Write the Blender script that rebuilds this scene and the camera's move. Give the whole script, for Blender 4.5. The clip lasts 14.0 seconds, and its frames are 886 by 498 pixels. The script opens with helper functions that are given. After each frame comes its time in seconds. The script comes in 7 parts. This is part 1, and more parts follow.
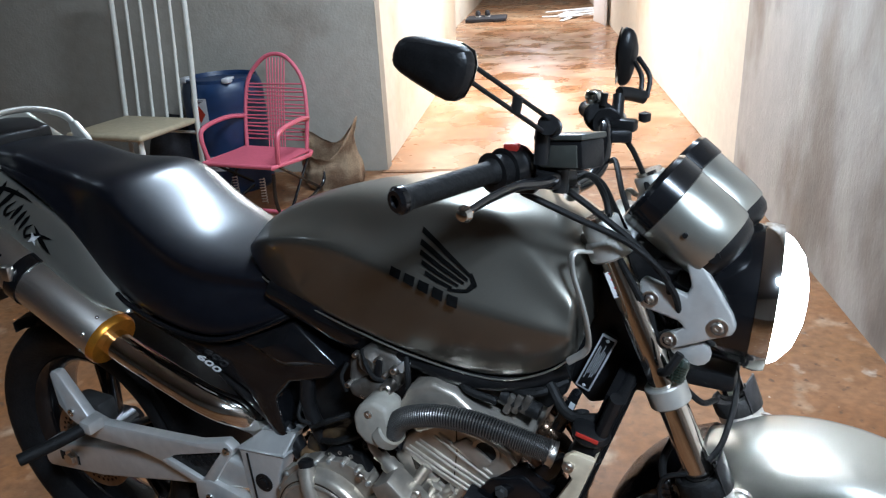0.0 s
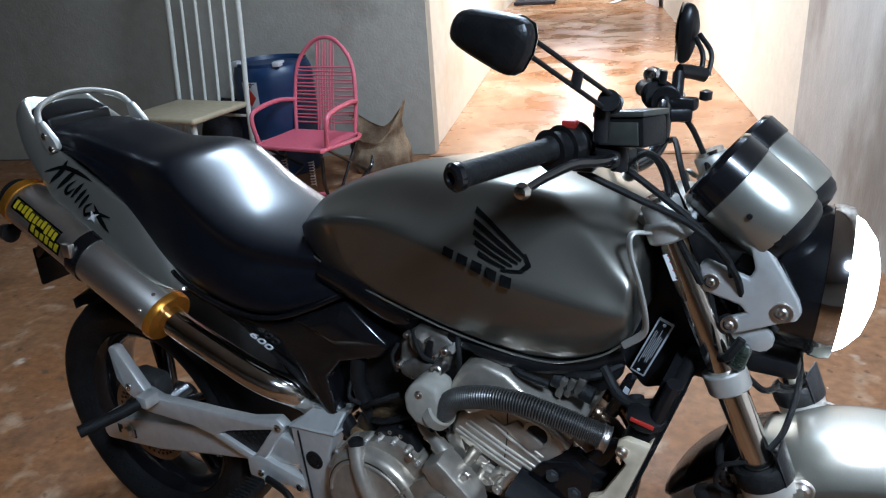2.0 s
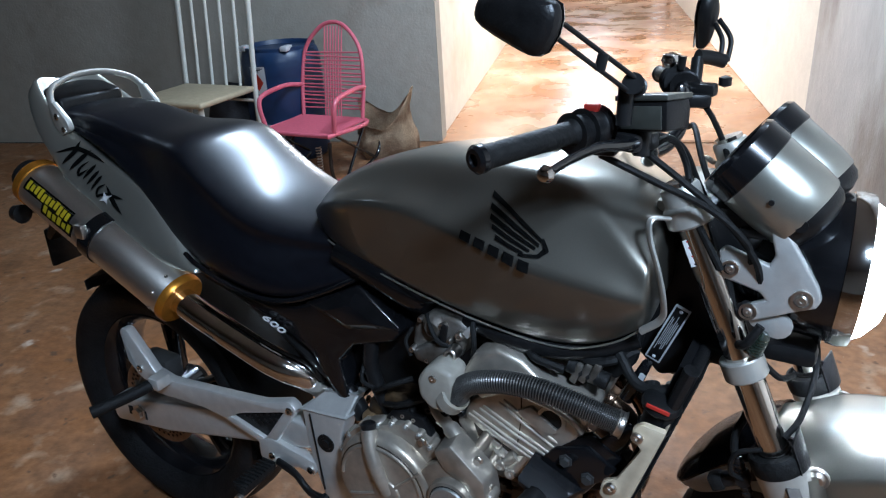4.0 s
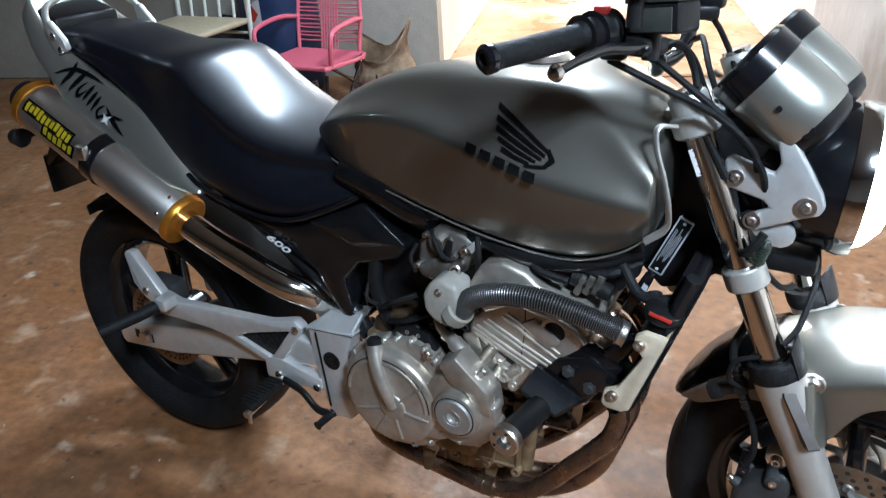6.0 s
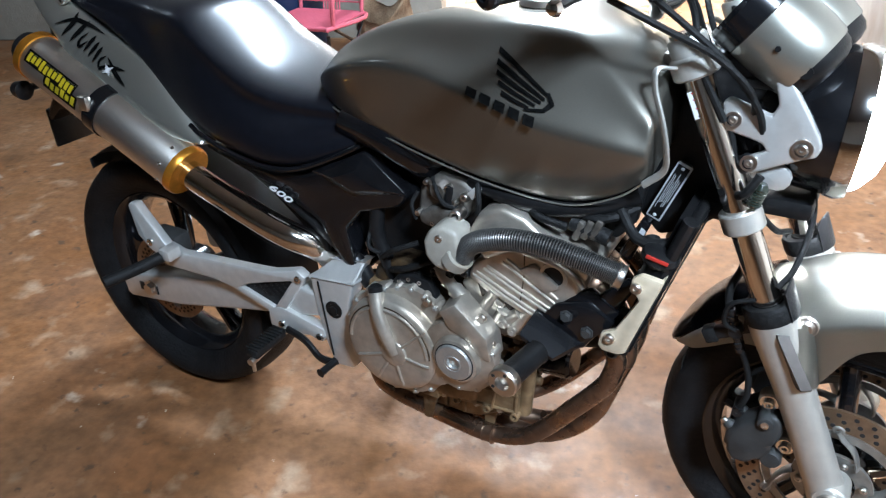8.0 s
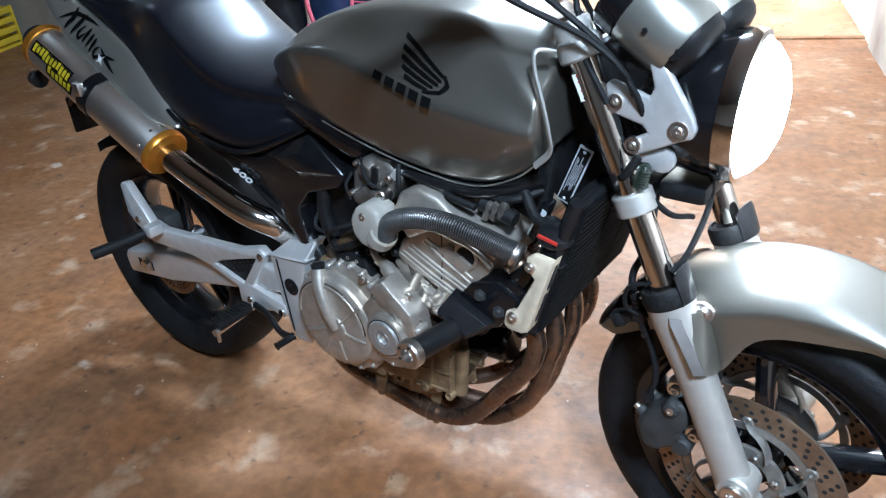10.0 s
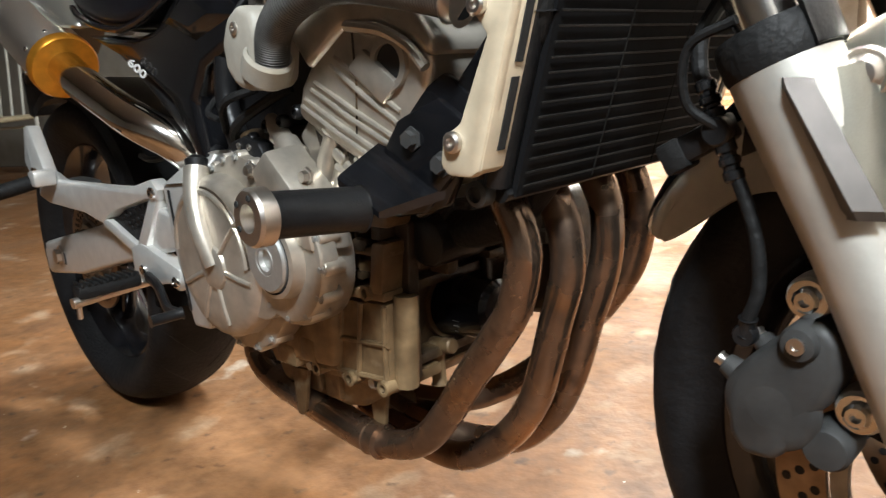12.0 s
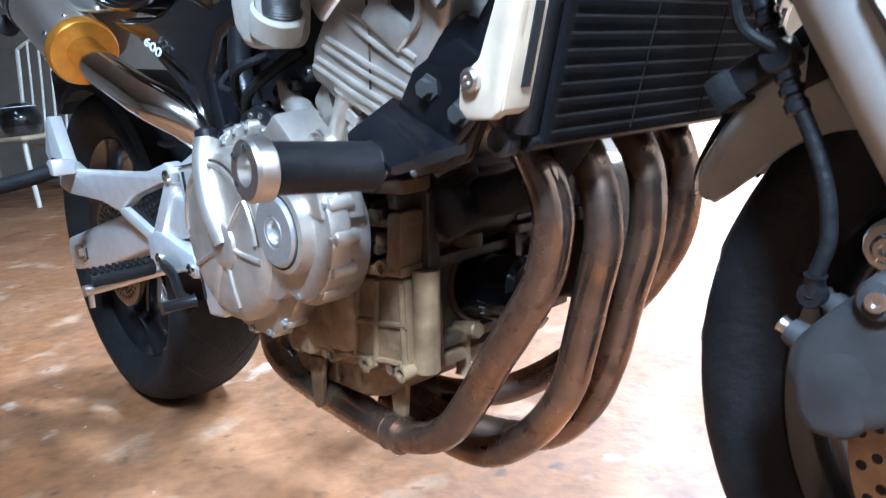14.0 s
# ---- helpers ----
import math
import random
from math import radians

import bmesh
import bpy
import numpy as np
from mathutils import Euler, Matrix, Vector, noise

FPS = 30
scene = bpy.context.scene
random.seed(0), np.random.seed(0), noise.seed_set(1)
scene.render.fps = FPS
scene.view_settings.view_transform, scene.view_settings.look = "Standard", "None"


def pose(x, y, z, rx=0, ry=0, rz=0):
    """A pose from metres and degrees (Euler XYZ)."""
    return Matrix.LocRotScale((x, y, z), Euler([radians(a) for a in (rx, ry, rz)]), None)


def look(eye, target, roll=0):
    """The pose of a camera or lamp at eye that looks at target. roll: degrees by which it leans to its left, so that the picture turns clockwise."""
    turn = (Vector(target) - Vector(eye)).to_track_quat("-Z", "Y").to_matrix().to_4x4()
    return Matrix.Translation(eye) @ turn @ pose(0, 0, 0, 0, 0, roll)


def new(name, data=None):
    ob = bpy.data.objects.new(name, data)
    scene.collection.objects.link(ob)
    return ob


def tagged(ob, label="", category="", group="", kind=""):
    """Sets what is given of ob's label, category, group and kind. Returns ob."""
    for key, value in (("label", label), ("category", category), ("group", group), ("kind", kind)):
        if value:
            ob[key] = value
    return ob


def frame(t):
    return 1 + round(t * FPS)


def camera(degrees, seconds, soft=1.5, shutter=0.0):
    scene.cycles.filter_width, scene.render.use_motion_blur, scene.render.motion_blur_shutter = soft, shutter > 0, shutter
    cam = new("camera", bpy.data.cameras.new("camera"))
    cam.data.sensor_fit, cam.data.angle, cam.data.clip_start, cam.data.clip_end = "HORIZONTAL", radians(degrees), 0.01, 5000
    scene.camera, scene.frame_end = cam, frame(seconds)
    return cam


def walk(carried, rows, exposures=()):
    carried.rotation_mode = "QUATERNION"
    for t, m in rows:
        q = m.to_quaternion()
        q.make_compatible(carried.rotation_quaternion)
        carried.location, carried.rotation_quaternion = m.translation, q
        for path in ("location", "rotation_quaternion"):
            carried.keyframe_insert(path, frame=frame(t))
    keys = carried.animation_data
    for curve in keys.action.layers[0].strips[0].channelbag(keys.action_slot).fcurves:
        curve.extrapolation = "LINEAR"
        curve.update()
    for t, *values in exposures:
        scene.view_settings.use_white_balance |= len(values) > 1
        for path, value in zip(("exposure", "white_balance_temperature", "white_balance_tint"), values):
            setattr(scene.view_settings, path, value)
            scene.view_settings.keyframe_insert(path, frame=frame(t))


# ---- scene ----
cam = camera(62.0, 14.0, 1.2, 0.35)
PATH = [
    (0, (0.123, 0.054, 1.342), (-0.139, 1.886, 0.583), -3.2),
    (0.5, (0.103, 0.064, 1.338), (-0.183, 1.895, 0.586), -2.0),
    (1, (0.115, 0.071, 1.338), (-0.217, 1.884, 0.562), -2.6),
    (1.5, (0.117, 0.066, 1.334), (-0.273, 1.856, 0.533), -4.1),
    (2, (0.11, 0.06, 1.331), (-0.272, 1.858, 0.543), -4.1),
    (2.5, (0.103, 0.073, 1.33), (-0.287, 1.861, 0.524), -3.5),
    (5, (0.085, 0.042, 1.321), (-0.307, 1.821, 0.494), -3.8),
    (5.5, (0.082, 0.036, 1.314), (-0.319, 1.794, 0.449), -4.3),
    (6, (0.08, 0.031, 1.29), (-0.295, 1.748, 0.334), -3.7),
    (6.5, (0.087, 0.034, 1.279), (-0.269, 1.739, 0.297), -4.8),
    (7, (0.095, 0.031, 1.279), (-0.227, 1.74, 0.291), -3.8),
    (7.5, (0.097, 0.025, 1.279), (-0.23, 1.727, 0.28), -3.5),
    (8, (0.088, 0.003, 1.266), (-0.291, 1.676, 0.237), -3.8),
    (10.5, (0.386, 0.007, 1.21), (-0.226, 1.63, 0.213), -5.8),
    (11, (0.341, 0.213, 1.068), (-0.254, 1.884, 0.145), -5.3),
    (11.5, (0.348, 0.383, 0.771), (-0.31, 2.158, 0.127), -0.6),
    (12, (0.372, 0.389, 0.644), (-0.516, 2.106, 0.13), -5.4),
    (12.5, (0.364, 0.428, 0.598), (-0.609, 2.128, 0.194), -4.4),
    (13, (0.334, 0.451, 0.558), (-0.61, 2.168, 0.156), -7.9),
    (13.5, (0.34, 0.443, 0.544), (-0.656, 2.114, 0.08), -7.2),
    (14, (0.357, 0.439, 0.582), (-0.623, 2.122, 0.129), -6.1),
]
walk(cam, [(t, look(eye, target, roll)) for t, eye, target, roll in PATH],
     [(0, 0.2, 5750, 10), (1.0, 0.0, 5650, 10), (2.7, 0.1, 5500, 10), (5, 0.3, 5450, 10), (6.5, 0.8, 5800, 10), (7.5, 1.0, 5600, 10), (8.2, 1.02, 5850, 10), (10.5, 0.98, 5350, 10), (11.0, 0.72, 5300, 10), (11.5, 0.78, 6600, 11), (12.0, 1.25, 7000, 12), (12.7, 1.87, 5600, 10), (13.5, 2.02, 5500, 10), (14, 2.08, 5050, 10)])

# ---------------------------------------------------------------- light
world = bpy.data.worlds.new("night_world")
scene.world = world
world.use_nodes = True
world.node_tree.nodes["Background"].inputs[0].default_value = (0.9, 0.95, 1.0, 1)
world.node_tree.nodes["Background"].inputs[1].default_value = 0.006


def area_lamp(name, m, sx, sy, watts, colour, spread=180):
    d = bpy.data.lights.new(name, "AREA")
    d.shape, d.size, d.size_y, d.energy, d.color = "RECTANGLE", sx, sy, watts, colour
    d.spread = radians(spread)
    ob = new(name, d)
    ob.matrix_world = m
    return ob


area_lamp("room_lamp", look((0.05, 3.1, 2.75), (0.05, 3.1, 0)), 1.0, 0.22, 100, (0.8, 0.92, 1.0))
area_lamp("front_lamp", look((0.95, -0.75, 2.7), (0.15, 1.2, 0.4)), 0.4, 0.4, 32, (0.78, 0.9, 1.0), 112)
# unseen fill, added to brighten the tail and the left side
area_lamp("rear_fill", look((-3.2, 2.7, 2.8), (-3.2, 2.7, 0)), 1.0, 0.25, 3, (0.8, 0.92, 1.0))
area_lamp("corridor_lamp", look((-0.2, 7.0, 2.72), (-0.2, 7.0, 0)), 0.5, 1.0, 230, (1.0, 0.96, 0.9))
area_lamp("corridor_far_lamp", look((0.0, 14.0, 2.72), (0.0, 14.0, 0)), 0.5, 1.0, 160, (1.0, 0.98, 0.95))


# ---------------------------------------------------------------- materials
def material(name, colour, rough=0.5, metal=0.0, grain=0.0, grain_size=40.0, bump=0.0, bump_size=200.0, coat=0.0,
             second=None, second_size=4.0, edge=(0.4, 0.6), rough_var=0.0, stretch=(1, 1, 1), coat_rough=0.05, marks=()):
    """A surface with fine grain, larger patches of a second colour, relief and uneven gloss."""
    m = bpy.data.materials.new(name)
    m.use_nodes = True
    nt = m.node_tree
    b = nt.nodes["Principled BSDF"]
    b.inputs["Roughness"].default_value, b.inputs["Metallic"].default_value = rough, metal
    b.inputs["Coat Weight"].default_value, b.inputs["Coat Roughness"].default_value = coat, coat_rough
    b.inputs["Base Color"].default_value = (*colour, 1)
    tc = nt.nodes.new("ShaderNodeTexCoord")
    mp = nt.nodes.new("ShaderNodeMapping")
    mp.inputs["Scale"].default_value = stretch
    nt.links.new(tc.outputs["Object"], mp.inputs["Vector"])

    def noise_tex(size, detail=6.0):
        n = nt.nodes.new("ShaderNodeTexNoise")
        n.inputs["Scale"].default_value, n.inputs["Detail"].default_value = size, detail
        nt.links.new(mp.outputs[0], n.inputs["Vector"])
        return n

    def ramp(src, lo, hi, c0, c1):
        r = nt.nodes.new("ShaderNodeValToRGB")
        r.color_ramp.elements[0].position, r.color_ramp.elements[1].position = lo, hi
        r.color_ramp.elements[0].color, r.color_ramp.elements[1].color = c0, c1
        nt.links.new(src, r.inputs[0])
        return r

    out = None
    if second:
        r = ramp(noise_tex(second_size, 8).outputs["Fac"], *edge, (*colour, 1), (*second, 1))
        out = r.outputs[0]
    for mark, size, lo, hi in marks:
        r = ramp(noise_tex(size, 5).outputs["Fac"], lo, hi, (0, 0, 0, 1), (1, 1, 1, 1))
        mx = nt.nodes.new("ShaderNodeMix")
        mx.data_type = "RGBA"
        nt.links.new(r.outputs[0], mx.inputs["Factor"])
        nt.links.new(out, mx.inputs["A"])
        mx.inputs["B"].default_value = (*mark, 1)
        out = mx.outputs["Result"]
    if grain:
        g = ramp(noise_tex(grain_size).outputs["Fac"], 0.3, 0.7, (1 - grain,) * 3 + (1,), (1 + grain,) * 3 + (1,))
        mix = nt.nodes.new("ShaderNodeMix")
        mix.data_type, mix.blend_type = "RGBA", "MULTIPLY"
        mix.inputs["Factor"].default_value = 1.0
        if out:
            nt.links.new(out, mix.inputs["A"])
        else:
            mix.inputs["A"].default_value = (*colour, 1)
        nt.links.new(g.outputs[0], mix.inputs["B"])
        out = mix.outputs["Result"]
    if out:
        nt.links.new(out, b.inputs["Base Color"])
    if rough_var:
        n = noise_tex(second_size * 1.7, 8)
        mr = nt.nodes.new("ShaderNodeMapRange")
        mr.inputs["From Min"].default_value, mr.inputs["From Max"].default_value = 0.35, 0.65
        mr.inputs["To Min"].default_value, mr.inputs["To Max"].default_value = max(0.02, rough - rough_var), min(1, rough + rough_var)
        nt.links.new(n.outputs["Fac"], mr.inputs["Value"])
        nt.links.new(mr.outputs[0], b.inputs["Roughness"])
    if bump:
        n = noise_tex(bump_size, 4)
        bp = nt.nodes.new("ShaderNodeBump")
        bp.inputs["Strength"].default_value, bp.inputs["Distance"].default_value = bump, 0.01
        nt.links.new(n.outputs["Fac"], bp.inputs["Height"])
        nt.links.new(bp.outputs[0], b.inputs["Normal"])
    return m


def glow(name, colour, strength):
    m = bpy.data.materials.new(name)
    m.use_nodes = True
    b = m.node_tree.nodes["Principled BSDF"]
    b.inputs["Base Color"].default_value = (0.8, 0.8, 0.8, 1)
    b.inputs["Emission Color"].default_value = (*colour, 1)
    b.inputs["Emission Strength"].default_value = strength
    return m


PAINT = material("metallic_paint", (0.185, 0.174, 0.147), 0.32, 0.85, 0.07, 900, coat=0.7, coat_rough=0.07, marks=())
# silver of the mudguard; on the tail, tank paint brightened for the light there
PAINT_LIGHT = material("silver_and_lit_tail_paint", (0.46, 0.455, 0.4), 0.31, 0.85, 0.05, 900, coat=0.8)
LEATHER = material("black_vinyl", (0.0045, 0.005, 0.0075), 0.42, 0, 0.2, 60, bump=0.07, bump_size=420, coat=0.45, coat_rough=0.2)
BLACK_GLOSS = material("black_gloss_paint", (0.005, 0.0052, 0.0062), 0.2, 0, 0.3, 30, coat=0.6)
BLACK_SATIN = material("black_satin_plastic", (0.009, 0.009, 0.0095), 0.34, 0, 0.25, 80, bump=0.08, bump_size=300)
BLACK_MATT = material("black_rubber", (0.009, 0.009, 0.009), 0.6, 0, 0.3, 60, bump=0.2, bump_size=150)
TYRE = material("tyre_rubber", (0.008, 0.008, 0.0085), 0.6, 0, 0.35, 30, bump=0.2, bump_size=120, second=(0.02, 0.018, 0.016), second_size=9, edge=(0.55, 0.8))
POLISHED = material("polished_steel", (0.74, 0.7, 0.65), 0.11, 1, 0.06, 40, rough_var=0.05)
CHROME = material("chrome", (0.75, 0.74, 0.72), 0.09, 1, 0.03, 50, rough_var=0.04)
STEEL = material("brushed_steel", (0.64, 0.595, 0.545), 0.33, 1, 0.05, 90, stretch=(3, 1, 3))
HEADER = material("stained_header_steel", (0.18, 0.128, 0.096), 0.28, 0.9, 0.2, 40, second=(0.25, 0.16, 0.105), second_size=12, edge=(0.35, 0.7), marks=(((0.33, 0.19, 0.1), 14, 0.57, 0.72), ((0.1, 0.07, 0.055), 30, 0.58, 0.7)), rough_var=0.16, bump=0.05, bump_size=60)
CAP = material("brushed_cap_alloy", (0.5, 0.5, 0.48), 0.42, 0.8, 0.06, 200)
ALU = material("silver_alloy_paint", (0.63, 0.625, 0.6), 0.33, 0.55, 0.06, 60, bump=0.05, bump_size=300)
CARB = material("grimy_carburettor_alloy", (0.17, 0.16, 0.145), 0.5, 0.5, 0.25, 60, bump=0.15, bump_size=200, second=(0.08, 0.065, 0.05), second_size=20)
ELBOW = material("grey_beige_plastic", (0.31, 0.288, 0.245), 0.5, 0, 0.1, 60, second=(0.3, 0.26, 0.19), second_size=14, edge=(0.5, 0.75))
FORK_ALU = material("fork_alloy", (0.52, 0.505, 0.46), 0.46, 0.65, 0.08, 40, bump=0.03, bump_size=200)
CAST = material("cast_engine_alloy", (0.5, 0.455, 0.39), 0.38, 0.75, 0.16, 45, bump=0.035, bump_size=400, second=(0.34, 0.285, 0.22), second_size=7, edge=(0.5, 0.75), rough_var=0.08)
CAST_DIRTY = material("dusty_cast_alloy", (0.25, 0.17, 0.09), 0.5, 0.3, 0.25, 45, bump=0.07, bump_size=250, second=(0.095, 0.054, 0.024), second_size=10, edge=(0.38, 0.57), marks=(((0.32, 0.25, 0.165), 22, 0.6, 0.75),))
# oil brown, with the shade between engine parts put into the colour
CAST_OILY_SHADE = material("oily_shaded_casting", (0.028, 0.017, 0.009), 0.45, 0.1, 0.3, 45, bump=0.2, bump_size=150, second=(0.11, 0.068, 0.03), second_size=22, edge=(0.5, 0.7))
CREAM = material("aged_cream_plastic", (0.55, 0.46, 0.33), 0.45, 0, 0.1, 60, second=(0.42, 0.33, 0.19), second_size=12, edge=(0.5, 0.75))
GOLD = material("gold_anodised_plate", (0.65, 0.27, 0.03), 0.3, 0.8, 0.15, 60)
DISC_HUB = material("weathered_disc_hub", (0.3, 0.29, 0.265), 0.42, 0.7, 0.2, 60, bump=0.06, bump_size=200)
BRUSHED = material("brushed_silencer_steel", (0.76, 0.72, 0.66), 0.37, 1, 0.06, 260, stretch=(1, 1, 8))
DISC = material("rusty_brake_disc", (0.30, 0.22, 0.15), 0.4, 0.7, 0.2, 60, second=(0.2, 0.13, 0.08), second_size=12)
RES_PANEL = material("smoked_reservoir_plastic", (0.05, 0.052, 0.045), 0.3, 0, 0.15, 60)
GREY_PLASTIC = material("grey_plastic", (0.15, 0.148, 0.138), 0.5, 0, 0.15, 60)
GUARD = material("grey_guard_plastic", (0.075, 0.066, 0.06), 0.5, 0, 0.15, 60)
HOSE_END = material("blackened_hose_end", (0.05, 0.05, 0.052), 0.25, 0.8, 0.15, 60)
CALIPER = material("grey_caliper", (0.038, 0.038, 0.037), 0.6, 0.2, 0.25, 40, bump=0.04, bump_size=180)
DARK_HOLE = material("dark_hole", (0.01, 0.01, 0.01), 0.8)
WHITE_INK = material("white_decal", (0.75, 0.75, 0.75), 0.4)
BLACK_INK = material("black_decal", (0.006, 0.006, 0.006), 0.35)
YELLOW_INK = material("yellow_decal", (0.72, 0.58, 0.02), 0.4)
RED = material("red_plastic", (0.42, 0.03, 0.02), 0.4)
AMBER = material("red_lens", (0.35, 0.05, 0.03), 0.15, coat=0.5)
LABEL_GREY = material("grey_sticker", (0.45, 0.46, 0.47), 0.4)
BEAM = glow("lit_headlamp", (0.95, 0.98, 1.0), 130.0)
HOSE = material("dark_ribbed_hose", (0.01, 0.01, 0.01), 0.32, 0.1, 0.15, 60)
RING = material("hose_ring", (0.17, 0.165, 0.155), 0.33, 0.8, 0.15, 80)
FLAP = material("grey_flap_paint", (0.5, 0.485, 0.44), 0.4, 0, 0.08, 60)
LENS_GREEN = material("dark_green_lens", (0.013, 0.02, 0.014), 0.2, coat=0.6)
FINS = material("radiator_fins", (0.0015, 0.0015, 0.002), 0.7, 0.0, 0.3, 200, second=(0.008, 0.006, 0.004), second_size=10, edge=(0.58, 0.75))
SLAT = material("black_fin_edges", (0.012, 0.011, 0.01), 0.55, 0, 0.4, 120)
for m_ in (FINS, SLAT):
    m_.node_tree.nodes["Principled BSDF"].inputs["Specular IOR Level"].default_value = 0.12
for m_ in (LEATHER, BLACK_GLOSS, BLACK_SATIN, BLACK_MATT, TYRE):
    m_.node_tree.nodes["Principled BSDF"].inputs["Specular IOR Level"].default_value = 0.32
BLACK_INK.node_tree.nodes["Principled BSDF"].inputs["Specular IOR Level"].default_value = 0.15
LEATHER.node_tree.nodes["Principled BSDF"].inputs["Specular IOR Level"].default_value = 0.15
FINS.node_tree.nodes["Principled BSDF"].inputs["Roughness"].default_value = 0.95
for dull in (BLACK_MATT, TYRE, FINS):
    dull.node_tree.nodes["Principled BSDF"].inputs["Specular IOR Level"].default_value = 0.2

WALL = material("grey_plaster", (0.3, 0.275, 0.23), 0.85, 0, 0.06, 14, bump=0.25, bump_size=60, second=(0.245, 0.21, 0.165), second_size=1.1, edge=(0.45, 0.75), marks=(((0.2, 0.17, 0.135), 2.6, 0.56, 0.76),))
WALL_RIGHT = material("stained_grey_plaster", (0.42, 0.39, 0.35), 0.85, 0, 0.07, 14, bump=0.25, bump_size=60, second=(0.27, 0.23, 0.19), second_size=1.3, edge=(0.5, 0.72), stretch=(1, 1.0, 0.55), marks=(((0.25, 0.205, 0.165), 2.2, 0.5, 0.66), ((0.17, 0.14, 0.115), 1.3, 0.58, 0.72)))
WALL_CORRIDOR = material("cream_wall_paint", (0.66, 0.6, 0.5), 0.8, 0, 0.05, 14, bump=0.2, bump_size=60, second=(0.55, 0.43, 0.29), second_size=1.2, edge=(0.55, 0.8))
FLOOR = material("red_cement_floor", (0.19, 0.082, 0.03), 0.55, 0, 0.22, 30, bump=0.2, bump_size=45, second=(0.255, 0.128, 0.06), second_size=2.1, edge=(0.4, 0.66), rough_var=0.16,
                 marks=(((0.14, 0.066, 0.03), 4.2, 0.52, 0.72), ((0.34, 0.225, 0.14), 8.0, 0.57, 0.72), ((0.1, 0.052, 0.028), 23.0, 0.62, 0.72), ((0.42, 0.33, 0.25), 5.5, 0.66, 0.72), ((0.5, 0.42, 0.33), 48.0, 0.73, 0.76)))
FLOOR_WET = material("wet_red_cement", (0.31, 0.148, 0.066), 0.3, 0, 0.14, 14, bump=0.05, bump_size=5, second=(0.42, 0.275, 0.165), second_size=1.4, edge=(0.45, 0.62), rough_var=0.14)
FLOOR.node_tree.nodes["Principled BSDF"].inputs["Specular IOR Level"].default_value = 0.3
WALL_DARK = material("unpainted_plaster", (0.3, 0.285, 0.265), 0.9, 0, 0.08, 10)
CEILING = material("grey_concrete_ceiling", (0.17, 0.165, 0.16), 0.9, 0, 0.04, 10)
CHAIR_WHITE = material("ivory_painted_steel", (0.62, 0.6, 0.53), 0.4, 0, 0.05, 40)
CHAIR_SEAT = material("beige_vinyl_seat", (0.40, 0.33, 0.215), 0.55, 0, 0.1, 40, bump=0.1)
PINK = material("pink_plastic_cord", (0.52, 0.105, 0.145), 0.45, 0, 0.08, 60)
BARREL = material("blue_plastic_barrel", (0.006, 0.022, 0.065), 0.4, 0, 0.15, 20)
PAPER = material("paper_label", (0.7, 0.7, 0.7), 0.6, 0, 0.04, 60)
RED_PAPER = material("red_label_print", (0.6, 0.05, 0.02), 0.6)
SACK = material("burlap_sack", (0.5, 0.37, 0.24), 0.95, 0, 0.25, 120, bump=0.8, bump_size=180, second=(0.28, 0.18, 0.11), second_size=8)
YELLOW_CRATE = material("yellow_crate_plastic", (0.6, 0.42, 0.02), 0.5, 0, 0.1, 30)
HELMET = material("dark_helmet_shell", (0.02, 0.022, 0.025), 0.15, 0, 0.1, 30, coat=1.0)
DARK_CLOTH = material("dark_mat", (0.03, 0.03, 0.035), 0.9, 0, 0.3, 90, bump=0.4)
WHITE_PVC = material("white_pvc", (0.75, 0.76, 0.77), 0.5, 0, 0.06, 30)


# ---------------------------------------------------------------- mesh tools
def V(x, u, z):
    """Motorcycle space: x ahead, u to its right, z up."""
    return Vector((x, -u, z))


def link_mesh(name, bm, mat, parent=None, smooth=True, angle=35, sub=0):
    me = bpy.data.meshes.new(name)
    bmesh.ops.recalc_face_normals(bm, faces=bm.faces)
    if smooth:
        lim = radians(angle)
        for fc in bm.faces:
            fc.smooth = True
        for e in bm.edges:
            if len(e.link_faces) == 2 and e.calc_face_angle(0) > lim:
                e.smooth = False
    bm.to_mesh(me)
    bm.free()
    for mm in (mat if isinstance(mat, (list, tuple)) else [mat]):
        me.materials.append(mm)
    ob = new(name, me)
    if parent:
        ob.parent = parent
    if sub:
        mod = ob.modifiers.new("smooth", "SUBSURF")
        mod.levels = mod.render_levels = sub
    return ob


def part(name, bm, mat, parent, label="", **kw):
    ob = link_mesh(name, bm, mat, parent, **kw)
    if label:
        tagged(ob, label)
    return ob


def thing(name, label, category, m=None, group="", kind=""):
    e = new(name)
    e.empty_display_size = 0.1
    if m is not None:
        e.matrix_world = m
    return tagged(e, label, category, group, kind)


def bevel(bm, width, seg=2, angle=30):
    lim = radians(angle)
    bm.normal_update()
    es = [e for e in bm.edges if len(e.link_faces) == 2 and e.calc_face_angle(0) > lim]
    if es and width > 0:
        bmesh.ops.bevel(bm, geom=es, offset=width, segments=seg, affect="EDGES", profile=0.5, clamp_overlap=True)
    return bm


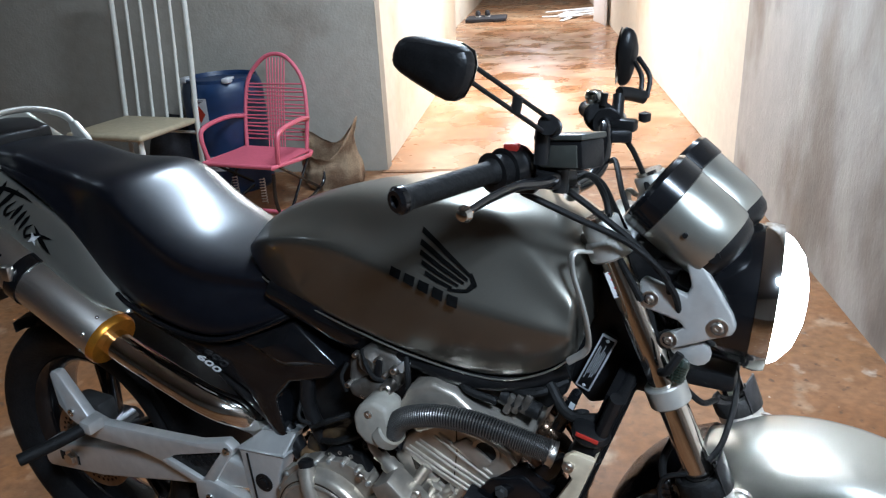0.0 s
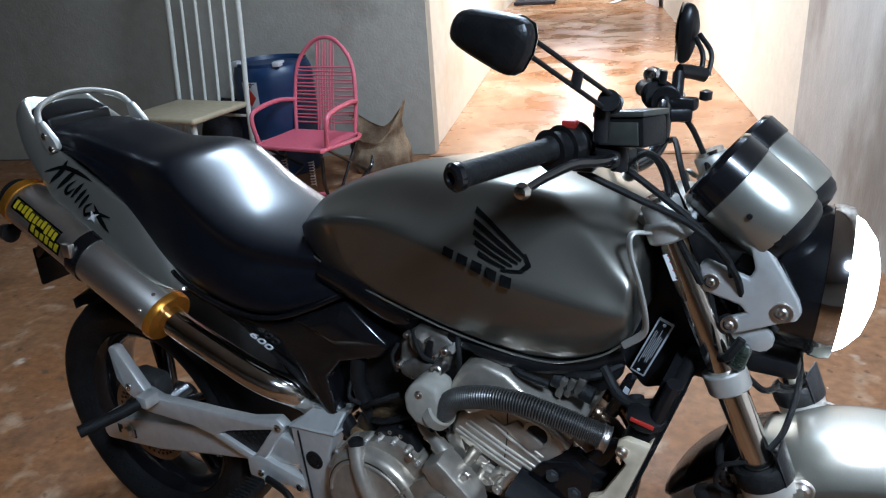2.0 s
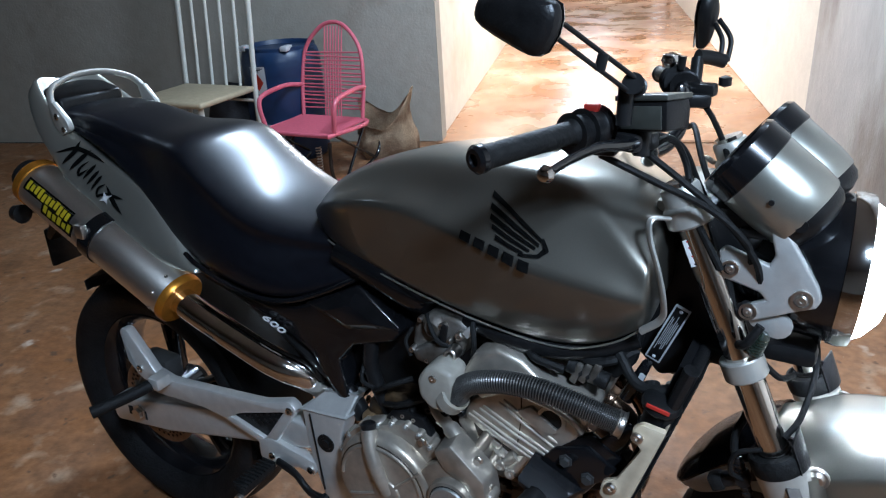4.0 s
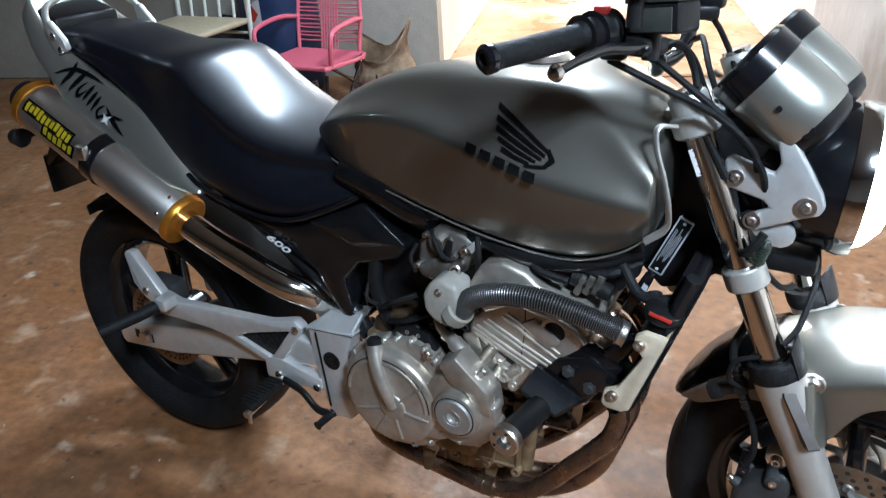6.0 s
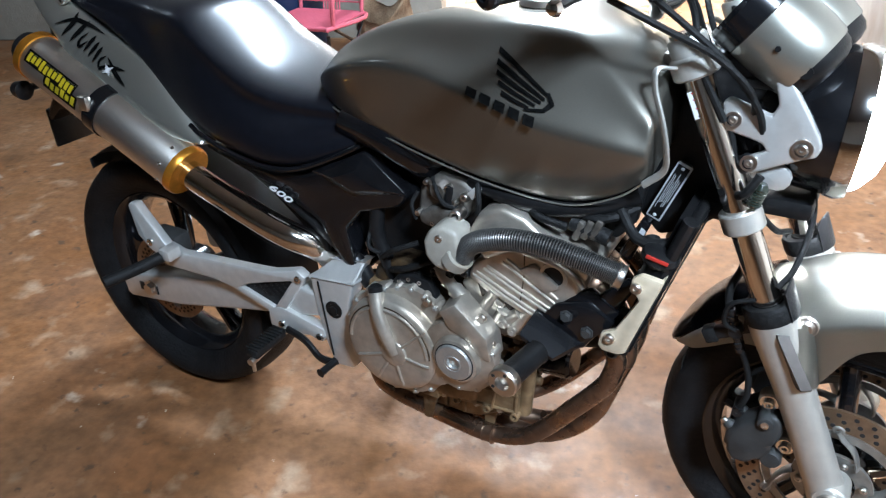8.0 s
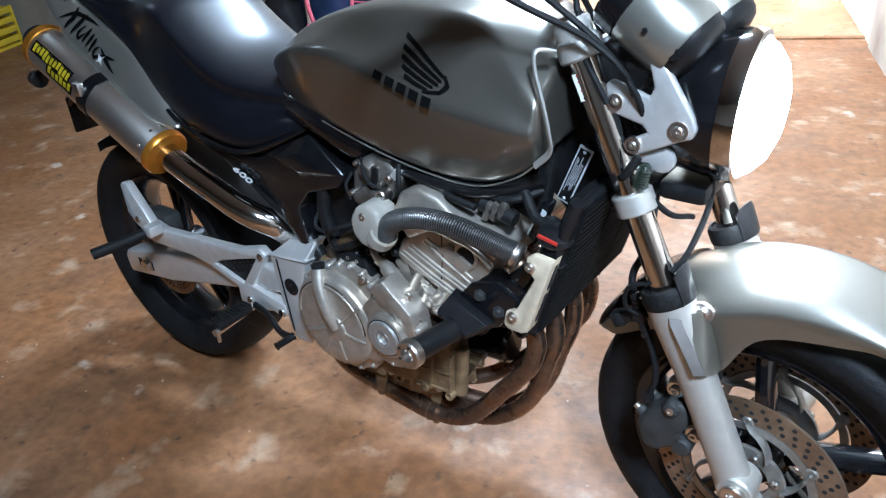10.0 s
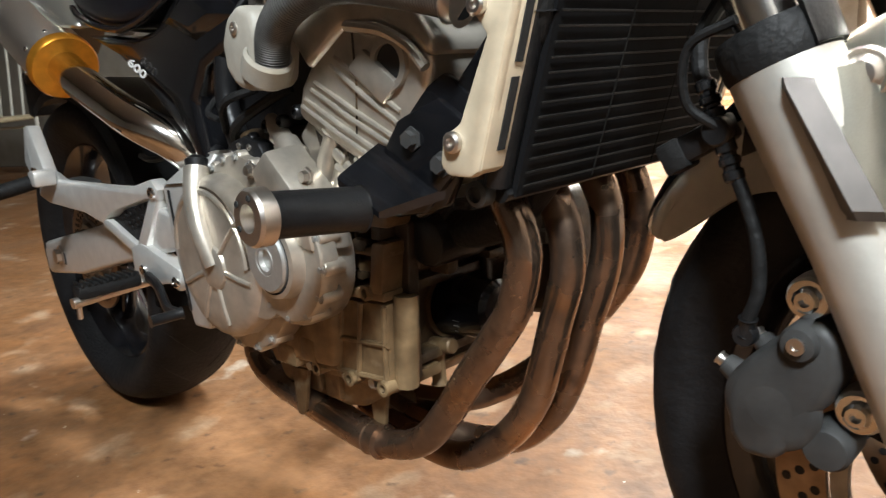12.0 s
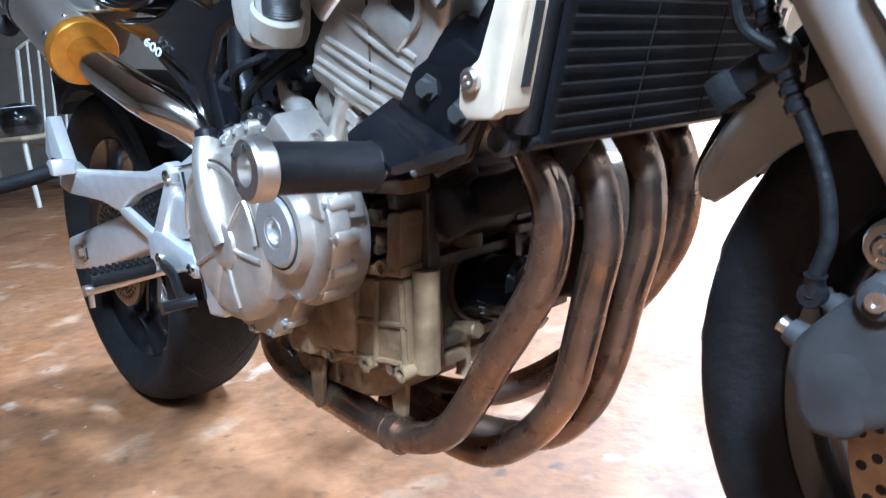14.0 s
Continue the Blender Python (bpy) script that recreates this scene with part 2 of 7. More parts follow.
def prism(outline, u0, u1, width=0.003, seg=2, inset=0.0):
    """A plate with that side outline (x, z), from u0 to u1; inset shrinks the outer face."""
    bm = bmesh.new()
    cx = sum(p[0] for p in outline) / len(outline)
    cz = sum(p[1] for p in outline) / len(outline)
    a = [bm.verts.new(V(x, u0, z)) for x, z in outline]
    b = [bm.verts.new(V(x + (cx - x) * inset, u1, z + (cz - z) * inset)) for x, z in outline]
    n = len(outline)
    bm.faces.new(a)
    bm.faces.new(list(reversed(b)))
    for i in range(n):
        bm.faces.new((a[i], b[i], b[(i + 1) % n], a[(i + 1) % n]))
    bmesh.ops.recalc_face_normals(bm, faces=bm.faces)
    return bevel(bm, width, seg)


def box(size, centre=(0, 0, 0), width=0.0, seg=2, m=None):
    bm = bmesh.new()
    bmesh.ops.create_cube(bm, size=1.0, matrix=Matrix.Translation(centre) @ Matrix.Diagonal((*size, 1)))
    if width:
        bevel(bm, width, seg)
    if m is not None:
        bm.transform(m)
    return bm


def curve_points(pts, steps=6):
    """A smooth line through the points."""
    pts = [Vector(p) for p in pts]
    if len(pts) < 3:
        return pts
    q = [2 * pts[0] - pts[1]] + pts + [2 * pts[-1] - pts[-2]]
    out = []
    for i in range(1, len(q) - 2):
        p0, p1, p2, p3 = q[i - 1:i + 3]
        for s in range(steps):
            t = s / steps
            out.append(0.5 * ((2 * p1) + (p2 - p0) * t + (2 * p0 - 5 * p1 + 4 * p2 - p3) * t * t + (3 * p1 - p0 - 3 * p2 + p3) * t ** 3))
    out.append(pts[-1])
    return out


def sweep(line, radius, n=12, cap=True, flat=1.0, up=None):
    """A tube along the line; radius may be a function of 0..1; flat squeezes it across up."""
    bm = bmesh.new()
    rings, prev = [], None
    for i, p in enumerate(line):
        t = (line[min(i + 1, len(line) - 1)] - line[max(i - 1, 0)]).normalized()
        if prev is None:
            ref = Vector(up) if up else (Vector((0, 0, 1)) if abs(t.z) < 0.9 else Vector((1, 0, 0)))
            a = (ref - t * ref.dot(t)).normalized()
        else:
            a = (prev - t * prev.dot(t)).normalized()
        prev = a
        b = t.cross(a)
        r = radius(i / (len(line) - 1)) if callable(radius) else radius
        rings.append([bm.verts.new(p + r * (math.cos(2 * math.pi * k / n) * a + flat * math.sin(2 * math.pi * k / n) * b)) for k in range(n)])
    for r0, r1 in zip(rings, rings[1:]):
        for k in range(n):
            bm.faces.new((r0[k], r0[(k + 1) % n], r1[(k + 1) % n], r1[k]))
    if cap:
        bm.faces.new(rings[0])
        bm.faces.new(list(reversed(rings[-1])))
    return bm


def tube(pts, radius, n=12, steps=6, **kw):
    return sweep(curve_points(pts, steps), radius, n, **kw)


def rod(a, b, radius, n=16, width=0.0):
    bm = sweep([Vector(a), Vector(b)], radius, n)
    if width:
        bevel(bm, width, 2, 60)
    return bm


def lathe(profile, a, b, n=32, closed=False):
    """Turns (radius, distance) pairs about the line from a towards b."""
    a, b = Vector(a), Vector(b)
    t = (b - a).normalized()
    ref = Vector((0, 0, 1)) if abs(t.z) < 0.9 else Vector((1, 0, 0))
    e1 = (ref - t * ref.dot(t)).normalized()
    e2 = t.cross(e1)
    bm = bmesh.new()
    rings = []
    for r, h in profile:
        if r < 1e-5:
            rings.append([bm.verts.new(a + t * h)])
        else:
            rings.append([bm.verts.new(a + t * h + r * (math.cos(2 * math.pi * k / n) * e1 + math.sin(2 * math.pi * k / n) * e2)) for k in range(n)])
    pairs = list(zip(rings, rings[1:])) + ([(rings[-1], rings[0])] if closed else [])
    for r0, r1 in pairs:
        for k in range(n):
            q = [r0[k % len(r0)], r0[(k + 1) % len(r0)], r1[(k + 1) % len(r1)], r1[k % len(r1)]]
            q = [v for i, v in enumerate(q) if v not in q[:i]]
            if len(q) >= 3:
                bm.faces.new(q)
    return bm


def loft(sections, close=True, cap=True):
    bm = bmesh.new()
    rings = [[bm.verts.new(p) for p in s] for s in sections]
    n = len(rings[0])
    for r0, r1 in zip(rings, rings[1:]):
        for k in range(n if close else n - 1):
            bm.faces.new((r0[k], r0[(k + 1) % n], r1[(k + 1) % n], r1[k]))
    if cap and close:
        bm.faces.new(rings[0])
        bm.faces.new(list(reversed(rings[-1])))
    return bm


def halves(x, half):
    """A closed ring at x from a half section (u, z), top to bottom."""
    right = [V(x, u, z) for u, z in half]
    left = [V(x, -u, z) for u, z in reversed(half) if u > 1e-6]
    return right + left


def join(*bms):
    out = bms[0]
    for b in bms[1:]:
        me = bpy.data.meshes.new("tmp")
        b.to_mesh(me)
        b.free()
        out.from_mesh(me)
        bpy.data.meshes.remove(me)
    return out


def moved(bm, m):
    bm.transform(m)
    if m.determinant() < 0:
        bmesh.ops.reverse_faces(bm, faces=bm.faces)
    return bm


def interp(table, x):
    for (x0, *a), (x1, *b) in zip(table, table[1:]):
        if x <= x1:
            k = max(0, (x - x0) / (x1 - x0))
            return [p + (q - p) * k for p, q in zip(a, b)]
    return list(table[-1][1:])


def bolt(a, out, r=0.007, h=0.006, head="socket"):
    a, out = Vector(a), Vector(out).normalized()
    if head == "hex":
        bm = lathe([(r * 1.5, 0), (r * 1.5, h * 0.3), (r, h * 0.3), (r, h), (0, h)], a, a + out, 6)
    else:
        bm = lathe([(r, 0), (r, h * 0.7), (r * 0.75, h), (r * 0.45, h), (r * 0.4, h * 0.4), (0, h * 0.4)], a, a + out, 12)
    return bm


RIGHT = Vector((0, -1, 0))

# ---------------------------------------------------------------- structure
def slab(name, lo, hi, mat, label, category, width=0.0):
    size = [b - a for a, b in zip(lo, hi)]
    mid = [(a + b) / 2 for a, b in zip(lo, hi)]
    ob = link_mesh(name, box(size, mid, width), mat, smooth=False)
    return tagged(ob, label, category, kind="structure")


X_R, Y_B, H = 1.26, 4.645, 2.9
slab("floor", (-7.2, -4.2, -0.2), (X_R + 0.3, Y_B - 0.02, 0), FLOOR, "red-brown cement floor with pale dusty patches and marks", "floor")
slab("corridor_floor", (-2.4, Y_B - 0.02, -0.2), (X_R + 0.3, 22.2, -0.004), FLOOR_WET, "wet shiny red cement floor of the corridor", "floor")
slab("wall_back", (-7.2, Y_B, 0), (-0.868, Y_B + 0.14, H), WALL, "grey plastered back wall with faint stains", "wall")
slab("wall_right", (X_R - 0.012, -4.2, 0), (X_R + 0.2, 4.42, H), WALL_RIGHT, "grey plastered wall with dark water stains", "wall")
slab("wall_corridor_right", (X_R, 4.42, 0), (X_R + 0.2, 22.2, H), WALL_CORRIDOR, "bright cream painted corridor wall", "wall")
slab("wall_corridor_left", (-1.04, Y_B + 0.14, 0), (-0.885, 9.25, H), WALL_CORRIDOR, "cream painted corridor wall with stained foot", "wall")
slab("wall_corridor_left_far", (-1.5, 9.25, 0), (-1.35, 22.2, H), WALL_CORRIDOR, "cream painted wall further down the corridor", "wall")
slab("wall_corridor_return", (-1.35, 9.25, 0), (-1.04, 9.4, H), WALL_CORRIDOR, "cream painted return of the corridor wall", "wall")
slab("wall_corridor_end", (-2.4, 22.0, 0), (X_R + 0.2, 22.2, H), WALL_CORRIDOR, "plain wall at the far end of the corridor", "wall")
slab("wall_left", (-7.2, -4.2, 0), (-7.0, Y_B, H), WALL_DARK, "plain grey plastered side wall", "wall")
slab("wall_front", (-7.0, -4.2, 0), (X_R - 0.012, -4.0, H), WALL_DARK, "plain grey plastered wall behind", "wall")
slab("ceiling", (-7.2, -4.2, H), (X_R + 0.2, 22.2, H + 0.15), CEILING, "plain grey concrete ceiling", "ceiling")

# ---------------------------------------------------------------- motorcycle
BIKE = pose(-0.7858, 1.3935, 0.026, -1.92, 0.59, -19.01)
bike = thing("motorcycle", "grey-green metallic naked motorcycle with black seat, lit headlamp and side exhaust", "motorcycle", BIKE)

# the steering: everything in front of the tank is turned a little to the right about a raked axis
RAKE, STEER = radians(24.2), radians(-6.0)
AXIS = Vector((-math.sin(RAKE), 0, math.cos(RAKE)))
HEAD = Vector((1.325, 0, 0.305))
TURN_M = Matrix.Translation(HEAD) @ Matrix.Rotation(STEER, 4, AXIS) @ Matrix.Translation(-HEAD)
MIRROR_M = TURN_M @ Matrix.Diagonal((1, -1, 1, 1)) @ TURN_M.inverted()
FORK_MIRROR = TURN_M @ Matrix.Translation((0, 0.036, 0)) @ Matrix.Diagonal((1, -1, 1, 1)) @ TURN_M.inverted()


def wheel(name, label, centre, radius, width, rim_r, spokes, m=None, turn=0.35, split=0.11, thick=0.019):
    w = new(name)
    w.parent = bike
    tagged(w, label)
    c = Vector(centre)
    a, b = c + Vector((0, 0.5, 0)), c - Vector((0, 0.5, 0))
    h, d = width / 2, radius - rim_r
    prof = [(rim_r - 0.004, 0.5 - h * 0.62), (rim_r + 0.012, 0.5 - h * 0.8), (rim_r + d * 0.45, 0.5 - h), (rim_r + d * 0.72, 0.5 - h * 0.93),
            (rim_r + d * 0.88, 0.5 - h * 0.66), (rim_r + d * 0.97, 0.5 - h * 0.33), (radius, 0.5)]
    prof = prof + [(r, 1 - t) for r, t in reversed(prof[:-1])]
    tyre = lathe([(p.x, p.y) for p in curve_points([Vector((r, t, 0)) for r, t in prof], 4)], a, b, 112)
    # grooves across the tread
    groove = []
    for k in range(22):
        for s in (-1, 1):
            ang = 2 * math.pi * k / 22 + (0.14 if s > 0 else 0)
            pts = []
            for j in range(5):
                f = 0.12 + 0.18 * j
                rr = interp([(0, radius), (0.33, rim_r + d * 0.972), (0.66, rim_r + d * 0.885), (0.93, rim_r + d * 0.72)], f)[0] - 0.0012
                aa = ang + 0.1 * j * 0.55
                pts.append(c + Vector((rr * math.cos(aa), s * f * h, rr * math.sin(aa))))
            groove.append(sweep(pts, 0.0028, 5, flat=0.8))
    rim = lathe([(rim_r, 0.5 - h * 0.62), (rim_r - 0.006, 0.5 - h * 0.66), (rim_r - 0.018, 0.5 - h * 0.55), (rim_r - 0.03, 0.5 - h * 0.3),
                 (rim_r - 0.03, 0.5 + h * 0.3), (rim_r - 0.018, 0.5 + h * 0.55), (rim_r - 0.006, 0.5 + h * 0.66), (rim_r, 0.5 + h * 0.62)], a, b, 64)
    hub = lathe([(0, 0.5 - 0.05), (0.03, 0.5 - 0.05), (0.045, 0.5 - 0.03), (0.045, 0.53), (0.03, 0.55), (0, 0.55)], a, b, 28)
    sp = []
    for k in range(spokes):
        ang = 2 * math.pi * k / spokes + turn
        for off in ((-split, split) if split else (0,)):
            p0 = c + Vector((0.04 * math.cos(ang), 0, 0.04 * math.sin(ang)))
            p1 = c + Vector(((rim_r - 0.022) * math.cos(ang + off), 0, (rim_r - 0.022) * math.sin(ang + off)))
            sp.append(sweep([p0, p0.lerp(p1, 0.5), p1], lambda t: thick - 0.005 * t, 10, flat=0.62, up=(0, 1, 0)))
    bms = [("tyre", tyre, TYRE), ("tread_groove", join(*groove), DARK_HOLE), ("rim", join(rim, hub, *sp), BLACK_GLOSS)]
    for nm, bm, mat in bms:
        if m is not None:
            moved(bm, m)
        part(nm, bm, mat, w)
    return w


def brake_disc(parent, centre, u, r0, r1, m=None, holes=3):
    c = Vector(centre) + Vector((0, -u, 0))
    a, b = c + Vector((0, 0.0025, 0)), c - Vector((0, 0.0025, 0))
    ring = lathe([(r0, 0), (r1, 0), (r1, 0.005), (r0, 0.005)], a, b, 72, closed=True)
    dots = []
    for k in range(36):
        for j in range(holes):
            ang = 2 * math.pi * (k + j / holes) / 36
            rr = r0 + (r1 - r0) * (0.22 + 0.28 * j)
            p = c + Vector((rr * math.cos(ang), 0, rr * math.sin(ang)))
            dots.append(rod(p + Vector((0, 0.0031, 0)), p - Vector((0, 0.0031, 0)), 0.0038, 8))
    d = new("brake_disc")
    d.parent = parent

    def fixed(nm, bm, mat):
        part(nm, moved(bm, m) if m is not None else bm, mat, d)

    fixed("rotor", ring, DISC)
    fixed("drilled_hole", join(*dots), DARK_HOLE)
    fixed("carrier", lathe([(0.035, -0.003), (0.058, -0.003), (0.06, 0.0), (0.06, 0.006), (0.035, 0.006)], a, b, 40, closed=True), DISC_HUB)
    fixed("inner_ring", lathe([(r0 - 0.016, -0.001), (r0 - 0.003, -0.001), (r0 - 0.003, 0.005), (r0 - 0.016, 0.005)], a, b, 48, closed=True), DISC_HUB)
    for k in range(6):
        ang = 2 * math.pi * k / 6
        arm = []
        for j in range(7):
            f = j / 6
            rr = 0.055 + (r0 - 0.066) * f
            arm.append(c + Vector((rr * math.cos(ang + 0.55 * f), 0, rr * math.sin(ang + 0.55 * f))))
        fixed("carrier_arm", sweep(arm, lambda t: 0.0125 - 0.003 * math.sin(math.pi * t), 10, flat=0.3, up=(0, 1, 0)), DISC_HUB)
        tip = ang + 0.62
        out = c + Vector(((r0 + 0.001) * math.cos(tip), 0, (r0 + 0.001) * math.sin(tip)))
        ear = arm[-1].lerp(out, 0.5)
        fixed("carrier_ear", sweep([arm[-1], ear, out], 0.012, 10, flat=0.3, up=(0, 1, 0)), DISC_HUB)
        fixed("bobbin", lathe([(0.003, 0.0), (0.004, 0.0045), (0.0075, 0.0045), (0.009, 0.003), (0.009, -0.008), (0, -0.008)], out + Vector((0, -u / abs(u) * 0.001, 0)), out + Vector((0, -u / abs(u), 0)), 18), DISC_HUB)
        bp = c + Vector((0.047 * math.cos(ang + 0.3), -u / abs(u) * 0.0055, 0.047 * math.sin(ang + 0.3)))
        fixed("disc_bolt", bolt(bp, RIGHT * (u / abs(u)), 0.006, 0.005), STEEL)


AX_R, AX_F = (-0.097, -0.016, 0.288), (1.365, 0.0215, 0.298)
rear_wheel = wheel("rear_wheel", "wide black tyre on a black spoked rim", AX_R, 0.316, 0.18, 0.222, 5)
brake_disc(rear_wheel, AX_R, 0.075, 0.075, 0.11, holes=2)
front_wheel = wheel("front_wheel", "black front tyre on a black rim with drilled discs", AX_F, 0.297, 0.112, 0.219, 5, TURN_M, 1.68, 0, 0.028)
brake_disc(front_wheel, AX_F, 0.07, 0.109, 0.148, TURN_M)
brake_disc(front_wheel, AX_F, -0.07, 0.109, 0.148, TURN_M)


# ---- fuel tank
def tank_half(x):
    zt, w, zc, zb, wb = interp([
        (0.405, 0.845, 0.04, 0.825, 0.805, 0.03), (0.425, 0.872, 0.075, 0.842, 0.80, 0.06), (0.47, 0.905, 0.112, 0.868, 0.798, 0.095),
        (0.53, 0.935, 0.142, 0.893, 0.795, 0.122), (0.61, 0.96, 0.17, 0.915, 0.785, 0.145), (0.70, 0.977, 0.187, 0.922, 0.765, 0.152),
        (0.79, 0.986, 0.193, 0.893, 0.745, 0.152), (0.88, 0.985, 0.194, 0.868, 0.733, 0.15), (0.95, 0.978, 0.19, 0.856, 0.735, 0.147),
        (1.01, 0.962, 0.185, 0.846, 0.765, 0.148), (1.048, 0.94, 0.174, 0.838, 0.80, 0.146)], x)
    ru, rz = interp([(0.405, 0.022, 0.836), (0.425, 0.04, 0.863), (0.47, 0.06, 0.894), (0.53, 0.073, 0.922), (0.61, 0.083, 0.946), (0.70, 0.098, 0.963), (0.79, 0.106, 0.975),
                     (0.88, 0.109, 0.976), (0.925, 0.111, 0.97), (0.965, 0.124, 0.946), (1.01, 0.148, 0.908), (1.048, 0.16, 0.876)], x)
    return [(0, zt), (ru * 0.55, zt + (rz - zt) * 0.12), (ru - 0.012, rz + 0.004 + (zt - rz) * 0.1), (ru + 0.006, rz - 0.003), ((ru + w) / 2, (rz + zc) / 2 - 0.001), (w - 0.003, zc + 0.005), (w - 0.002, zc - 0.005),
            (w * 0.925, (zc + zb) / 2 + 0.002), (wb + 0.003, zb + 0.012), (wb - 0.004, zb), (wb - 0.03, zb + 0.012), (0, zb + 0.02)]


tank_x = (0.405, 0.425, 0.47, 0.53, 0.61, 0.70, 0.79, 0.88, 0.925, 0.965, 1.01, 1.04, 1.048)
tank = part("fuel_tank", loft([halves(x, tank_half(x)) for x in tank_x]), PAINT, bike, "metallic grey-green fuel tank", sub=2, angle=180)
# highlight of the lower seam, drawn as a thin pale line
edge_pts = [V(x, tank_half(x)[9][0] + 0.003, tank_half(x)[9][1] + 0.002) for x in (0.43, 0.47, 0.53, 0.61, 0.70, 0.79, 0.88, 0.94, 1.0, 1.035)]
for s in (1, -1):
    part("edge_highlight", moved(tube(edge_pts, 0.0016, 8), Matrix.Diagonal((1, s, 1, 1))), PAINT_LIGHT, tank, "thin pale line for the highlight on the lower tank seam")
trim = [V(1.056, 0.135, 0.948), V(1.038, 0.155, 0.95), V(1.04, 0.16, 0.925), V(1.054, 0.166, 0.89), V(1.064, 0.166, 0.85), V(1.062, 0.158, 0.818), V(1.035, 0.151, 0.79)]
for s in (1, -1):
    part("front_trim", moved(sweep(curve_points(trim, 6), 0.0055, 10, flat=0.5, up=(1, 0, 0)), Matrix.Diagonal((1, s, 1, 1))), FORK_ALU, tank, "silver curled trim at the front edge")
part("filler_cap", lathe([(0, 0), (0.035, 0), (0.04, 0.004), (0.032, 0.012), (0, 0.014)], V(0.82, 0, 0.982), V(0.82, 0, 1.2), 28), STEEL, tank)


def on_tank(s, h, lift=0.0022):
    """A place on the flat upper flank of the tank: s along, h up the flank."""
    half = tank_half(s)
    a, b = Vector(half[5]), Vector(half[3])
    q = a.lerp(b, h)
    n = Vector(((a - b).y, (b - a).x))
    n = Vector((abs(n.x), abs(n.y))).normalized()
    q = q + n * lift
    return V(s, q.x, q.y)


def decal(poly, mat, parent, name, steps=5, lift=0.0022):
    """A thin inked patch on the tank's flank; poly is a quad strip of (s, h) pairs."""
    bm = bmesh.new()
    lo, hi = poly
    rows = []
    for k in range(steps + 1):
        t = k / steps
        def at(line):
            f = t * (len(line) - 1)
            i = min(int(f), len(line) - 2)
            g = f - i
            return [line[i][j] + (line[i + 1][j] - line[i][j]) * g for j in (0, 1)]
        a, b = at(lo), at(hi)
        rows.append([bm.verts.new(on_tank(a[0] + (b[0] - a[0]) * q / 2, a[1] + (b[1] - a[1]) * q / 2, lift)) for q in range(3)])
    for r0, r1 in zip(rows, rows[1:]):
        for q in range(2):
            bm.faces.new((r0[q], r1[q], r1[q + 1], r0[q + 1]))
    bmesh.ops.solidify(bm, geom=bm.faces[:], thickness=0.0006)
    return part(name, bm, mat, parent)


# a wing-like mark of separate stripes with a rounded front edge, and a row of plain bars below it
for (x0, h0, t0), (x1, h1, t1) in (((0.8125, 0.69, 0.085), (0.899, 0.31, 0.035)), ((0.8155, 0.525, 0.085), (0.897, 0.255, 0.032)), ((0.8195, 0.39, 0.07), (0.893, 0.21, 0.03)), ((0.826, 0.275, 0.06), (0.886, 0.165, 0.028)), ((0.835, 0.165, 0.06), (0.878, 0.118, 0.028))):
    mx, mh = (x0 + x1) / 2, (h0 + h1) / 2 - 0.012
    mt = (t0 + t1) / 2
    decal(([(x0, h0 - t0 / 2), (mx, mh - mt / 2), (x1, h1 - t1 / 2)], [(x0 - 0.0008, h0 + t0 / 2), (mx, mh + mt / 2), (x1, h1 + t1 / 2)]), BLACK_INK, tank, "emblem_stripe", 8)
decal(([(0.897, 0.33), (0.9035, 0.235), (0.897, 0.15), (0.872, 0.10)], [(0.901, 0.345), (0.9125, 0.225), (0.901, 0.12), (0.872, 0.07)]), BLACK_INK, tank, "emblem_edge", 14)
for k in range(5):
    x0, h0 = 0.787 + 0.0222 * k, -0.055 - 0.006 * k
    decal(([(x0, h0), (x0 - 0.0015, h0 + 0.12)], [(x0 + 0.016, h0 - 0.004), (x0 + 0.0145, h0 + 0.117)]), BLACK_INK, tank, "brand_bar", 3, 0.0036)


# ---- seat
def seat_half(x):
    zt, zb, wt, wb = interp([
        (-0.305, 0.962, 0.945, 0.05, 0.055), (-0.26, 0.974, 0.942, 0.08, 0.085), (-0.17, 0.98, 0.932, 0.09, 0.1), (-0.08, 0.968, 0.90, 0.088, 0.108),
        (0.01, 0.95, 0.85, 0.088, 0.116), (0.06, 0.95, 0.80, 0.1, 0.124), (0.115, 0.953, 0.75, 0.116, 0.134), (0.15, 0.95, 0.735, 0.12, 0.14), (0.18, 0.934, 0.722, 0.124, 0.146),
        (0.235, 0.888, 0.705, 0.125, 0.15), (0.30, 0.85, 0.692, 0.128, 0.152), (0.36, 0.83, 0.688, 0.118, 0.152), (0.42, 0.82, 0.698, 0.098, 0.148),
        (0.48, 0.815, 0.722, 0.085, 0.138), (0.54, 0.80, 0.752, 0.08, 0.122), (0.575, 0.785, 0.768, 0.07, 0.105)], x)
    h = zt - zb
    d = interp([(-0.3, 0.0), (0.05, 0.0), (0.2, 0.6), (0.28, 1.0), (0.48, 1.0), (0.575, 0.3)], x)[0]
    edge = interp([(-0.3, 0.006), (0.06, 0.008), (0.2, 0.014), (0.3, 0.01), (0.575, 0.008)], x)[0]
    return [(0, zt), (wt * 0.6, zt - 0.001), (wt * 0.93, zt - edge), (wt + 0.007 + 0.009 * d, zt - 0.014 - 0.05 * h), (wt + 0.009 - 0.012 * d, zt - 0.036 - 0.09 * h),
            ((wt + wb) / 2 + 0.004 + 0.009 * d, zb + 0.44 * h), (wb + 0.004, zb + 0.17 * h), (wb, zb), (wb - 0.03, zb - 0.002), (0, zb - 0.002)]


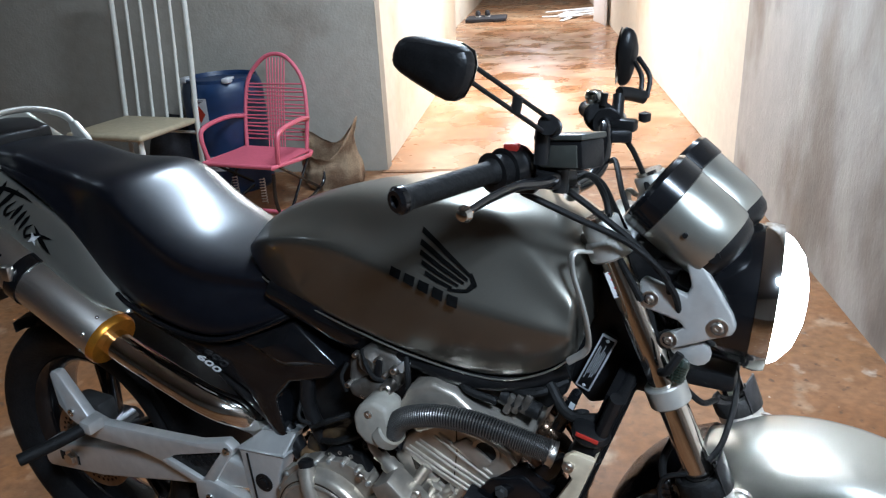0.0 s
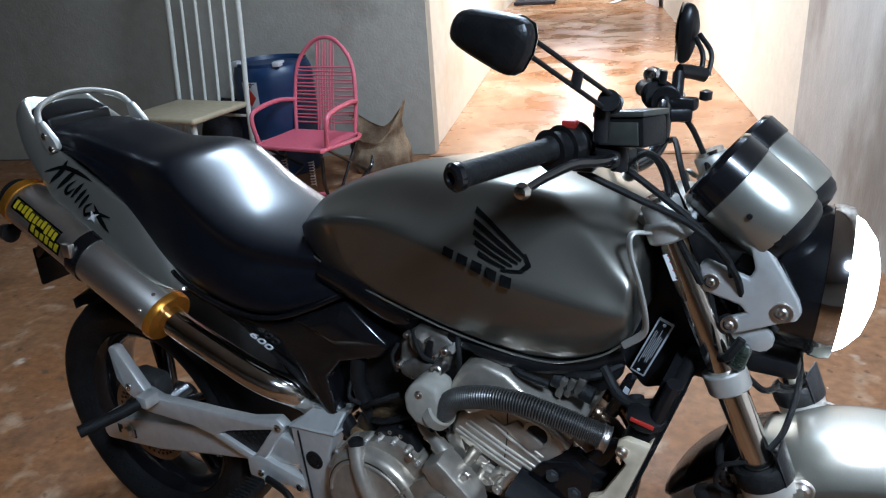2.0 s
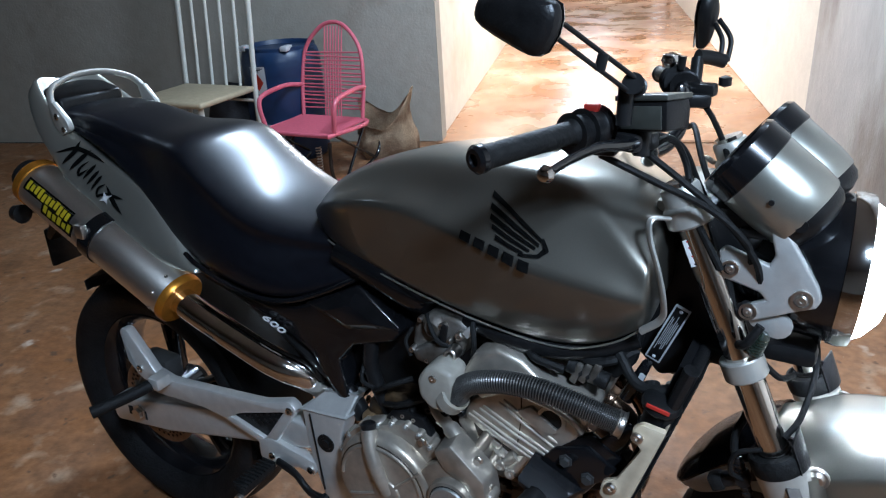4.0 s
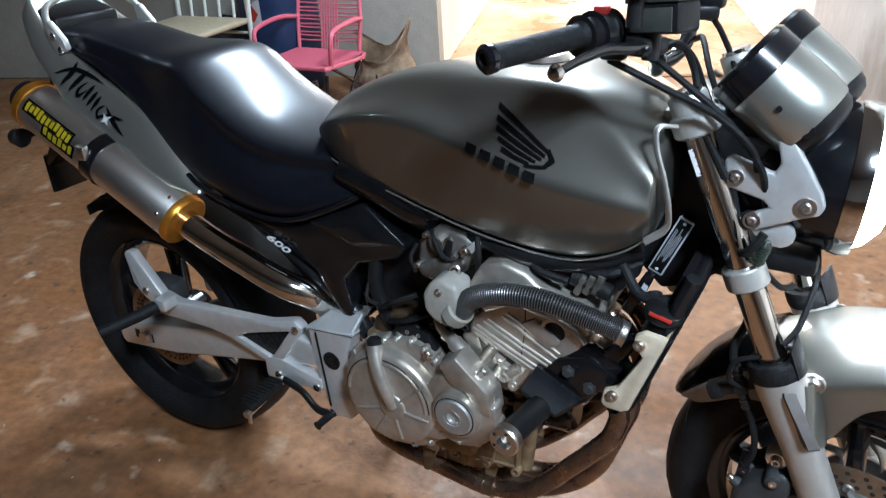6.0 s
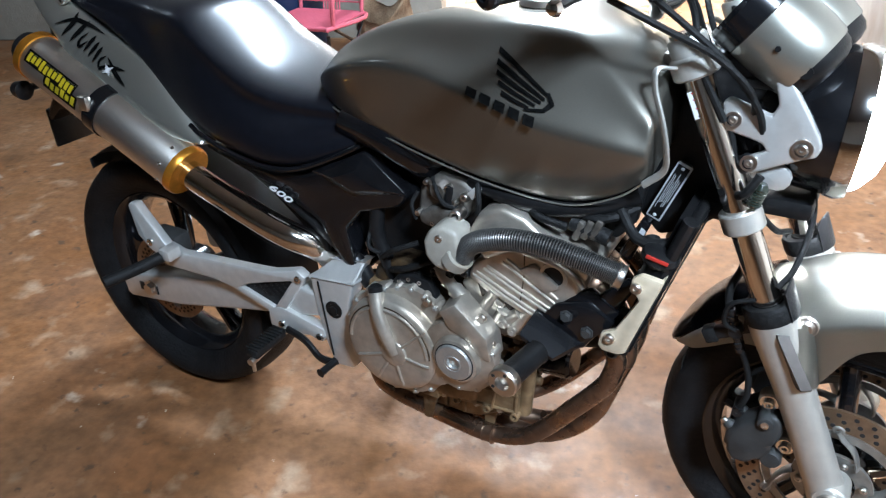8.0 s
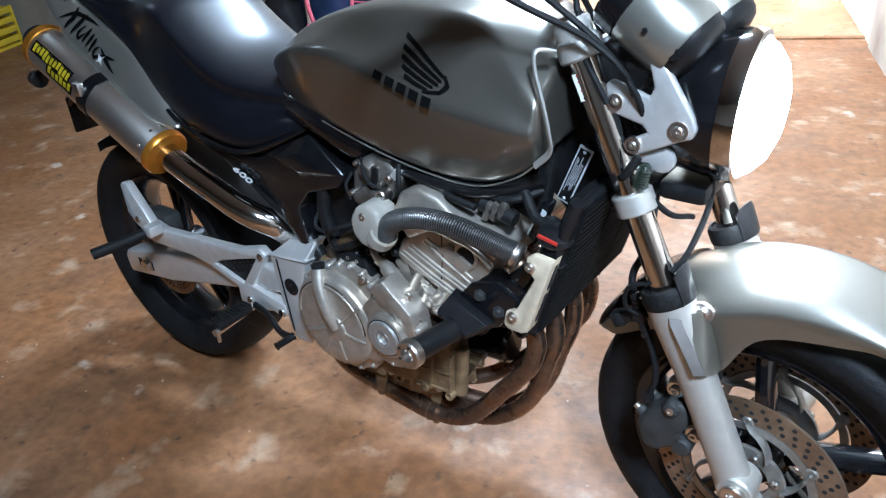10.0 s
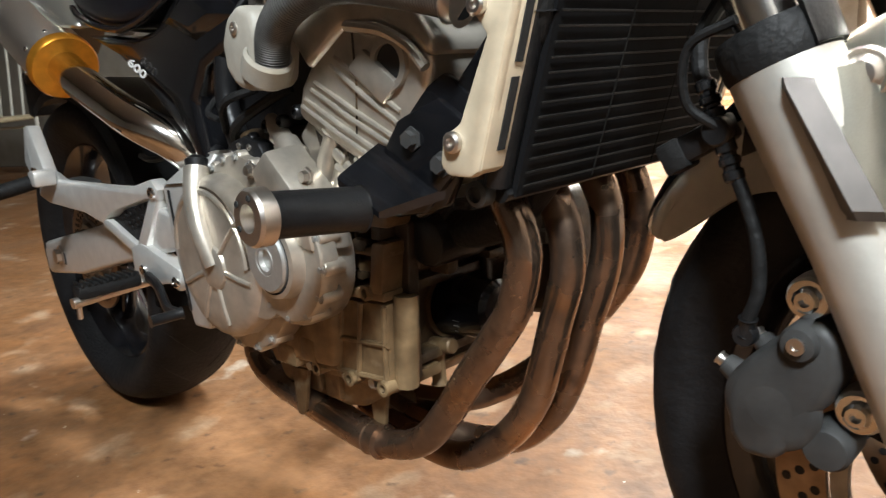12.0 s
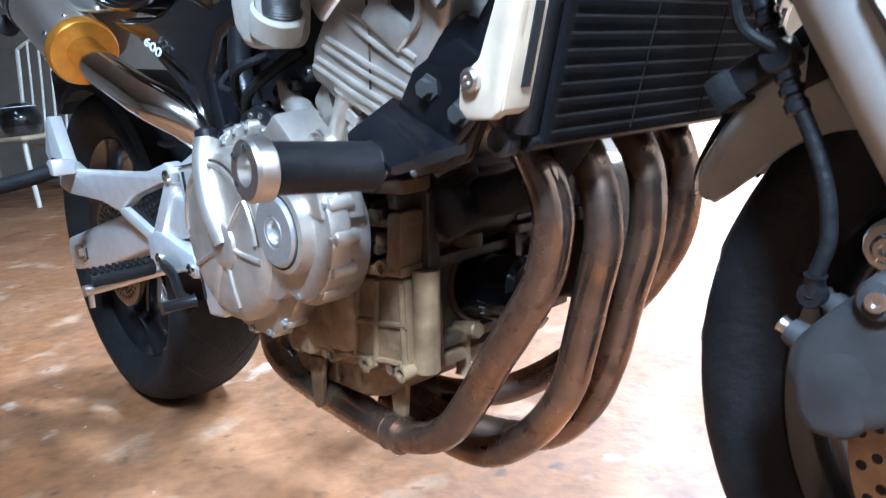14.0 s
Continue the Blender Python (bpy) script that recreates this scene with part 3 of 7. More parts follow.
seat_x = (-0.305, -0.26, -0.17, -0.08, 0.01, 0.06, 0.115, 0.15, 0.18, 0.235, 0.30, 0.36, 0.42, 0.48, 0.54, 0.575)
seat = part("seat", loft([halves(x, seat_half(x)) for x in seat_x]), LEATHER, bike, "black grained vinyl stepped seat", sub=2, angle=180)
welt = [V(x, seat_half(x)[7][0] + 0.002, seat_half(x)[7][1]) for x in (0.15, 0.18, 0.235, 0.30, 0.36, 0.42, 0.48, 0.54, 0.565)]
for s in (1, -1):
    part("welt", moved(tube(welt, 0.005, 8), Matrix.Diagonal((1, s, 1, 1))), BLACK_GLOSS, seat)


# ---- tail
TAIL_LOW = [(-0.335, 1.005, 0.085), (-0.279, 0.94, 0.122), (-0.201, 0.882, 0.145), (-0.143, 0.816, 0.155), (-0.088, 0.77, 0.16), (-0.019, 0.741, 0.165), (0.09, 0.712, 0.165), (0.16, 0.703, 0.158), (0.192, 0.703, 0.15)]
TAIL_TOP = [(-0.335, 1.04, 0.065), (-0.27, 0.985, 0.092), (-0.188, 0.94, 0.103), (-0.1, 0.897, 0.11), (-0.03, 0.872, 0.115), (0.045, 0.836, 0.121), (0.117, 0.776, 0.13), (0.16, 0.735, 0.135), (0.192, 0.708, 0.138)]


def tail_half(x):
    (zb, wb), (zt, wt) = interp(TAIL_LOW, x), interp(TAIL_TOP, x)
    h = zt - zb
    return [(0, zt - 0.03), (wt - 0.02, zt - 0.012), (wt - 0.004, zt), (wt + 0.006, zt - 0.08 * h), (wt + (wb - wt) * 0.62 + 0.005, zb + 0.56 * h),
            (wb + 0.004, zb + 0.2 * h), (wb + 0.001, zb + 0.02 * h), (wb - 0.012, zb - 0.004), (0, zb + 0.02)]


tail_x = (-0.335, -0.31, -0.27, -0.23, -0.19, -0.143, -0.10, -0.05, 0.0, 0.045, 0.09, 0.125, 0.16, 0.18, 0.192)
# same paint as the tank, with the light on it put into a paler colour
tail = part("tail_panel", loft([halves(x, tail_half(x)) for x in tail_x]), PAINT_LIGHT, bike, "metallic tail panel in brightened tank paint, with dark script strokes", sub=2, angle=180)


def on_tail(x, z):
    """The place on the tail's flank at that height."""
    half = tail_half(x)
    for (u0, z0), (u1, z1) in zip(half[2:], half[3:7]):
        if z >= z1:
            k = min(1, max(0, (z0 - z) / max(1e-5, z0 - z1)))
            return V(x, u0 + (u1 - u0) * k + 0.0016, z)
    return V(x, half[6][0] + 0.0016, z)


# slanted script-like marks along the tail, drawn as plain strokes
STROKES = (
    (((-0.187, 0.899), (-0.155, 0.906), (-0.123, 0.899), (-0.075, 0.882)), 0.0042), (((-0.15, 0.918), (-0.152, 0.9), (-0.168, 0.878)), 0.006), (((-0.118, 0.903), (-0.132, 0.888), (-0.148, 0.868)), 0.006),
    (((-0.112, 0.884), (-0.126, 0.872), (-0.124, 0.86), (-0.108, 0.87)), 0.0038), (((-0.093, 0.879), (-0.102, 0.868), (-0.112, 0.852)), 0.0048), (((-0.081, 0.869), (-0.09, 0.858), (-0.1, 0.843)), 0.0048),
    (((-0.07, 0.861), (-0.078, 0.85), (-0.088, 0.834)), 0.0048), (((-0.056, 0.846), (-0.07, 0.838), (-0.068, 0.824), (-0.054, 0.83)), 0.0038), (((-0.052, 0.844), (-0.026, 0.819), (0.003, 0.797)), 0.005), (((-0.072, 0.826), (-0.04, 0.828), (-0.004, 0.823)), 0.004))
for pts, th in STROKES:
    line = curve_points([Vector((x, z, 0)) for x, z in pts], 5)
    ink, rows = bmesh.new(), []
    for i, p in enumerate(line):
        t = i / (len(line) - 1)
        run = (line[min(i + 1, len(line) - 1)] - line[max(i - 1, 0)]).normalized()
        side = Vector((-run.y, run.x, 0)) * th * 0.78 * (1.1 - abs(2 * t - 1) ** 2)
        rows.append([ink.verts.new(on_tail(q.x, q.y) + Vector((0, -0.002, 0.001))) for q in (p - side, p, p + side)])
    for r0, r1 in zip(rows, rows[1:]):
        for q in range(2):
            ink.faces.new((r0[q], r1[q], r1[q + 1], r0[q + 1]))
    bmesh.ops.solidify(ink, geom=ink.faces[:], thickness=0.0006)
    part("script_stroke", ink, BLACK_INK, tail)
st = bmesh.new()
star_c, star_n = on_tail(-0.045, 0.822), Vector((0, -0.93, 0.36))
ring = []
for k in range(8):
    r = 0.017 if k % 2 == 0 else 0.006
    x, z = -0.045 + r * math.cos(k * math.pi / 4 + 0.5), 0.822 + r * 0.8 * math.sin(k * math.pi / 4 + 0.5)
    ring.append(st.verts.new(on_tail(x, z) + star_n * 0.003))
st.faces.new(ring)
bmesh.ops.solidify(st, geom=st.faces[:], thickness=0.0008)
part("script_star", st, WHITE_INK, tail)

part("rear_cap", prism([(-0.325, 1.012), (-0.30, 1.006), (-0.24, 0.992), (-0.235, 0.96), (-0.31, 0.975)], -0.078, 0.078, 0.008, 3), BLACK_SATIN, bike, "black cap behind the seat")
rail = [V(-0.198, 0.113, 0.938), V(-0.21, 0.114, 0.985), V(-0.226, 0.1, 1.018), V(-0.24, 0.05, 1.033), V(-0.245, 0.0, 1.036), V(-0.24, -0.05, 1.031), V(-0.226, -0.098, 1.012), V(-0.21, -0.113, 0.985), V(-0.198, -0.108, 0.95)]
grab = part("grab_rail", sweep(curve_points(rail, 6), 0.009, 12, flat=0.7), FORK_ALU, bike, "silver alloy grab rail")
for s in (1, -1):
    part("rail_mount", moved(prism([(-0.222, 0.992), (-0.204, 0.998), (-0.168, 0.962), (-0.162, 0.942), (-0.196, 0.928), (-0.212, 0.946)], 0.105, 0.12, 0.005), Matrix.Diagonal((1, s, 1, 1))), FORK_ALU, grab)
    for x, z in ((-0.195, 0.968), (-0.18, 0.942)):
        part("bolt", moved(bolt(V(x, 0.119, z), RIGHT, 0.007, 0.005), Matrix.Diagonal((1, s, 1, 1))), CHROME, grab)

under = part("rear_mudguard", prism([(-0.34, 0.93), (-0.20, 0.83), (-0.16, 0.76), (-0.22, 0.74), (-0.30, 0.68), (-0.40, 0.66), (-0.45, 0.62), (-0.46, 0.64), (-0.41, 0.70), (-0.36, 0.78)], -0.06, 0.06, 0.01), BLACK_SATIN, bike, "black plastic rear mudguard")
part("plate_holder", box((0.012, 0.12, 0.1), V(-0.455, 0, 0.605), 0.008), BLACK_SATIN, under)
part("tail_lamp", box((0.04, 0.13, 0.045), V(-0.345, 0, 0.955), 0.012), AMBER, under)
for s in (1, -1):
    part("indicator", join(rod(V(-0.37, s * 0.05, 0.74), V(-0.37, s * 0.13, 0.74), 0.008), lathe([(0, -0.02), (0.018, -0.015), (0.022, 0.01), (0, 0.02)], V(-0.37, s * 0.15, 0.74), V(-0.3, s * 0.15, 0.74), 16)), BLACK_SATIN, under)

# ---- side covers, subframe and frame
cover_outline = [(0.155, 0.693), (0.25, 0.686), (0.345, 0.676), (0.41, 0.684), (0.48, 0.708), (0.56, 0.752), (0.645, 0.682), (0.625, 0.655), (0.54, 0.628), (0.50, 0.585), (0.52, 0.50), (0.49, 0.50), (0.435, 0.585), (0.33, 0.638)]
for s in (1, -1):
    cv = part("side_cover", moved(prism(cover_outline, 0.085, 0.138, 0.012, 3, 0.03), Matrix.Diagonal((1, s, 1, 1))), BLACK_GLOSS, bike, "glossy black side cover")
    part("cover_wedge", moved(prism([(0.43, 0.69), (0.555, 0.748), (0.64, 0.682), (0.53, 0.655)], 0.134, 0.149, 0.002, 2, 0.55), Matrix.Diagonal((1, s, 1, 1))), BLACK_GLOSS, cv)
    if s == 1:
        right_cover = cv
    part("frame_tube", moved(tube([V(0.5, 0.09, 0.78), V(0.6, 0.12, 0.775), V(0.66, 0.11, 0.745), V(0.69, 0.085, 0.73)], 0.03, 16), Matrix.Diagonal((1, s, 1, 1))), BLACK_GLOSS, bike, "black frame tube")
    part("frame_strut", moved(tube([V(0.24, 0.10, 0.665), V(0.38, 0.115, 0.60), V(0.50, 0.12, 0.52), V(0.535, 0.12, 0.47)], 0.016, 12), Matrix.Diagonal((1, s, 1, 1))), BLACK_SATIN, bike)
    part("frame_strut", moved(tube([V(0.565, 0.12, 0.64), V(0.565, 0.125, 0.58), V(0.60, 0.125, 0.50)], 0.014, 12), Matrix.Diagonal((1, s, 1, 1))), BLACK_SATIN, bike)
part("airbox", prism([(0.30, 0.70), (0.58, 0.74), (0.78, 0.74), (0.75, 0.60), (0.62, 0.50), (0.55, 0.50), (0.42, 0.60)], -0.09, 0.09, 0.02, 3), BLACK_SATIN, bike, "black airbox behind the covers")
part("inner_guard", prism([(0.10, 0.66), (0.30, 0.66), (0.42, 0.58), (0.5, 0.47), (0.42, 0.40), (0.32, 0.52), (0.2, 0.62)], -0.06, 0.06, 0.01), BLACK_MATT, bike)

txt = bpy.data.curves.new("cover_number", "FONT")
txt.body, txt.size, txt.extrude, txt.align_x = "600", 0.03, 0.0006, "CENTER"
txt.offset = 0.0004
txt.shear = 0.35
tmp = new("cover_number_tmp", txt)
dg = bpy.context.evaluated_depsgraph_get()
me = bpy.data.meshes.new_from_object(tmp.evaluated_get(dg))
bpy.data.objects.remove(tmp)
me.materials.append(WHITE_INK)
num = new("number_decal", me)
num.parent = right_cover
num.matrix_basis = Matrix.Translation(V(0.357, 0.146, 0.63)) @ pose(0, 0, 0, 90, 0, 0) @ pose(0, 0, 0, 0, 0, -26) @ Matrix.Diagonal((1.2, 0.66, 1, 1))
tagged(num, "white number on the side cover")

# ---- exhaust
E0, E1 = V(0.142, 0.166, 0.645), V(-0.273, 0.165, 0.849)
ed = (E1 - E0).normalized()
ex = new("exhaust")
ex.parent = bike
tagged(ex, "brushed steel silencer with gold end plates")
can = part("silencer", lathe([(0.0, 0.004), (0.047, 0.004), (0.0505, 0.012), (0.0505, 0.425), (0.047, 0.432), (0, 0.432)], E0, E1, 40), BRUSHED, ex, "brushed steel silencer can")
part("end_plate", lathe([(0.024, -0.004), (0.05, -0.004), (0.053, 0.0), (0.0535, 0.012), (0.0505, 0.014)], E0, E1, 40), GOLD, ex, "gold anodised end plate")
part("end_cap", lathe([(0.0505, 0.418), (0.0525, 0.42), (0.0525, 0.436), (0.045, 0.444), (0.03, 0.446), (0.028, 0.41), (0, 0.41)], E0, E1, 40), GOLD, ex, "gold edged rear cap")
part("tip", lathe([(0.03, 0.43), (0.034, 0.432), (0.034, 0.465), (0.03, 0.465), (0.027, 0.43)], E0, E1, 32), BLACK_SATIN, ex)
part("strap", lathe([(0.0508, 0.205), (0.054, 0.205), (0.054, 0.235), (0.0508, 0.235)], E0, E1, 40, closed=True), BLACK_GLOSS, ex, "black clamp strap")
part("strap_lug", box((0.026, 0.016, 0.03), E0 + ed * 0.22 + V(0, 0.048, 0.03), 0.004, m=None), STEEL, ex)
for a in (-1.2, -0.4, 0.4, 1.2, 2.0):
    out = Vector((0, -math.cos(a), 0)) + ed.cross(Vector((0, 1, 0))) * math.sin(a)
    part("rivet", bolt(E0 + ed * 0.03 + out * 0.05, out, 0.004, 0.003), CHROME, ex)
link = tube([E0 + ed * 0.03, V(0.175, 0.166, 0.63), V(0.24, 0.1655, 0.606), V(0.296, 0.165, 0.587), V(0.35, 0.164, 0.569), V(0.392, 0.156, 0.553), V(0.42, 0.132, 0.53), V(0.432, 0.1, 0.49), V(0.44, 0.07, 0.42), V(0.46, 0.05, 0.34), V(0.52, 0.03, 0.26)], 0.0275, 24)
part("link_pipe", link, POLISHED, ex, "polished chrome link pipe")
up_e = ed.cross(Vector((0, 1, 0)))
if up_e.z < 0:
    up_e = -up_e


def on_can(s, a, r=0.0508):
    return E0 + ed * s + (Vector((0, -1, 0)) * math.cos(a) + up_e * math.sin(a)) * r


def can_patch(s0, s1, a0, a1, mat, name, r=0.0507):
    bm = bmesh.new()
    g = [[bm.verts.new(on_can(s0 + (s1 - s0) * i / 3, a0 + (a1 - a0) * j / 3, r)) for j in range(4)] for i in range(4)]
    for i in range(3):
        for j in range(3):
            bm.faces.new((g[i][j], g[i + 1][j], g[i + 1][j + 1], g[i][j + 1]))
    bmesh.ops.solidify(bm, geom=bm.faces[:], thickness=0.0004)
    return part(name, bm, mat, can)


random.seed(4)
# an unreadable yellow sticker with a black outline, as plain bars
for row, (a0, a1, s0, s1, n) in enumerate(((0.42, 0.78, 0.275, 0.405, 11), (0.0, 0.34, 0.26, 0.345, 6))):
    can_patch(s0 - 0.004, s1 + 0.004, a0 - 0.1, a1 + 0.1, BLACK_INK, "sticker_outline", 0.0507)
    for k in range(n):
        p = s0 + (s1 - s0) * (k + 0.1) / n
        can_patch(p, p + (s1 - s0) / n * 0.72, a0 + random.uniform(-0.05, 0.06), a1 + random.uniform(-0.06, 0.05), YELLOW_INK, "sticker_bar", 0.0513)

# ---- hugger and shock absorber in front of the rear wheel
hug = []
for i in range(19):
    a = radians(-8 + 128 * i / 18)
    hug.append([Vector(AX_R) + Vector((r * math.cos(a), -u, r * math.sin(a))) for u, r in ((-0.095, 0.309), (-0.09, 0.332), (-0.05, 0.34), (0.0, 0.343), (0.05, 0.34), (0.09, 0.332), (0.095, 0.309))])
hugger = loft(hug, close=False)
bmesh.ops.solidify(hugger, geom=hugger.faces[:], thickness=-0.003)
part("hugger", hugger, BLACK_SATIN, bike, "black plastic hugger over the rear tyre", angle=60)
shock = part("shock_absorber", rod(V(0.33, 0.0, 0.66), V(0.42, 0.0, 0.36), 0.022, 20), BLACK_GLOSS, bike, "black rear shock absorber")
coil = [V(0.338 + 0.075 * k / 96, 0.036 * math.cos(k * 0.42), 0.632 - 0.25 * k / 96 + 0.036 * 0.29 * math.sin(k * 0.42)) + Vector((0.034 * math.sin(k * 0.42), 0, 0)) for k in range(97)]
part("spring", sweep(coil, 0.006, 8), BLACK_SATIN, shock)

# ---- swingarm, footrest hanger and frame plate
def plate_top():
    """The upper face of the pivot plate, which slopes inwards."""
    low = [V(0.418, 0.16, 0.476), V(0.523, 0.16, 0.487), V(0.523, 0.122, 0.482), V(0.418, 0.122, 0.472)]
    top = [V(0.458, 0.13, 0.511), V(0.533, 0.13, 0.524), V(0.535, 0.105, 0.522), V(0.46, 0.105, 0.508)]
    return bevel(loft([low, top]), 0.004, 3, 20)


for s in (1, -1):
    F = Matrix.Diagonal((1, s, 1, 1))
    sw = part("swingarm", moved(prism([(-0.183, 0.30), (-0.178, 0.262), (-0.165, 0.255), (0.01, 0.28), (0.2, 0.328), (0.40, 0.375), (0.46, 0.39), (0.46, 0.43), (0.38, 0.44), (0.2, 0.40), (-0.1, 0.335), (-0.17, 0.32)], 0.108, 0.158, 0.008, 3), F), ALU, bike, "silver box-section swingarm")
    part("axle_nut", moved(bolt(V(-0.082, 0.158, 0.303), RIGHT, 0.014, 0.012, "hex"), F), STEEL, sw)
    part("axle_slot", moved(box((0.06, 0.002, 0.022), V(-0.09, 0.1585, 0.3)), F), DARK_HOLE, sw)
    def flare(bm):
        """Bends the flat casting outwards towards its rear end."""
        for v in bm.verts:
            v.co.y -= 0.152 + max(0, 0.39 - v.co.x) * 0.125 - (0.02 if v.co.z > 0.50 else 0)
        return moved(bm, F)

    hanger = part("footrest_hanger", join(
        flare(prism([(-0.034, 0.543), (-0.028, 0.553), (-0.014, 0.553), (0.071, 0.477), (0.04, 0.45), (0.022, 0.462), (0.0, 0.492)], -0.01, 0.012, 0.004)),
        flare(prism([(0.03, 0.438), (0.05, 0.478), (0.071, 0.478), (0.10, 0.466), (0.258, 0.465), (0.325, 0.466), (0.388, 0.482), (0.407, 0.468), (0.398, 0.45), (0.37, 0.452), (0.30, 0.434), (0.268, 0.426), (0.232, 0.405), (0.18, 0.418), (0.065, 0.426)], -0.012, 0.012, 0.005)),
        flare(prism([(0.228, 0.402), (0.235, 0.416), (0.258, 0.408), (0.33, 0.375), (0.318, 0.36)], -0.01, 0.01, 0.004)),
        flare(prism([(0.378, 0.46), (0.402, 0.46), (0.338, 0.362), (0.312, 0.365)], -0.01, 0.01, 0.004)),
        flare(prism([(0.305, 0.375), (0.335, 0.385), (0.438, 0.357), (0.44, 0.338), (0.43, 0.322), (0.40, 0.33), (0.345, 0.318), (0.318, 0.318), (0.305, 0.335)], -0.012, 0.012, 0.005))), ALU, bike, "silver alloy footrest hanger")
    part("mesh_plate", flare(prism([(0.245, 0.41), (0.375, 0.452), (0.32, 0.375)], -0.006, 0.001, 0.001)), BLACK_MATT, hanger)
    part("mesh_boss", flare(join(*[rod(V(0.275 + 0.0135 * i + 0.0067 * (j % 2), 0.0, 0.415 + 0.0045 * i - 0.0105 * j), V(0.275 + 0.0135 * i + 0.0067 * (j % 2), 0.0035, 0.415 + 0.0045 * i - 0.0105 * j), 0.0035, 8) for j in range(3) for i in range(j, 7)])), BLACK_SATIN, hanger)
    for x, z, o in ((0.391, 0.463, 0.152), (0.335, 0.343, 0.158), (0.428, 0.338, 0.152), (-0.014, 0.532, 0.18), (0.028, 0.478, 0.195)):
        part("bolt", moved(bolt(V(x, o + 0.011, z), RIGHT, 0.0085, 0.006), F), CHROME, hanger)
    part("passenger_peg", moved(tube([V(0.085, 0.225, 0.468), V(0.06, 0.27, 0.456), V(0.025, 0.33, 0.444)], 0.0125, 14), F), BLACK_MATT, hanger, "black rubber passenger peg")
    part("peg_clamp", moved(box((0.03, 0.036, 0.026), V(0.095, 0.216, 0.473), 0.005), F), ALU, hanger)
    peg = part("rider_peg", moved(box((0.03, 0.09, 0.02), V(0.342, 0.228, 0.335), 0.006), F), BLACK_MATT, hanger, "ribbed black rubber rider peg")
    for k in range(10):
        part("peg_rib", moved(box((0.033, 0.004, 0.005), V(0.342, 0.189 + 0.0087 * k, 0.346), 0.001), F), BLACK_MATT, peg)
    part("peg_bar", moved(join(rod(V(0.338, 0.165, 0.326), V(0.344, 0.28, 0.321), 0.008, 12), rod(V(0.344, 0.272, 0.322), V(0.344, 0.273, 0.297), 0.004, 8)), F), STEEL, peg)
    fp = part("pivot_plate", moved(join(prism([(0.418, 0.476), (0.523, 0.487), (0.508, 0.44), (0.504, 0.355), (0.524, 0.307), (0.5, 0.28), (0.455, 0.276), (0.438, 0.33), (0.424, 0.40)], 0.118, 0.16, 0.005, 3), plate_top()), F), ALU, bike, "silver frame pivot plate")
    part("pivot_bolt", moved(join(lathe([(0, 0), (0.019, 0), (0.019, 0.003), (0.013, 0.003), (0.013, 0.001), (0, 0.001)], V(0.47, 0.159, 0.414), V(0.47, 1, 0.414), 24), bolt(V(0.47, 0.16, 0.414), RIGHT, 0.009, 0.005, "hex")), F), BLACK_SATIN, fp)
    part("plate_edge", moved(sweep([V(0.438, 0.161, 0.47), V(0.445, 0.161, 0.40), V(0.455, 0.161, 0.30)], 0.002, 6), F), BLACK_SATIN, fp)
pedal = part("brake_pedal", tube([V(0.35, 0.172, 0.335), V(0.40, 0.18, 0.33), V(0.44, 0.188, 0.308), V(0.475, 0.19, 0.307)], 0.009, 10, flat=0.7), BLACK_SATIN, bike, "black brake pedal")
part("pedal_tip", rod(V(0.478, 0.185, 0.308), V(0.474, 0.228, 0.307), 0.0075, 14, 0.002), BLACK_SATIN, pedal)
part("side_stand", join(rod(V(0.42, -0.14, 0.32), V(0.36, -0.235, 0.028), 0.011), box((0.06, 0.03, 0.008), V(0.36, -0.237, 0.028), 0.002)), BLACK_SATIN, bike, "black side stand")
hose_pts = [V(0.22, 0.1, 0.50), V(0.30, 0.12, 0.50), V(0.36, 0.12, 0.51), V(0.41, 0.12, 0.545)]
part("brake_hose", tube(hose_pts, 0.005, 8), BLACK_MATT, bike)
part("rear_caliper", box((0.09, 0.05, 0.06), V(-0.03, 0.115, 0.42), 0.012), CALIPER, bike, "grey rear brake caliper")

# ---- engine
eng = new("engine")
eng.parent = bike
tagged(eng, "grey cast alloy four-cylinder engine")
part("crankcase", prism([(0.545, 0.50), (0.56, 0.36), (0.60, 0.30), (0.66, 0.275), (0.77, 0.288), (0.776, 0.32), (0.778, 0.45), (0.775, 0.49), (0.72, 0.502), (0.60, 0.495)], -0.15, 0.15, 0.012, 3), CAST_DIRTY, eng, "dusty cast crankcase")
part("upper_case", prism([(0.55, 0.48), (0.77, 0.48), (0.76, 0.535), (0.70, 0.555), (0.60, 0.552), (0.555, 0.52)], -0.135, 0.135, 0.012, 3), CAST_OILY_SHADE, eng, "dark upper case")
# inner and recessed walls: oily, and coloured darker to stand for shade
part("inner_case", prism([(0.76, 0.29), (0.812, 0.28), (0.826, 0.30), (0.826, 0.39), (0.872, 0.41), (0.88, 0.455), (0.86, 0.51), (0.76, 0.51)], -0.14, 0.104, 0.008, 3), CAST_OILY_SHADE, eng, "oily inner case, coloured darker for shade")
part("recess_plate", prism([(0.70, 0.27), (0.862, 0.286), (0.866, 0.38), (0.872, 0.46), (0.85, 0.475), (0.70, 0.475)], 0.098, 0.114, 0.003), CAST_OILY_SHADE, eng, "oily recessed case wall, coloured darker for shade")
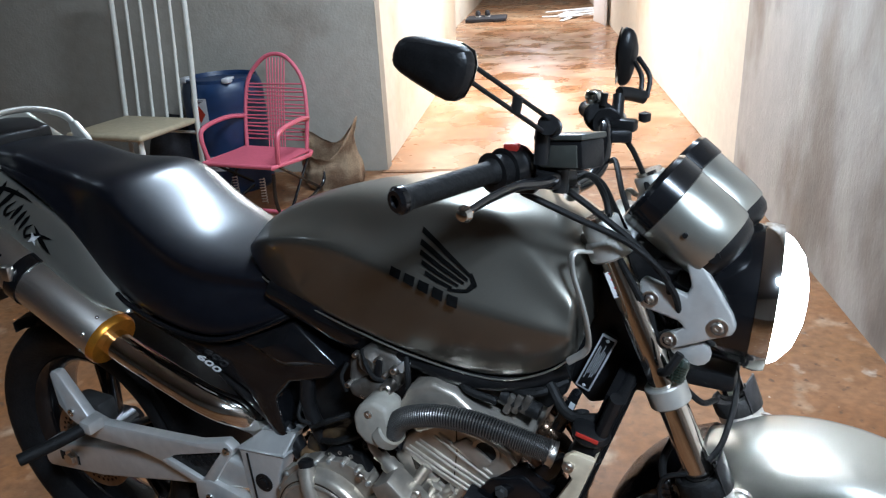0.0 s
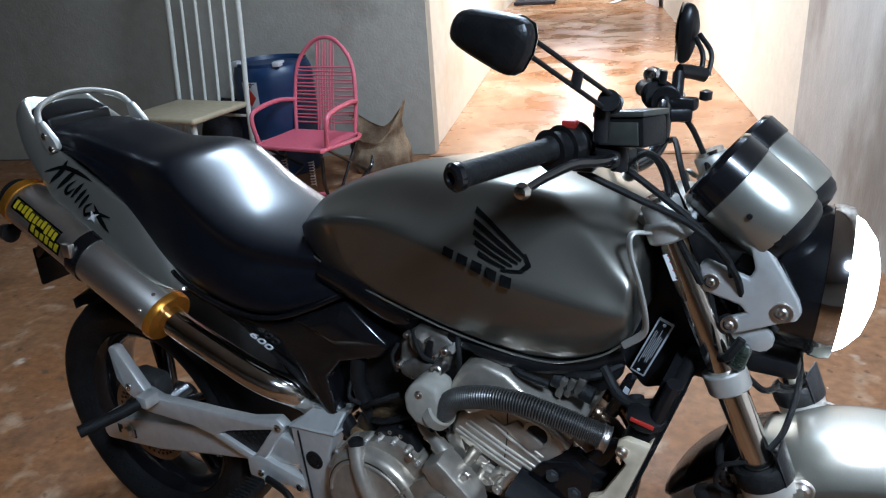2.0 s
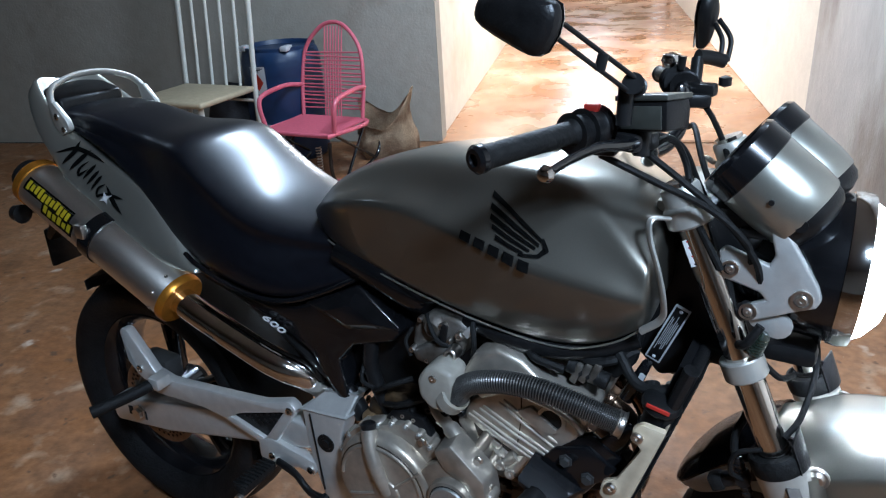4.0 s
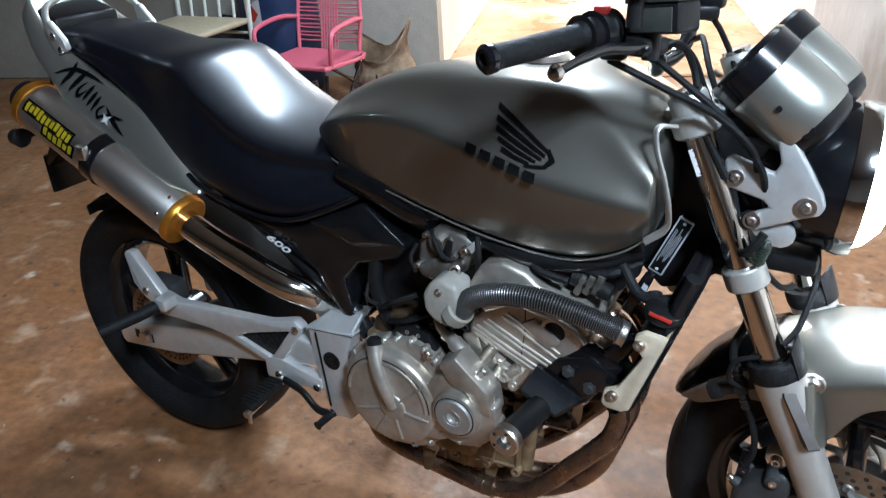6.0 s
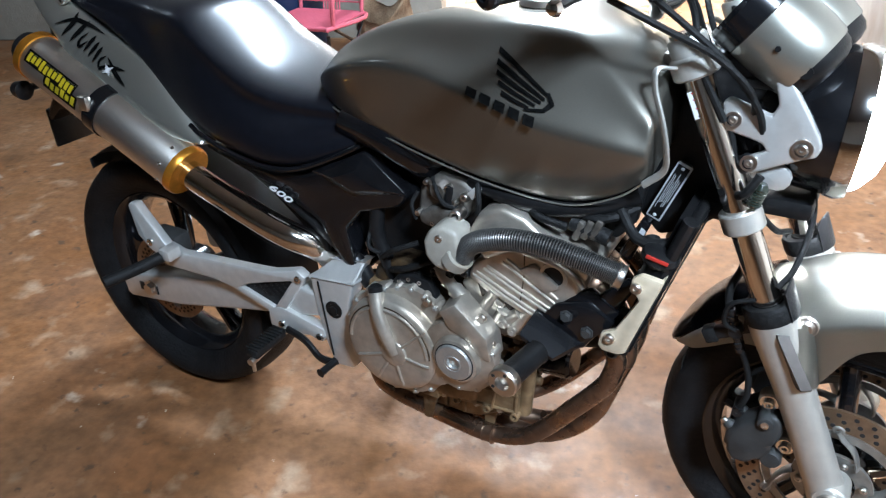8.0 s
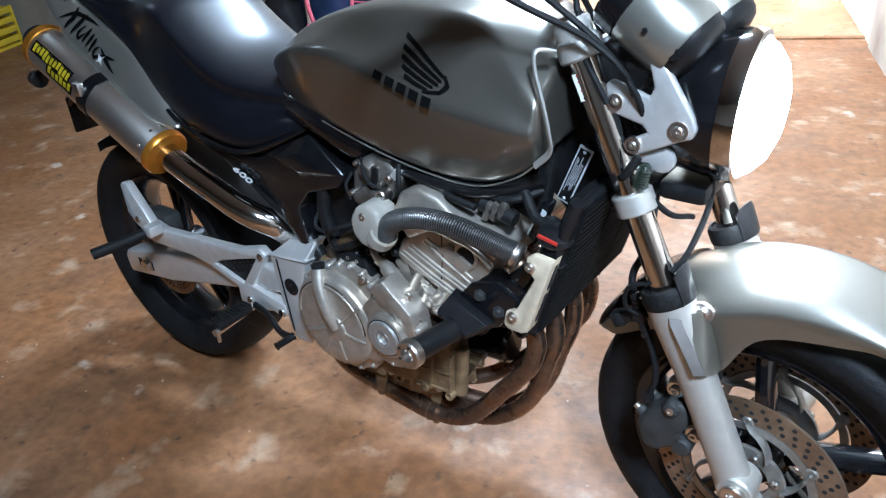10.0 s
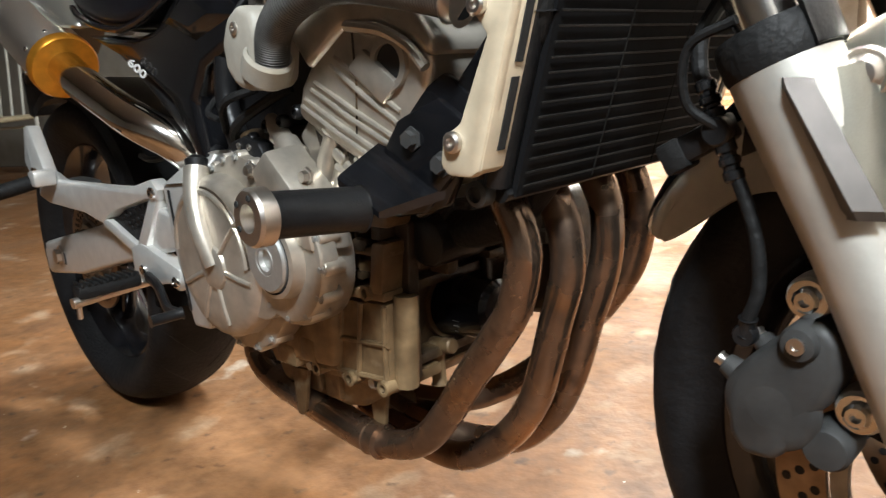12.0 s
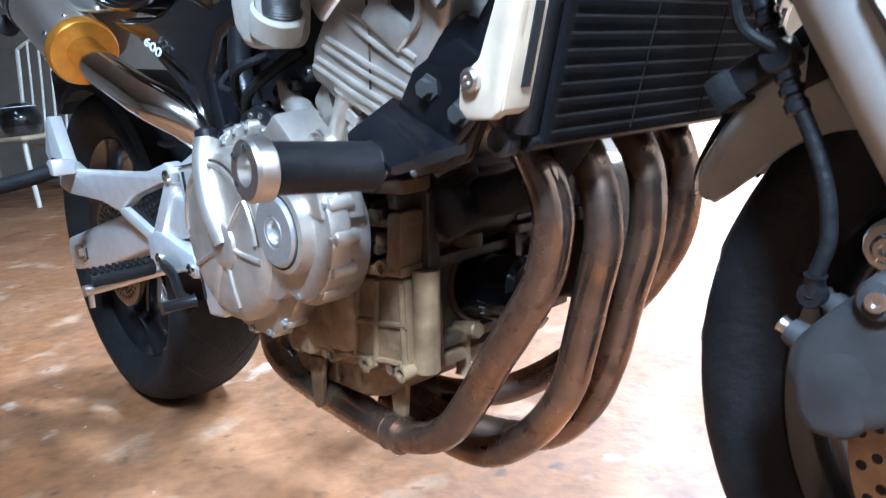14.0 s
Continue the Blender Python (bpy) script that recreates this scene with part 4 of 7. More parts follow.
for poly, u0, u1 in (([(0.722, 0.366), (0.857, 0.379), (0.853, 0.29), (0.714, 0.274)], 0.112, 0.1375),
                     ([(0.784, 0.446), (0.80, 0.446), (0.786, 0.386), (0.77, 0.384)], 0.112, 0.142),
                     ([(0.845, 0.444), (0.866, 0.445), (0.856, 0.389), (0.834, 0.387)], 0.112, 0.142),
                     ([(0.783, 0.437), (0.866, 0.438), (0.864, 0.428), (0.782, 0.426)], 0.112, 0.14),
                     ([(0.735, 0.386), (0.859, 0.393), (0.857, 0.381), (0.732, 0.373)], 0.112, 0.141),
                     ([(0.735, 0.472), (0.88, 0.476), (0.876, 0.462), (0.735, 0.458)], 0.112, 0.146),
                     ([(0.742, 0.46), (0.762, 0.46), (0.752, 0.384), (0.734, 0.384)], 0.112, 0.146),
                     ([(0.805, 0.404), (0.824, 0.406), (0.826, 0.42), (0.806, 0.42)], 0.112, 0.13)):
    part("case_wall", prism(poly, u0, u1, 0.004), CAST_DIRTY, eng)
part("case_column", sweep([V(0.864, 0.116, 0.386), V(0.862, 0.118, 0.34), V(0.857, 0.118, 0.284)], 0.0135, 18), CAST_DIRTY, eng)
for line in (((0.782, 0.37), (0.765, 0.28)), ((0.815, 0.373), (0.80, 0.282)), ((0.853, 0.376), (0.848, 0.292)), ((0.728, 0.364), (0.718, 0.276)), ((0.73, 0.32), (0.855, 0.334)), ((0.72, 0.28), (0.852, 0.294))):
    (x0, z0), (x1, z1) = line
    part("panel_edge", sweep([V(x0, 0.138, z0), V(x1, 0.138, z1)], 0.0034, 8), CAST_DIRTY, eng)
for x, z in ((0.76, 0.391), (0.833, 0.389), (0.728, 0.278), (0.791, 0.282), (0.849, 0.286)):
    part("case_boss", lathe([(0, 0), (0.0085, 0), (0.0085, 0.03), (0.005, 0.03), (0.005, 0.022), (0, 0.022)], V(x, 0.116, z), V(x, 1, z), 14), CAST_DIRTY, eng)


def arc_outline(circles, n=40):
    """The outline round several discs (x, z, r), as seen from the middle of the first."""
    cx = sum(c[0] for c in circles) / len(circles)
    cz = sum(c[1] for c in circles) / len(circles)
    out = []
    for k in range(n):
        a = 2 * math.pi * k / n
        dx, dz = math.cos(a), math.sin(a)
        best = 0
        for x, z, r in circles:
            px, pz = x - cx, z - cz
            b = px * dx + pz * dz
            disc = b * b - (px * px + pz * pz - r * r)
            if disc >= 0:
                best = max(best, b + math.sqrt(disc))
        out.append((cx + best * dx, cz + best * dz))
    return out


CC, DOME = (0.628, 0.41), [(0.0, 0.034), (0.06, 0.0335), (0.084, 0.031), (0.092, 0.027), (0.0965, 0.02), (0.098, 0.0)]
COVER = [(0.63, 0.405, 0.112), (0.745, 0.425, 0.079), (0.66, 0.46, 0.07)]


def on_dome(x, z, lift=0.0):
    r = math.hypot(x - CC[0], z - CC[1])
    return V(x, 0.176 + interp(DOME, r)[0] + lift, z)


clutch = part("clutch_cover", prism(arc_outline(COVER, 56), 0.145, 0.179, 0.003, 2), CAST, eng, "cast alloy clutch cover")
part("dome", lathe(list(reversed(DOME)), V(CC[0], 0.176, CC[1]), V(CC[0], 1, CC[1]), 64), CAST, clutch)
part("crank_lobe", prism(arc_outline([(0.766, 0.431, 0.0715), (0.71, 0.40, 0.05)], 56), 0.176, 0.1985, 0.003, 2, 0.01), CAST, clutch)
# ridges that part the dome into facets, the rounded hub and the filler column
HUB = (0.64, 0.404)
for (x0, z0), (x1, z1) in ((HUB, (0.703, 0.465)), (HUB, (0.712, 0.393)), (HUB, (0.56, 0.372)), (HUB, (0.60, 0.335)), (HUB, (0.655, 0.335))):
    part("cover_rib", sweep([on_dome(x0 + (x1 - x0) * k / 8, z0 + (z1 - z0) * k / 8, 0.0004) for k in range(2, 9)], 0.0032, 8), CAST, clutch)
for a0, a1, rr in ((0, 92, 0.08), (112, 178, 0.082)):
    part("cover_rib", sweep([on_dome(CC[0] + rr * math.cos(radians(a0 + (a1 - a0) * k / 14)), CC[1] + rr * math.sin(radians(a0 + (a1 - a0) * k / 14)), 0.0004) for k in range(15)], 0.0034, 8), CAST, clutch)
    part("cover_groove", sweep([on_dome(CC[0] + (rr + 0.0052) * math.cos(radians(a0 + (a1 - a0) * k / 14)), CC[1] + (rr + 0.0052) * math.sin(radians(a0 + (a1 - a0) * k / 14)), 0.0002) for k in range(15)], 0.0014, 6), CAST_OILY_SHADE, clutch)
part("hub_boss", lathe([(0, 0.005), (0.022, 0.005), (0.026, 0.003), (0.028, -0.002)], on_dome(*HUB), on_dome(*HUB) + RIGHT, 32), CAST, clutch)
part("filler_column", sweep(curve_points([V(0.602, 0.196, 0.514), V(0.613, 0.208, 0.48), V(0.628, 0.214, 0.445), V(0.643, 0.211, 0.406)], 5), lambda t: 0.0148 - 0.0035 * t, 18), CAST, clutch)
part("filler_cap", lathe([(0, -0.004), (0.0125, -0.004), (0.0135, 0.008), (0.008, 0.012), (0, 0.012)], V(0.601, 0.195, 0.516), V(0.592, 0.187, 0.552), 16), BLACK_SATIN, clutch)
CP = (0.766, 0.431)
part("crank_cap", lathe([(0.035, 0), (0.035, 0.0045), (0.0325, 0.007), (0.0165, 0.0072), (0.0155, 0.0062), (0.0145, 0.0072), (0.0115, 0.0072), (0.0105, 0.002), (0, 0.002)], V(CP[0], 0.2105, CP[1]), V(CP[0], 0.9, CP[1]), 44), CAP, clutch, "round silver crank cap with a hexagonal recess")
part("cap_seam", lathe([(0.0355, 0), (0.0372, 0), (0.0372, 0.003), (0.0355, 0.003)], V(CP[0], 0.2105, CP[1]), V(CP[0], 0.9, CP[1]), 44, closed=True), DARK_HOLE, clutch)
part("cap_collar", lathe([(0.0375, -0.014), (0.0455, -0.014), (0.042, 0.002), (0.0375, 0.004)], V(CP[0], 0.2095, CP[1]), V(CP[0], 0.9, CP[1]), 44, closed=True), CAST, clutch)
part("upper_wedge", prism([(0.728, 0.52), (0.762, 0.546), (0.826, 0.49), (0.834, 0.44), (0.808, 0.445), (0.785, 0.474), (0.748, 0.488)], 0.155, 0.203, 0.005, 2, 0.08), CAST, clutch)
LUGS = [(x, z, 0.18) for x, z in arc_outline([(c[0], c[1], c[2] - 0.003) for c in COVER], 22) if x < 0.715]
LUGS += [(0.766 + 0.068 * math.cos(radians(k)), 0.431 + 0.068 * math.sin(radians(k)), 0.197) for k in (-150, -120, -90, -60, -31, -4, 23)]
for x, z, u in LUGS:
    lug = part("bolt_lug", lathe([(0.0078, -0.024), (0.0078, -0.002), (0.0066, 0.0), (0, 0.0)], V(x, u - 0.002, z), V(x, 1, z), 14), CAST, clutch)
    part("bolt", bolt(V(x, u - 0.002, z), RIGHT, 0.0034, 0.0045, "hex"), CAP, lug)
for x, z in ((0.822, 0.47), (0.70, 0.515), (0.74, 0.505), (0.805, 0.515)):
    part("bolt", bolt(V(x, 0.18, z), RIGHT, 0.006, 0.009, "hex"), STEEL, clutch)
# black cable bracket over the clutch and the starter nose beside it
part("cable_bracket", prism([(0.615, 0.522), (0.628, 0.54), (0.66, 0.549), (0.692, 0.543), (0.706, 0.52), (0.707, 0.488), (0.694, 0.49), (0.686, 0.516), (0.655, 0.528), (0.63, 0.52)], 0.146, 0.166, 0.004), BLACK_SATIN, clutch, "black bracket")
for x, z in ((0.632, 0.529), (0.652, 0.538), (0.674, 0.537), (0.693, 0.523), (0.699, 0.502)):
    part("bracket_hole", lathe([(0.0022, 0), (0.0038, 0), (0.0038, 0.002), (0.0022, 0.002)], V(x, 0.1655, z), V(x, 1, z), 12, closed=True), STEEL, clutch)
part("starter_nose", lathe([(0, 0), (0.009, 0), (0.0105, 0.002), (0.0105, 0.03), (0.0085, 0.032), (0.0085, 0.05), (0, 0.05)], V(0.765, 0.158, 0.53), V(0.712, 0.158, 0.553), 20), STEEL, clutch)
# ribs, bosses and plates of the case in front of and below the cover
for x, z, sx, sz in ((0.722, 0.302, 0.03, 0.03), (0.674, 0.285, 0.04, 0.028)):
    part("case_rib", box((sx, 0.026, sz), V(x, 0.138, z), 0.004), CAST_DIRTY, eng)
# the front of the crankcase, seen between the headers, its shade put into the colour
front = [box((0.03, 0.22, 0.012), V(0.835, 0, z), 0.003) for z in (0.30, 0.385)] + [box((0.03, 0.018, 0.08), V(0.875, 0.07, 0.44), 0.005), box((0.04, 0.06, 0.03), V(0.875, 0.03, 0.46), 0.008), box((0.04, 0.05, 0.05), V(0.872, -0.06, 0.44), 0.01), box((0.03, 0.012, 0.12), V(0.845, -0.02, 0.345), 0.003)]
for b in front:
    part("front_rib", b, CAST_OILY_SHADE, eng)
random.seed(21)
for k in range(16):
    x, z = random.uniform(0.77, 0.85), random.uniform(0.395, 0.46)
    part("case_lug", box((random.uniform(0.006, 0.018), random.uniform(0.012, 0.026), random.uniform(0.006, 0.022)), V(x, random.uniform(0.114, 0.13), z), 0.002), CAST_OILY_SHADE, eng)
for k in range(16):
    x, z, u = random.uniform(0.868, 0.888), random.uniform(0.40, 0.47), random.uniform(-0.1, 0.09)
    part("front_lug", box((random.uniform(0.01, 0.04), random.uniform(0.008, 0.04), random.uniform(0.006, 0.025)), V(x, u, z), 0.003), CAST_OILY_SHADE, eng)
part("oil_pan", prism([(0.585, 0.262), (0.83, 0.275), (0.815, 0.258), (0.765, 0.226), (0.735, 0.218), (0.60, 0.216), (0.588, 0.235)], -0.11, 0.112, 0.01, 3), CAST_DIRTY, eng, "dusty oil pan")
part("pan_lip", prism([(0.60, 0.27), (0.852, 0.29), (0.852, 0.276), (0.61, 0.252)], 0.06, 0.128, 0.003), CAST_DIRTY, eng)
for x in (0.63, 0.692, 0.764, 0.813):
    part("bolt", bolt(V(x, 0.125, 0.262 + (x - 0.63) * 0.085), RIGHT, 0.006, 0.007, "hex"), CAP, eng)
part("pan_bracket", prism([(0.76, 0.262), (0.797, 0.264), (0.781, 0.179), (0.774, 0.175), (0.767, 0.179)], 0.09, 0.097, 0.002), CAST_DIRTY, eng)
part("pan_bracket", prism([(0.642, 0.252), (0.677, 0.256), (0.661, 0.193), (0.652, 0.186), (0.643, 0.187)], 0.118, 0.125, 0.002), CAST_DIRTY, eng)
for x in (0.64, 0.69, 0.73):
    part("pan_rib", box((0.007, 0.012, 0.036), V(x, 0.113, 0.246), 0.002), CAST_DIRTY, eng)
part("left_case", prism([(0.78, 0.312), (0.85, 0.305), (0.9, 0.31), (0.918, 0.345), (0.912, 0.4), (0.9, 0.46), (0.78, 0.47)], -0.2, -0.085, 0.012, 3), CAST_OILY_SHADE, eng, "dark left side of the crankcase")
part("drain_boss", lathe([(0, 0), (0.0075, 0), (0.009, 0.002), (0.009, 0.034), (0.007, 0.036), (0.007, 0.044), (0, 0.044)], V(0.862, 0.05, 0.307), V(0.82, 0.05, 0.301), 18), CAST_DIRTY, eng)
part("drain_post", rod(V(0.834, 0.05, 0.3), V(0.836, 0.05, 0.255), 0.0085, 14, 0.002), CAST_DIRTY, eng)
flt = part("oil_filter", lathe([(0, 0.0), (0.028, 0), (0.034, 0.006), (0.034, 0.075), (0.036, 0.08), (0.03, 0.083), (0, 0.083)], V(0.915, 0.022, 0.352), V(0.81, 0.018, 0.34), 32), BLACK_GLOSS, eng, "black oil filter can")
part("filter_seat", lathe([(0.03, 0.083), (0.04, 0.083), (0.04, 0.1), (0.03, 0.1)], V(0.915, 0.022, 0.352), V(0.81, 0.018, 0.34), 32, closed=True), CAST_DIRTY, flt)
for k in range(4):
    part("filter_print", box((0.014 - 0.003 * k, 0.0008, 0.001), V(0.872, 0.0532, 0.346 - 0.006 * k)), GREY_PLASTIC, flt)

part("water_hose", tube([V(1.02, 0.075, 0.52), V(0.98, 0.08, 0.475), V(0.93, 0.075, 0.455), V(0.87, 0.065, 0.45), V(0.81, 0.06, 0.45)], 0.019, 16), BLACK_MATT, eng, "black rubber water hose")
part("hose_clip", rod(V(0.9, 0.07, 0.452), V(0.892, 0.069, 0.4515), 0.0205, 18, 0.001), CALIPER, eng)
part("pump_body", prism(arc_outline([(0.885, 0.44, 0.026), (0.86, 0.455, 0.022)], 20), 0.03, 0.105, 0.006, 2), BLACK_SATIN, eng, "black cast housing")

# cylinders, leaning forward
part("cylinder_block", prism([(0.745, 0.55), (0.80, 0.60), (0.90, 0.51), (0.83, 0.46), (0.79, 0.475)], -0.145, 0.148, 0.008, 3), CAST, eng, "cast alloy cylinder block")
head = part("cylinder_head", prism([(0.762, 0.57), (0.775, 0.602), (0.83, 0.662), (0.875, 0.668), (0.955, 0.646), (0.97, 0.62), (0.96, 0.59), (0.915, 0.548), (0.88, 0.518), (0.868, 0.522)], -0.155, 0.16, 0.01, 3, 0.015), CAST, eng, "cast alloy cylinder head")
for (ax, az), (bx_, bz) in (((0.777, 0.581), (0.893, 0.529)), ((0.784, 0.588), (0.902, 0.535)), ((0.796, 0.597), (0.914, 0.544)), ((0.803, 0.604), (0.918, 0.552)), ((0.83, 0.619), (0.921, 0.566)), ((0.838, 0.626), (0.926, 0.576))):
    part("fin", sweep([V(ax, 0.1595, az), V((ax + bx_) / 2, 0.1615, (az + bz) / 2), V(bx_, 0.1595, bz)], 0.0027, 8), CAST, head)
part("head_seam", sweep([V(0.868, 0.1602, 0.648), V(0.868, 0.1602, 0.6), V(0.862, 0.1602, 0.55)], 0.0012, 6), CAST_OILY_SHADE, head)
# pockets are thin dark plates on the face, recess shade put into their colour
for x, z in ((0.795, 0.552), (0.845, 0.528)):
    part("block_pocket", prism([(x - 0.016, z + 0.008), (x + 0.008, z + 0.014), (x + 0.014, z - 0.014), (x - 0.008, z - 0.018)], 0.147, 0.1495, 0.002), CAST_OILY_SHADE, eng)
part("head_step", prism([(0.862, 0.615), (0.885, 0.632), (0.93, 0.60), (0.908, 0.582)], 0.158, 0.166, 0.003), CAST, head)
part("head_recess", lathe([(0, 0), (0.016, 0), (0.019, 0.002), (0.019, -0.01), (0, -0.01)], V(0.918, 0.161, 0.617), V(0.918, 0.5, 0.617), 24), DARK_HOLE, head)
part("head_rim", lathe([(0.017, 0), (0.023, 0), (0.023, 0.006), (0.017, 0.006)], V(0.918, 0.159, 0.617), V(0.918, 0.5, 0.617), 28, closed=True), CAST, head)
part("cam_cover", prism([(0.768, 0.655), (0.79, 0.70), (0.828, 0.716), (0.868, 0.705), (0.90, 0.68), (0.955, 0.662), (0.977, 0.632), (0.968, 0.618), (0.95, 0.634), (0.905, 0.65), (0.86, 0.65), (0.80, 0.615)], -0.15, 0.166, 0.01, 3), CAST, head, "cast cam cover")
part("cover_lip", sweep(curve_points([V(0.87, 0.168, 0.652), V(0.90, 0.17, 0.648), V(0.925, 0.17, 0.643), V(0.95, 0.168, 0.63), V(0.967, 0.166, 0.612)], 5), 0.005, 8), CAST, head)
for (ax, az), (bx_, bz) in (((0.787, 0.508), (0.815, 0.555)), ((0.85, 0.49), (0.878, 0.537)), ((0.81, 0.48), (0.83, 0.52)), ((0.832, 0.50), (0.86, 0.525))):
    part("stud_boss", join(rod(V(ax, 0.15, az), V(bx_, 0.15, bz), 0.0105, 14, 0.003), lathe([(0, 0), (0.009, 0), (0.009, 0.006), (0.006, 0.007), (0, 0.004)], V(ax, 0.158, az), V(ax, 1, az), 12)), CAST, eng)
for x, z, w_, h_ in ((0.815, 0.535, 0.03, 0.012), (0.84, 0.515, 0.03, 0.012), (0.80, 0.555, 0.03, 0.01), (0.85, 0.545, 0.025, 0.01)):
    part("block_step", box((w_, 0.012, h_), (0, 0, 0), 0.003, m=Matrix.Translation(V(x, 0.149, z)) @ pose(0, 0, 0, 0, 32, 0)), CAST, eng)
part("starter_boss", lathe([(0, 0), (0.007, 0), (0.0105, 0.02), (0.0105, 0.045), (0.014, 0.05), (0.014, 0.07), (0, 0.07)], V(0.70, 0.15, 0.568), V(0.775, 0.168, 0.52), 20), CAST, eng)
for x, z in ((0.70, 0.56), (0.73, 0.565), (0.76, 0.575), (0.735, 0.535), (0.665, 0.545)):
    part("bolt", bolt(V(x, 0.15, z), RIGHT, 0.008, 0.01), BLACK_SATIN, eng)
for wire in (tube([V(0.60, 0.14, 0.53), V(0.65, 0.165, 0.56), V(0.70, 0.155, 0.585), V(0.73, 0.14, 0.60)], 0.006, 8), tube([V(0.58, 0.14, 0.55), V(0.62, 0.16, 0.585), V(0.66, 0.14, 0.60)], 0.005, 8), tube([V(0.55, 0.12, 0.60), V(0.56, 0.15, 0.575), V(0.585, 0.15, 0.565)], 0.004, 8)):
    part("wire", wire, BLACK_MATT, eng)

# carburettor: a grimy casting with a diaphragm cap, bosses, a nozzle, a lever and pipes
cb = part("carburettor", prism([(0.665, 0.66), (0.672, 0.712), (0.705, 0.74), (0.755, 0.735), (0.782, 0.717), (0.756, 0.668), (0.71, 0.648)], 0.09, 0.146, 0.008, 3), CARB, bike, "grimy cast carburettor")
part("diaphragm_cap", lathe([(0, 0.012), (0.012, 0.012), (0.019, 0.006), (0.022, 0.0), (0.022, -0.006)], V(0.712, 0.147, 0.717), V(0.712, 1, 0.717), 24), CARB, cb)
part("float_bowl", prism([(0.672, 0.668), (0.71, 0.692), (0.752, 0.69), (0.748, 0.662), (0.71, 0.645), (0.678, 0.65)], 0.13, 0.158, 0.007, 3), CARB, cb)
part("nozzle", lathe([(0.011, 0), (0.011, 0.02), (0.0095, 0.022), (0.006, 0.022), (0.006, 0.008), (0, 0.008)], V(0.75, 0.147, 0.684), V(0.752, 1, 0.67), 20), STEEL, cb)
for x, z, r in ((0.73, 0.723, 0.0065), (0.76, 0.714, 0.0075), (0.672, 0.668, 0.006), (0.69, 0.727, 0.005), (0.70, 0.655, 0.005), (0.742, 0.70, 0.005)):
    part("carburettor_screw", bolt(V(x, 0.146, z), RIGHT, r, 0.012), STEEL, cb)
part("throttle_lever", prism([(0.724, 0.70), (0.732, 0.73), (0.742, 0.728), (0.738, 0.70), (0.732, 0.69)], 0.155, 0.16, 0.0015), BLACK_SATIN, cb)
part("stop_plate", prism([(0.765, 0.722), (0.778, 0.735), (0.786, 0.728), (0.774, 0.712)], 0.142, 0.156, 0.002), ALU, cb)
for line, r in (([V(0.70, 0.148, 0.735), V(0.715, 0.163, 0.72), V(0.728, 0.163, 0.70), V(0.745, 0.153, 0.692)], 0.004), ([V(0.665, 0.14, 0.70), V(0.66, 0.154, 0.68), V(0.668, 0.154, 0.655)], 0.0035), ([V(0.78, 0.148, 0.74), V(0.79, 0.163, 0.715), V(0.785, 0.158, 0.69)], 0.0045)):
    part("carburettor_pipe", tube(line, r, 8), BLACK_MATT, cb)
part("intake_rubber", rod(V(0.76, 0.09, 0.70), V(0.82, 0.09, 0.68), 0.028), BLACK_MATT, bike)
part("intake_rubber", rod(V(0.70, 0.09, 0.73), V(0.64, 0.09, 0.74), 0.03), BLACK_MATT, bike)

# breather hose
hose_line = curve_points([V(0.771, 0.186, 0.626), V(0.787, 0.19, 0.652), V(0.815, 0.193, 0.67), V(0.86, 0.194, 0.683), V(0.91, 0.192, 0.684), V(0.96, 0.189, 0.676), V(1.0, 0.186, 0.667), V(1.03, 0.183, 0.659)], 60)
hose = part("ribbed_hose", sweep(hose_line, 0.0156, 18), HOSE, bike, "dark hose with bright spiral rings")
for k in range(5, len(hose_line) - 6, 5):
    hd_ = (hose_line[k + 1] - hose_line[k - 1]).normalized()
    part("hose_ring", lathe([(0.0152, -0.0009), (0.0172, -0.0007), (0.0177, 0.0), (0.0172, 0.0007), (0.0152, 0.0009)], hose_line[k], hose_line[k] + hd_, 20), RING, hose)
part("hose_clamp", rod(V(1.02, 0.184, 0.661), V(1.03, 0.182, 0.6575), 0.0182, 24, 0.002), STEEL, hose)
part("hose_elbow", join(
    prism([(0.708, 0.648), (0.722, 0.672), (0.745, 0.683), (0.772, 0.674), (0.778, 0.64), (0.77, 0.608), (0.755, 0.598), (0.728, 0.603), (0.711, 0.62)], 0.152, 0.204, 0.014, 4),
    lathe([(0.022, 0.01), (0.025, 0.014), (0.025, 0.034), (0.022, 0.038), (0.018, 0.03)], V(0.748, 0.184, 0.605), V(0.792, 0.191, 0.655), 24)), ELBOW, bike, "grey-beige plastic elbow")
part("elbow_screw", bolt(V(0.74, 0.203, 0.66), RIGHT, 0.0065, 0.004), STEEL, bike)

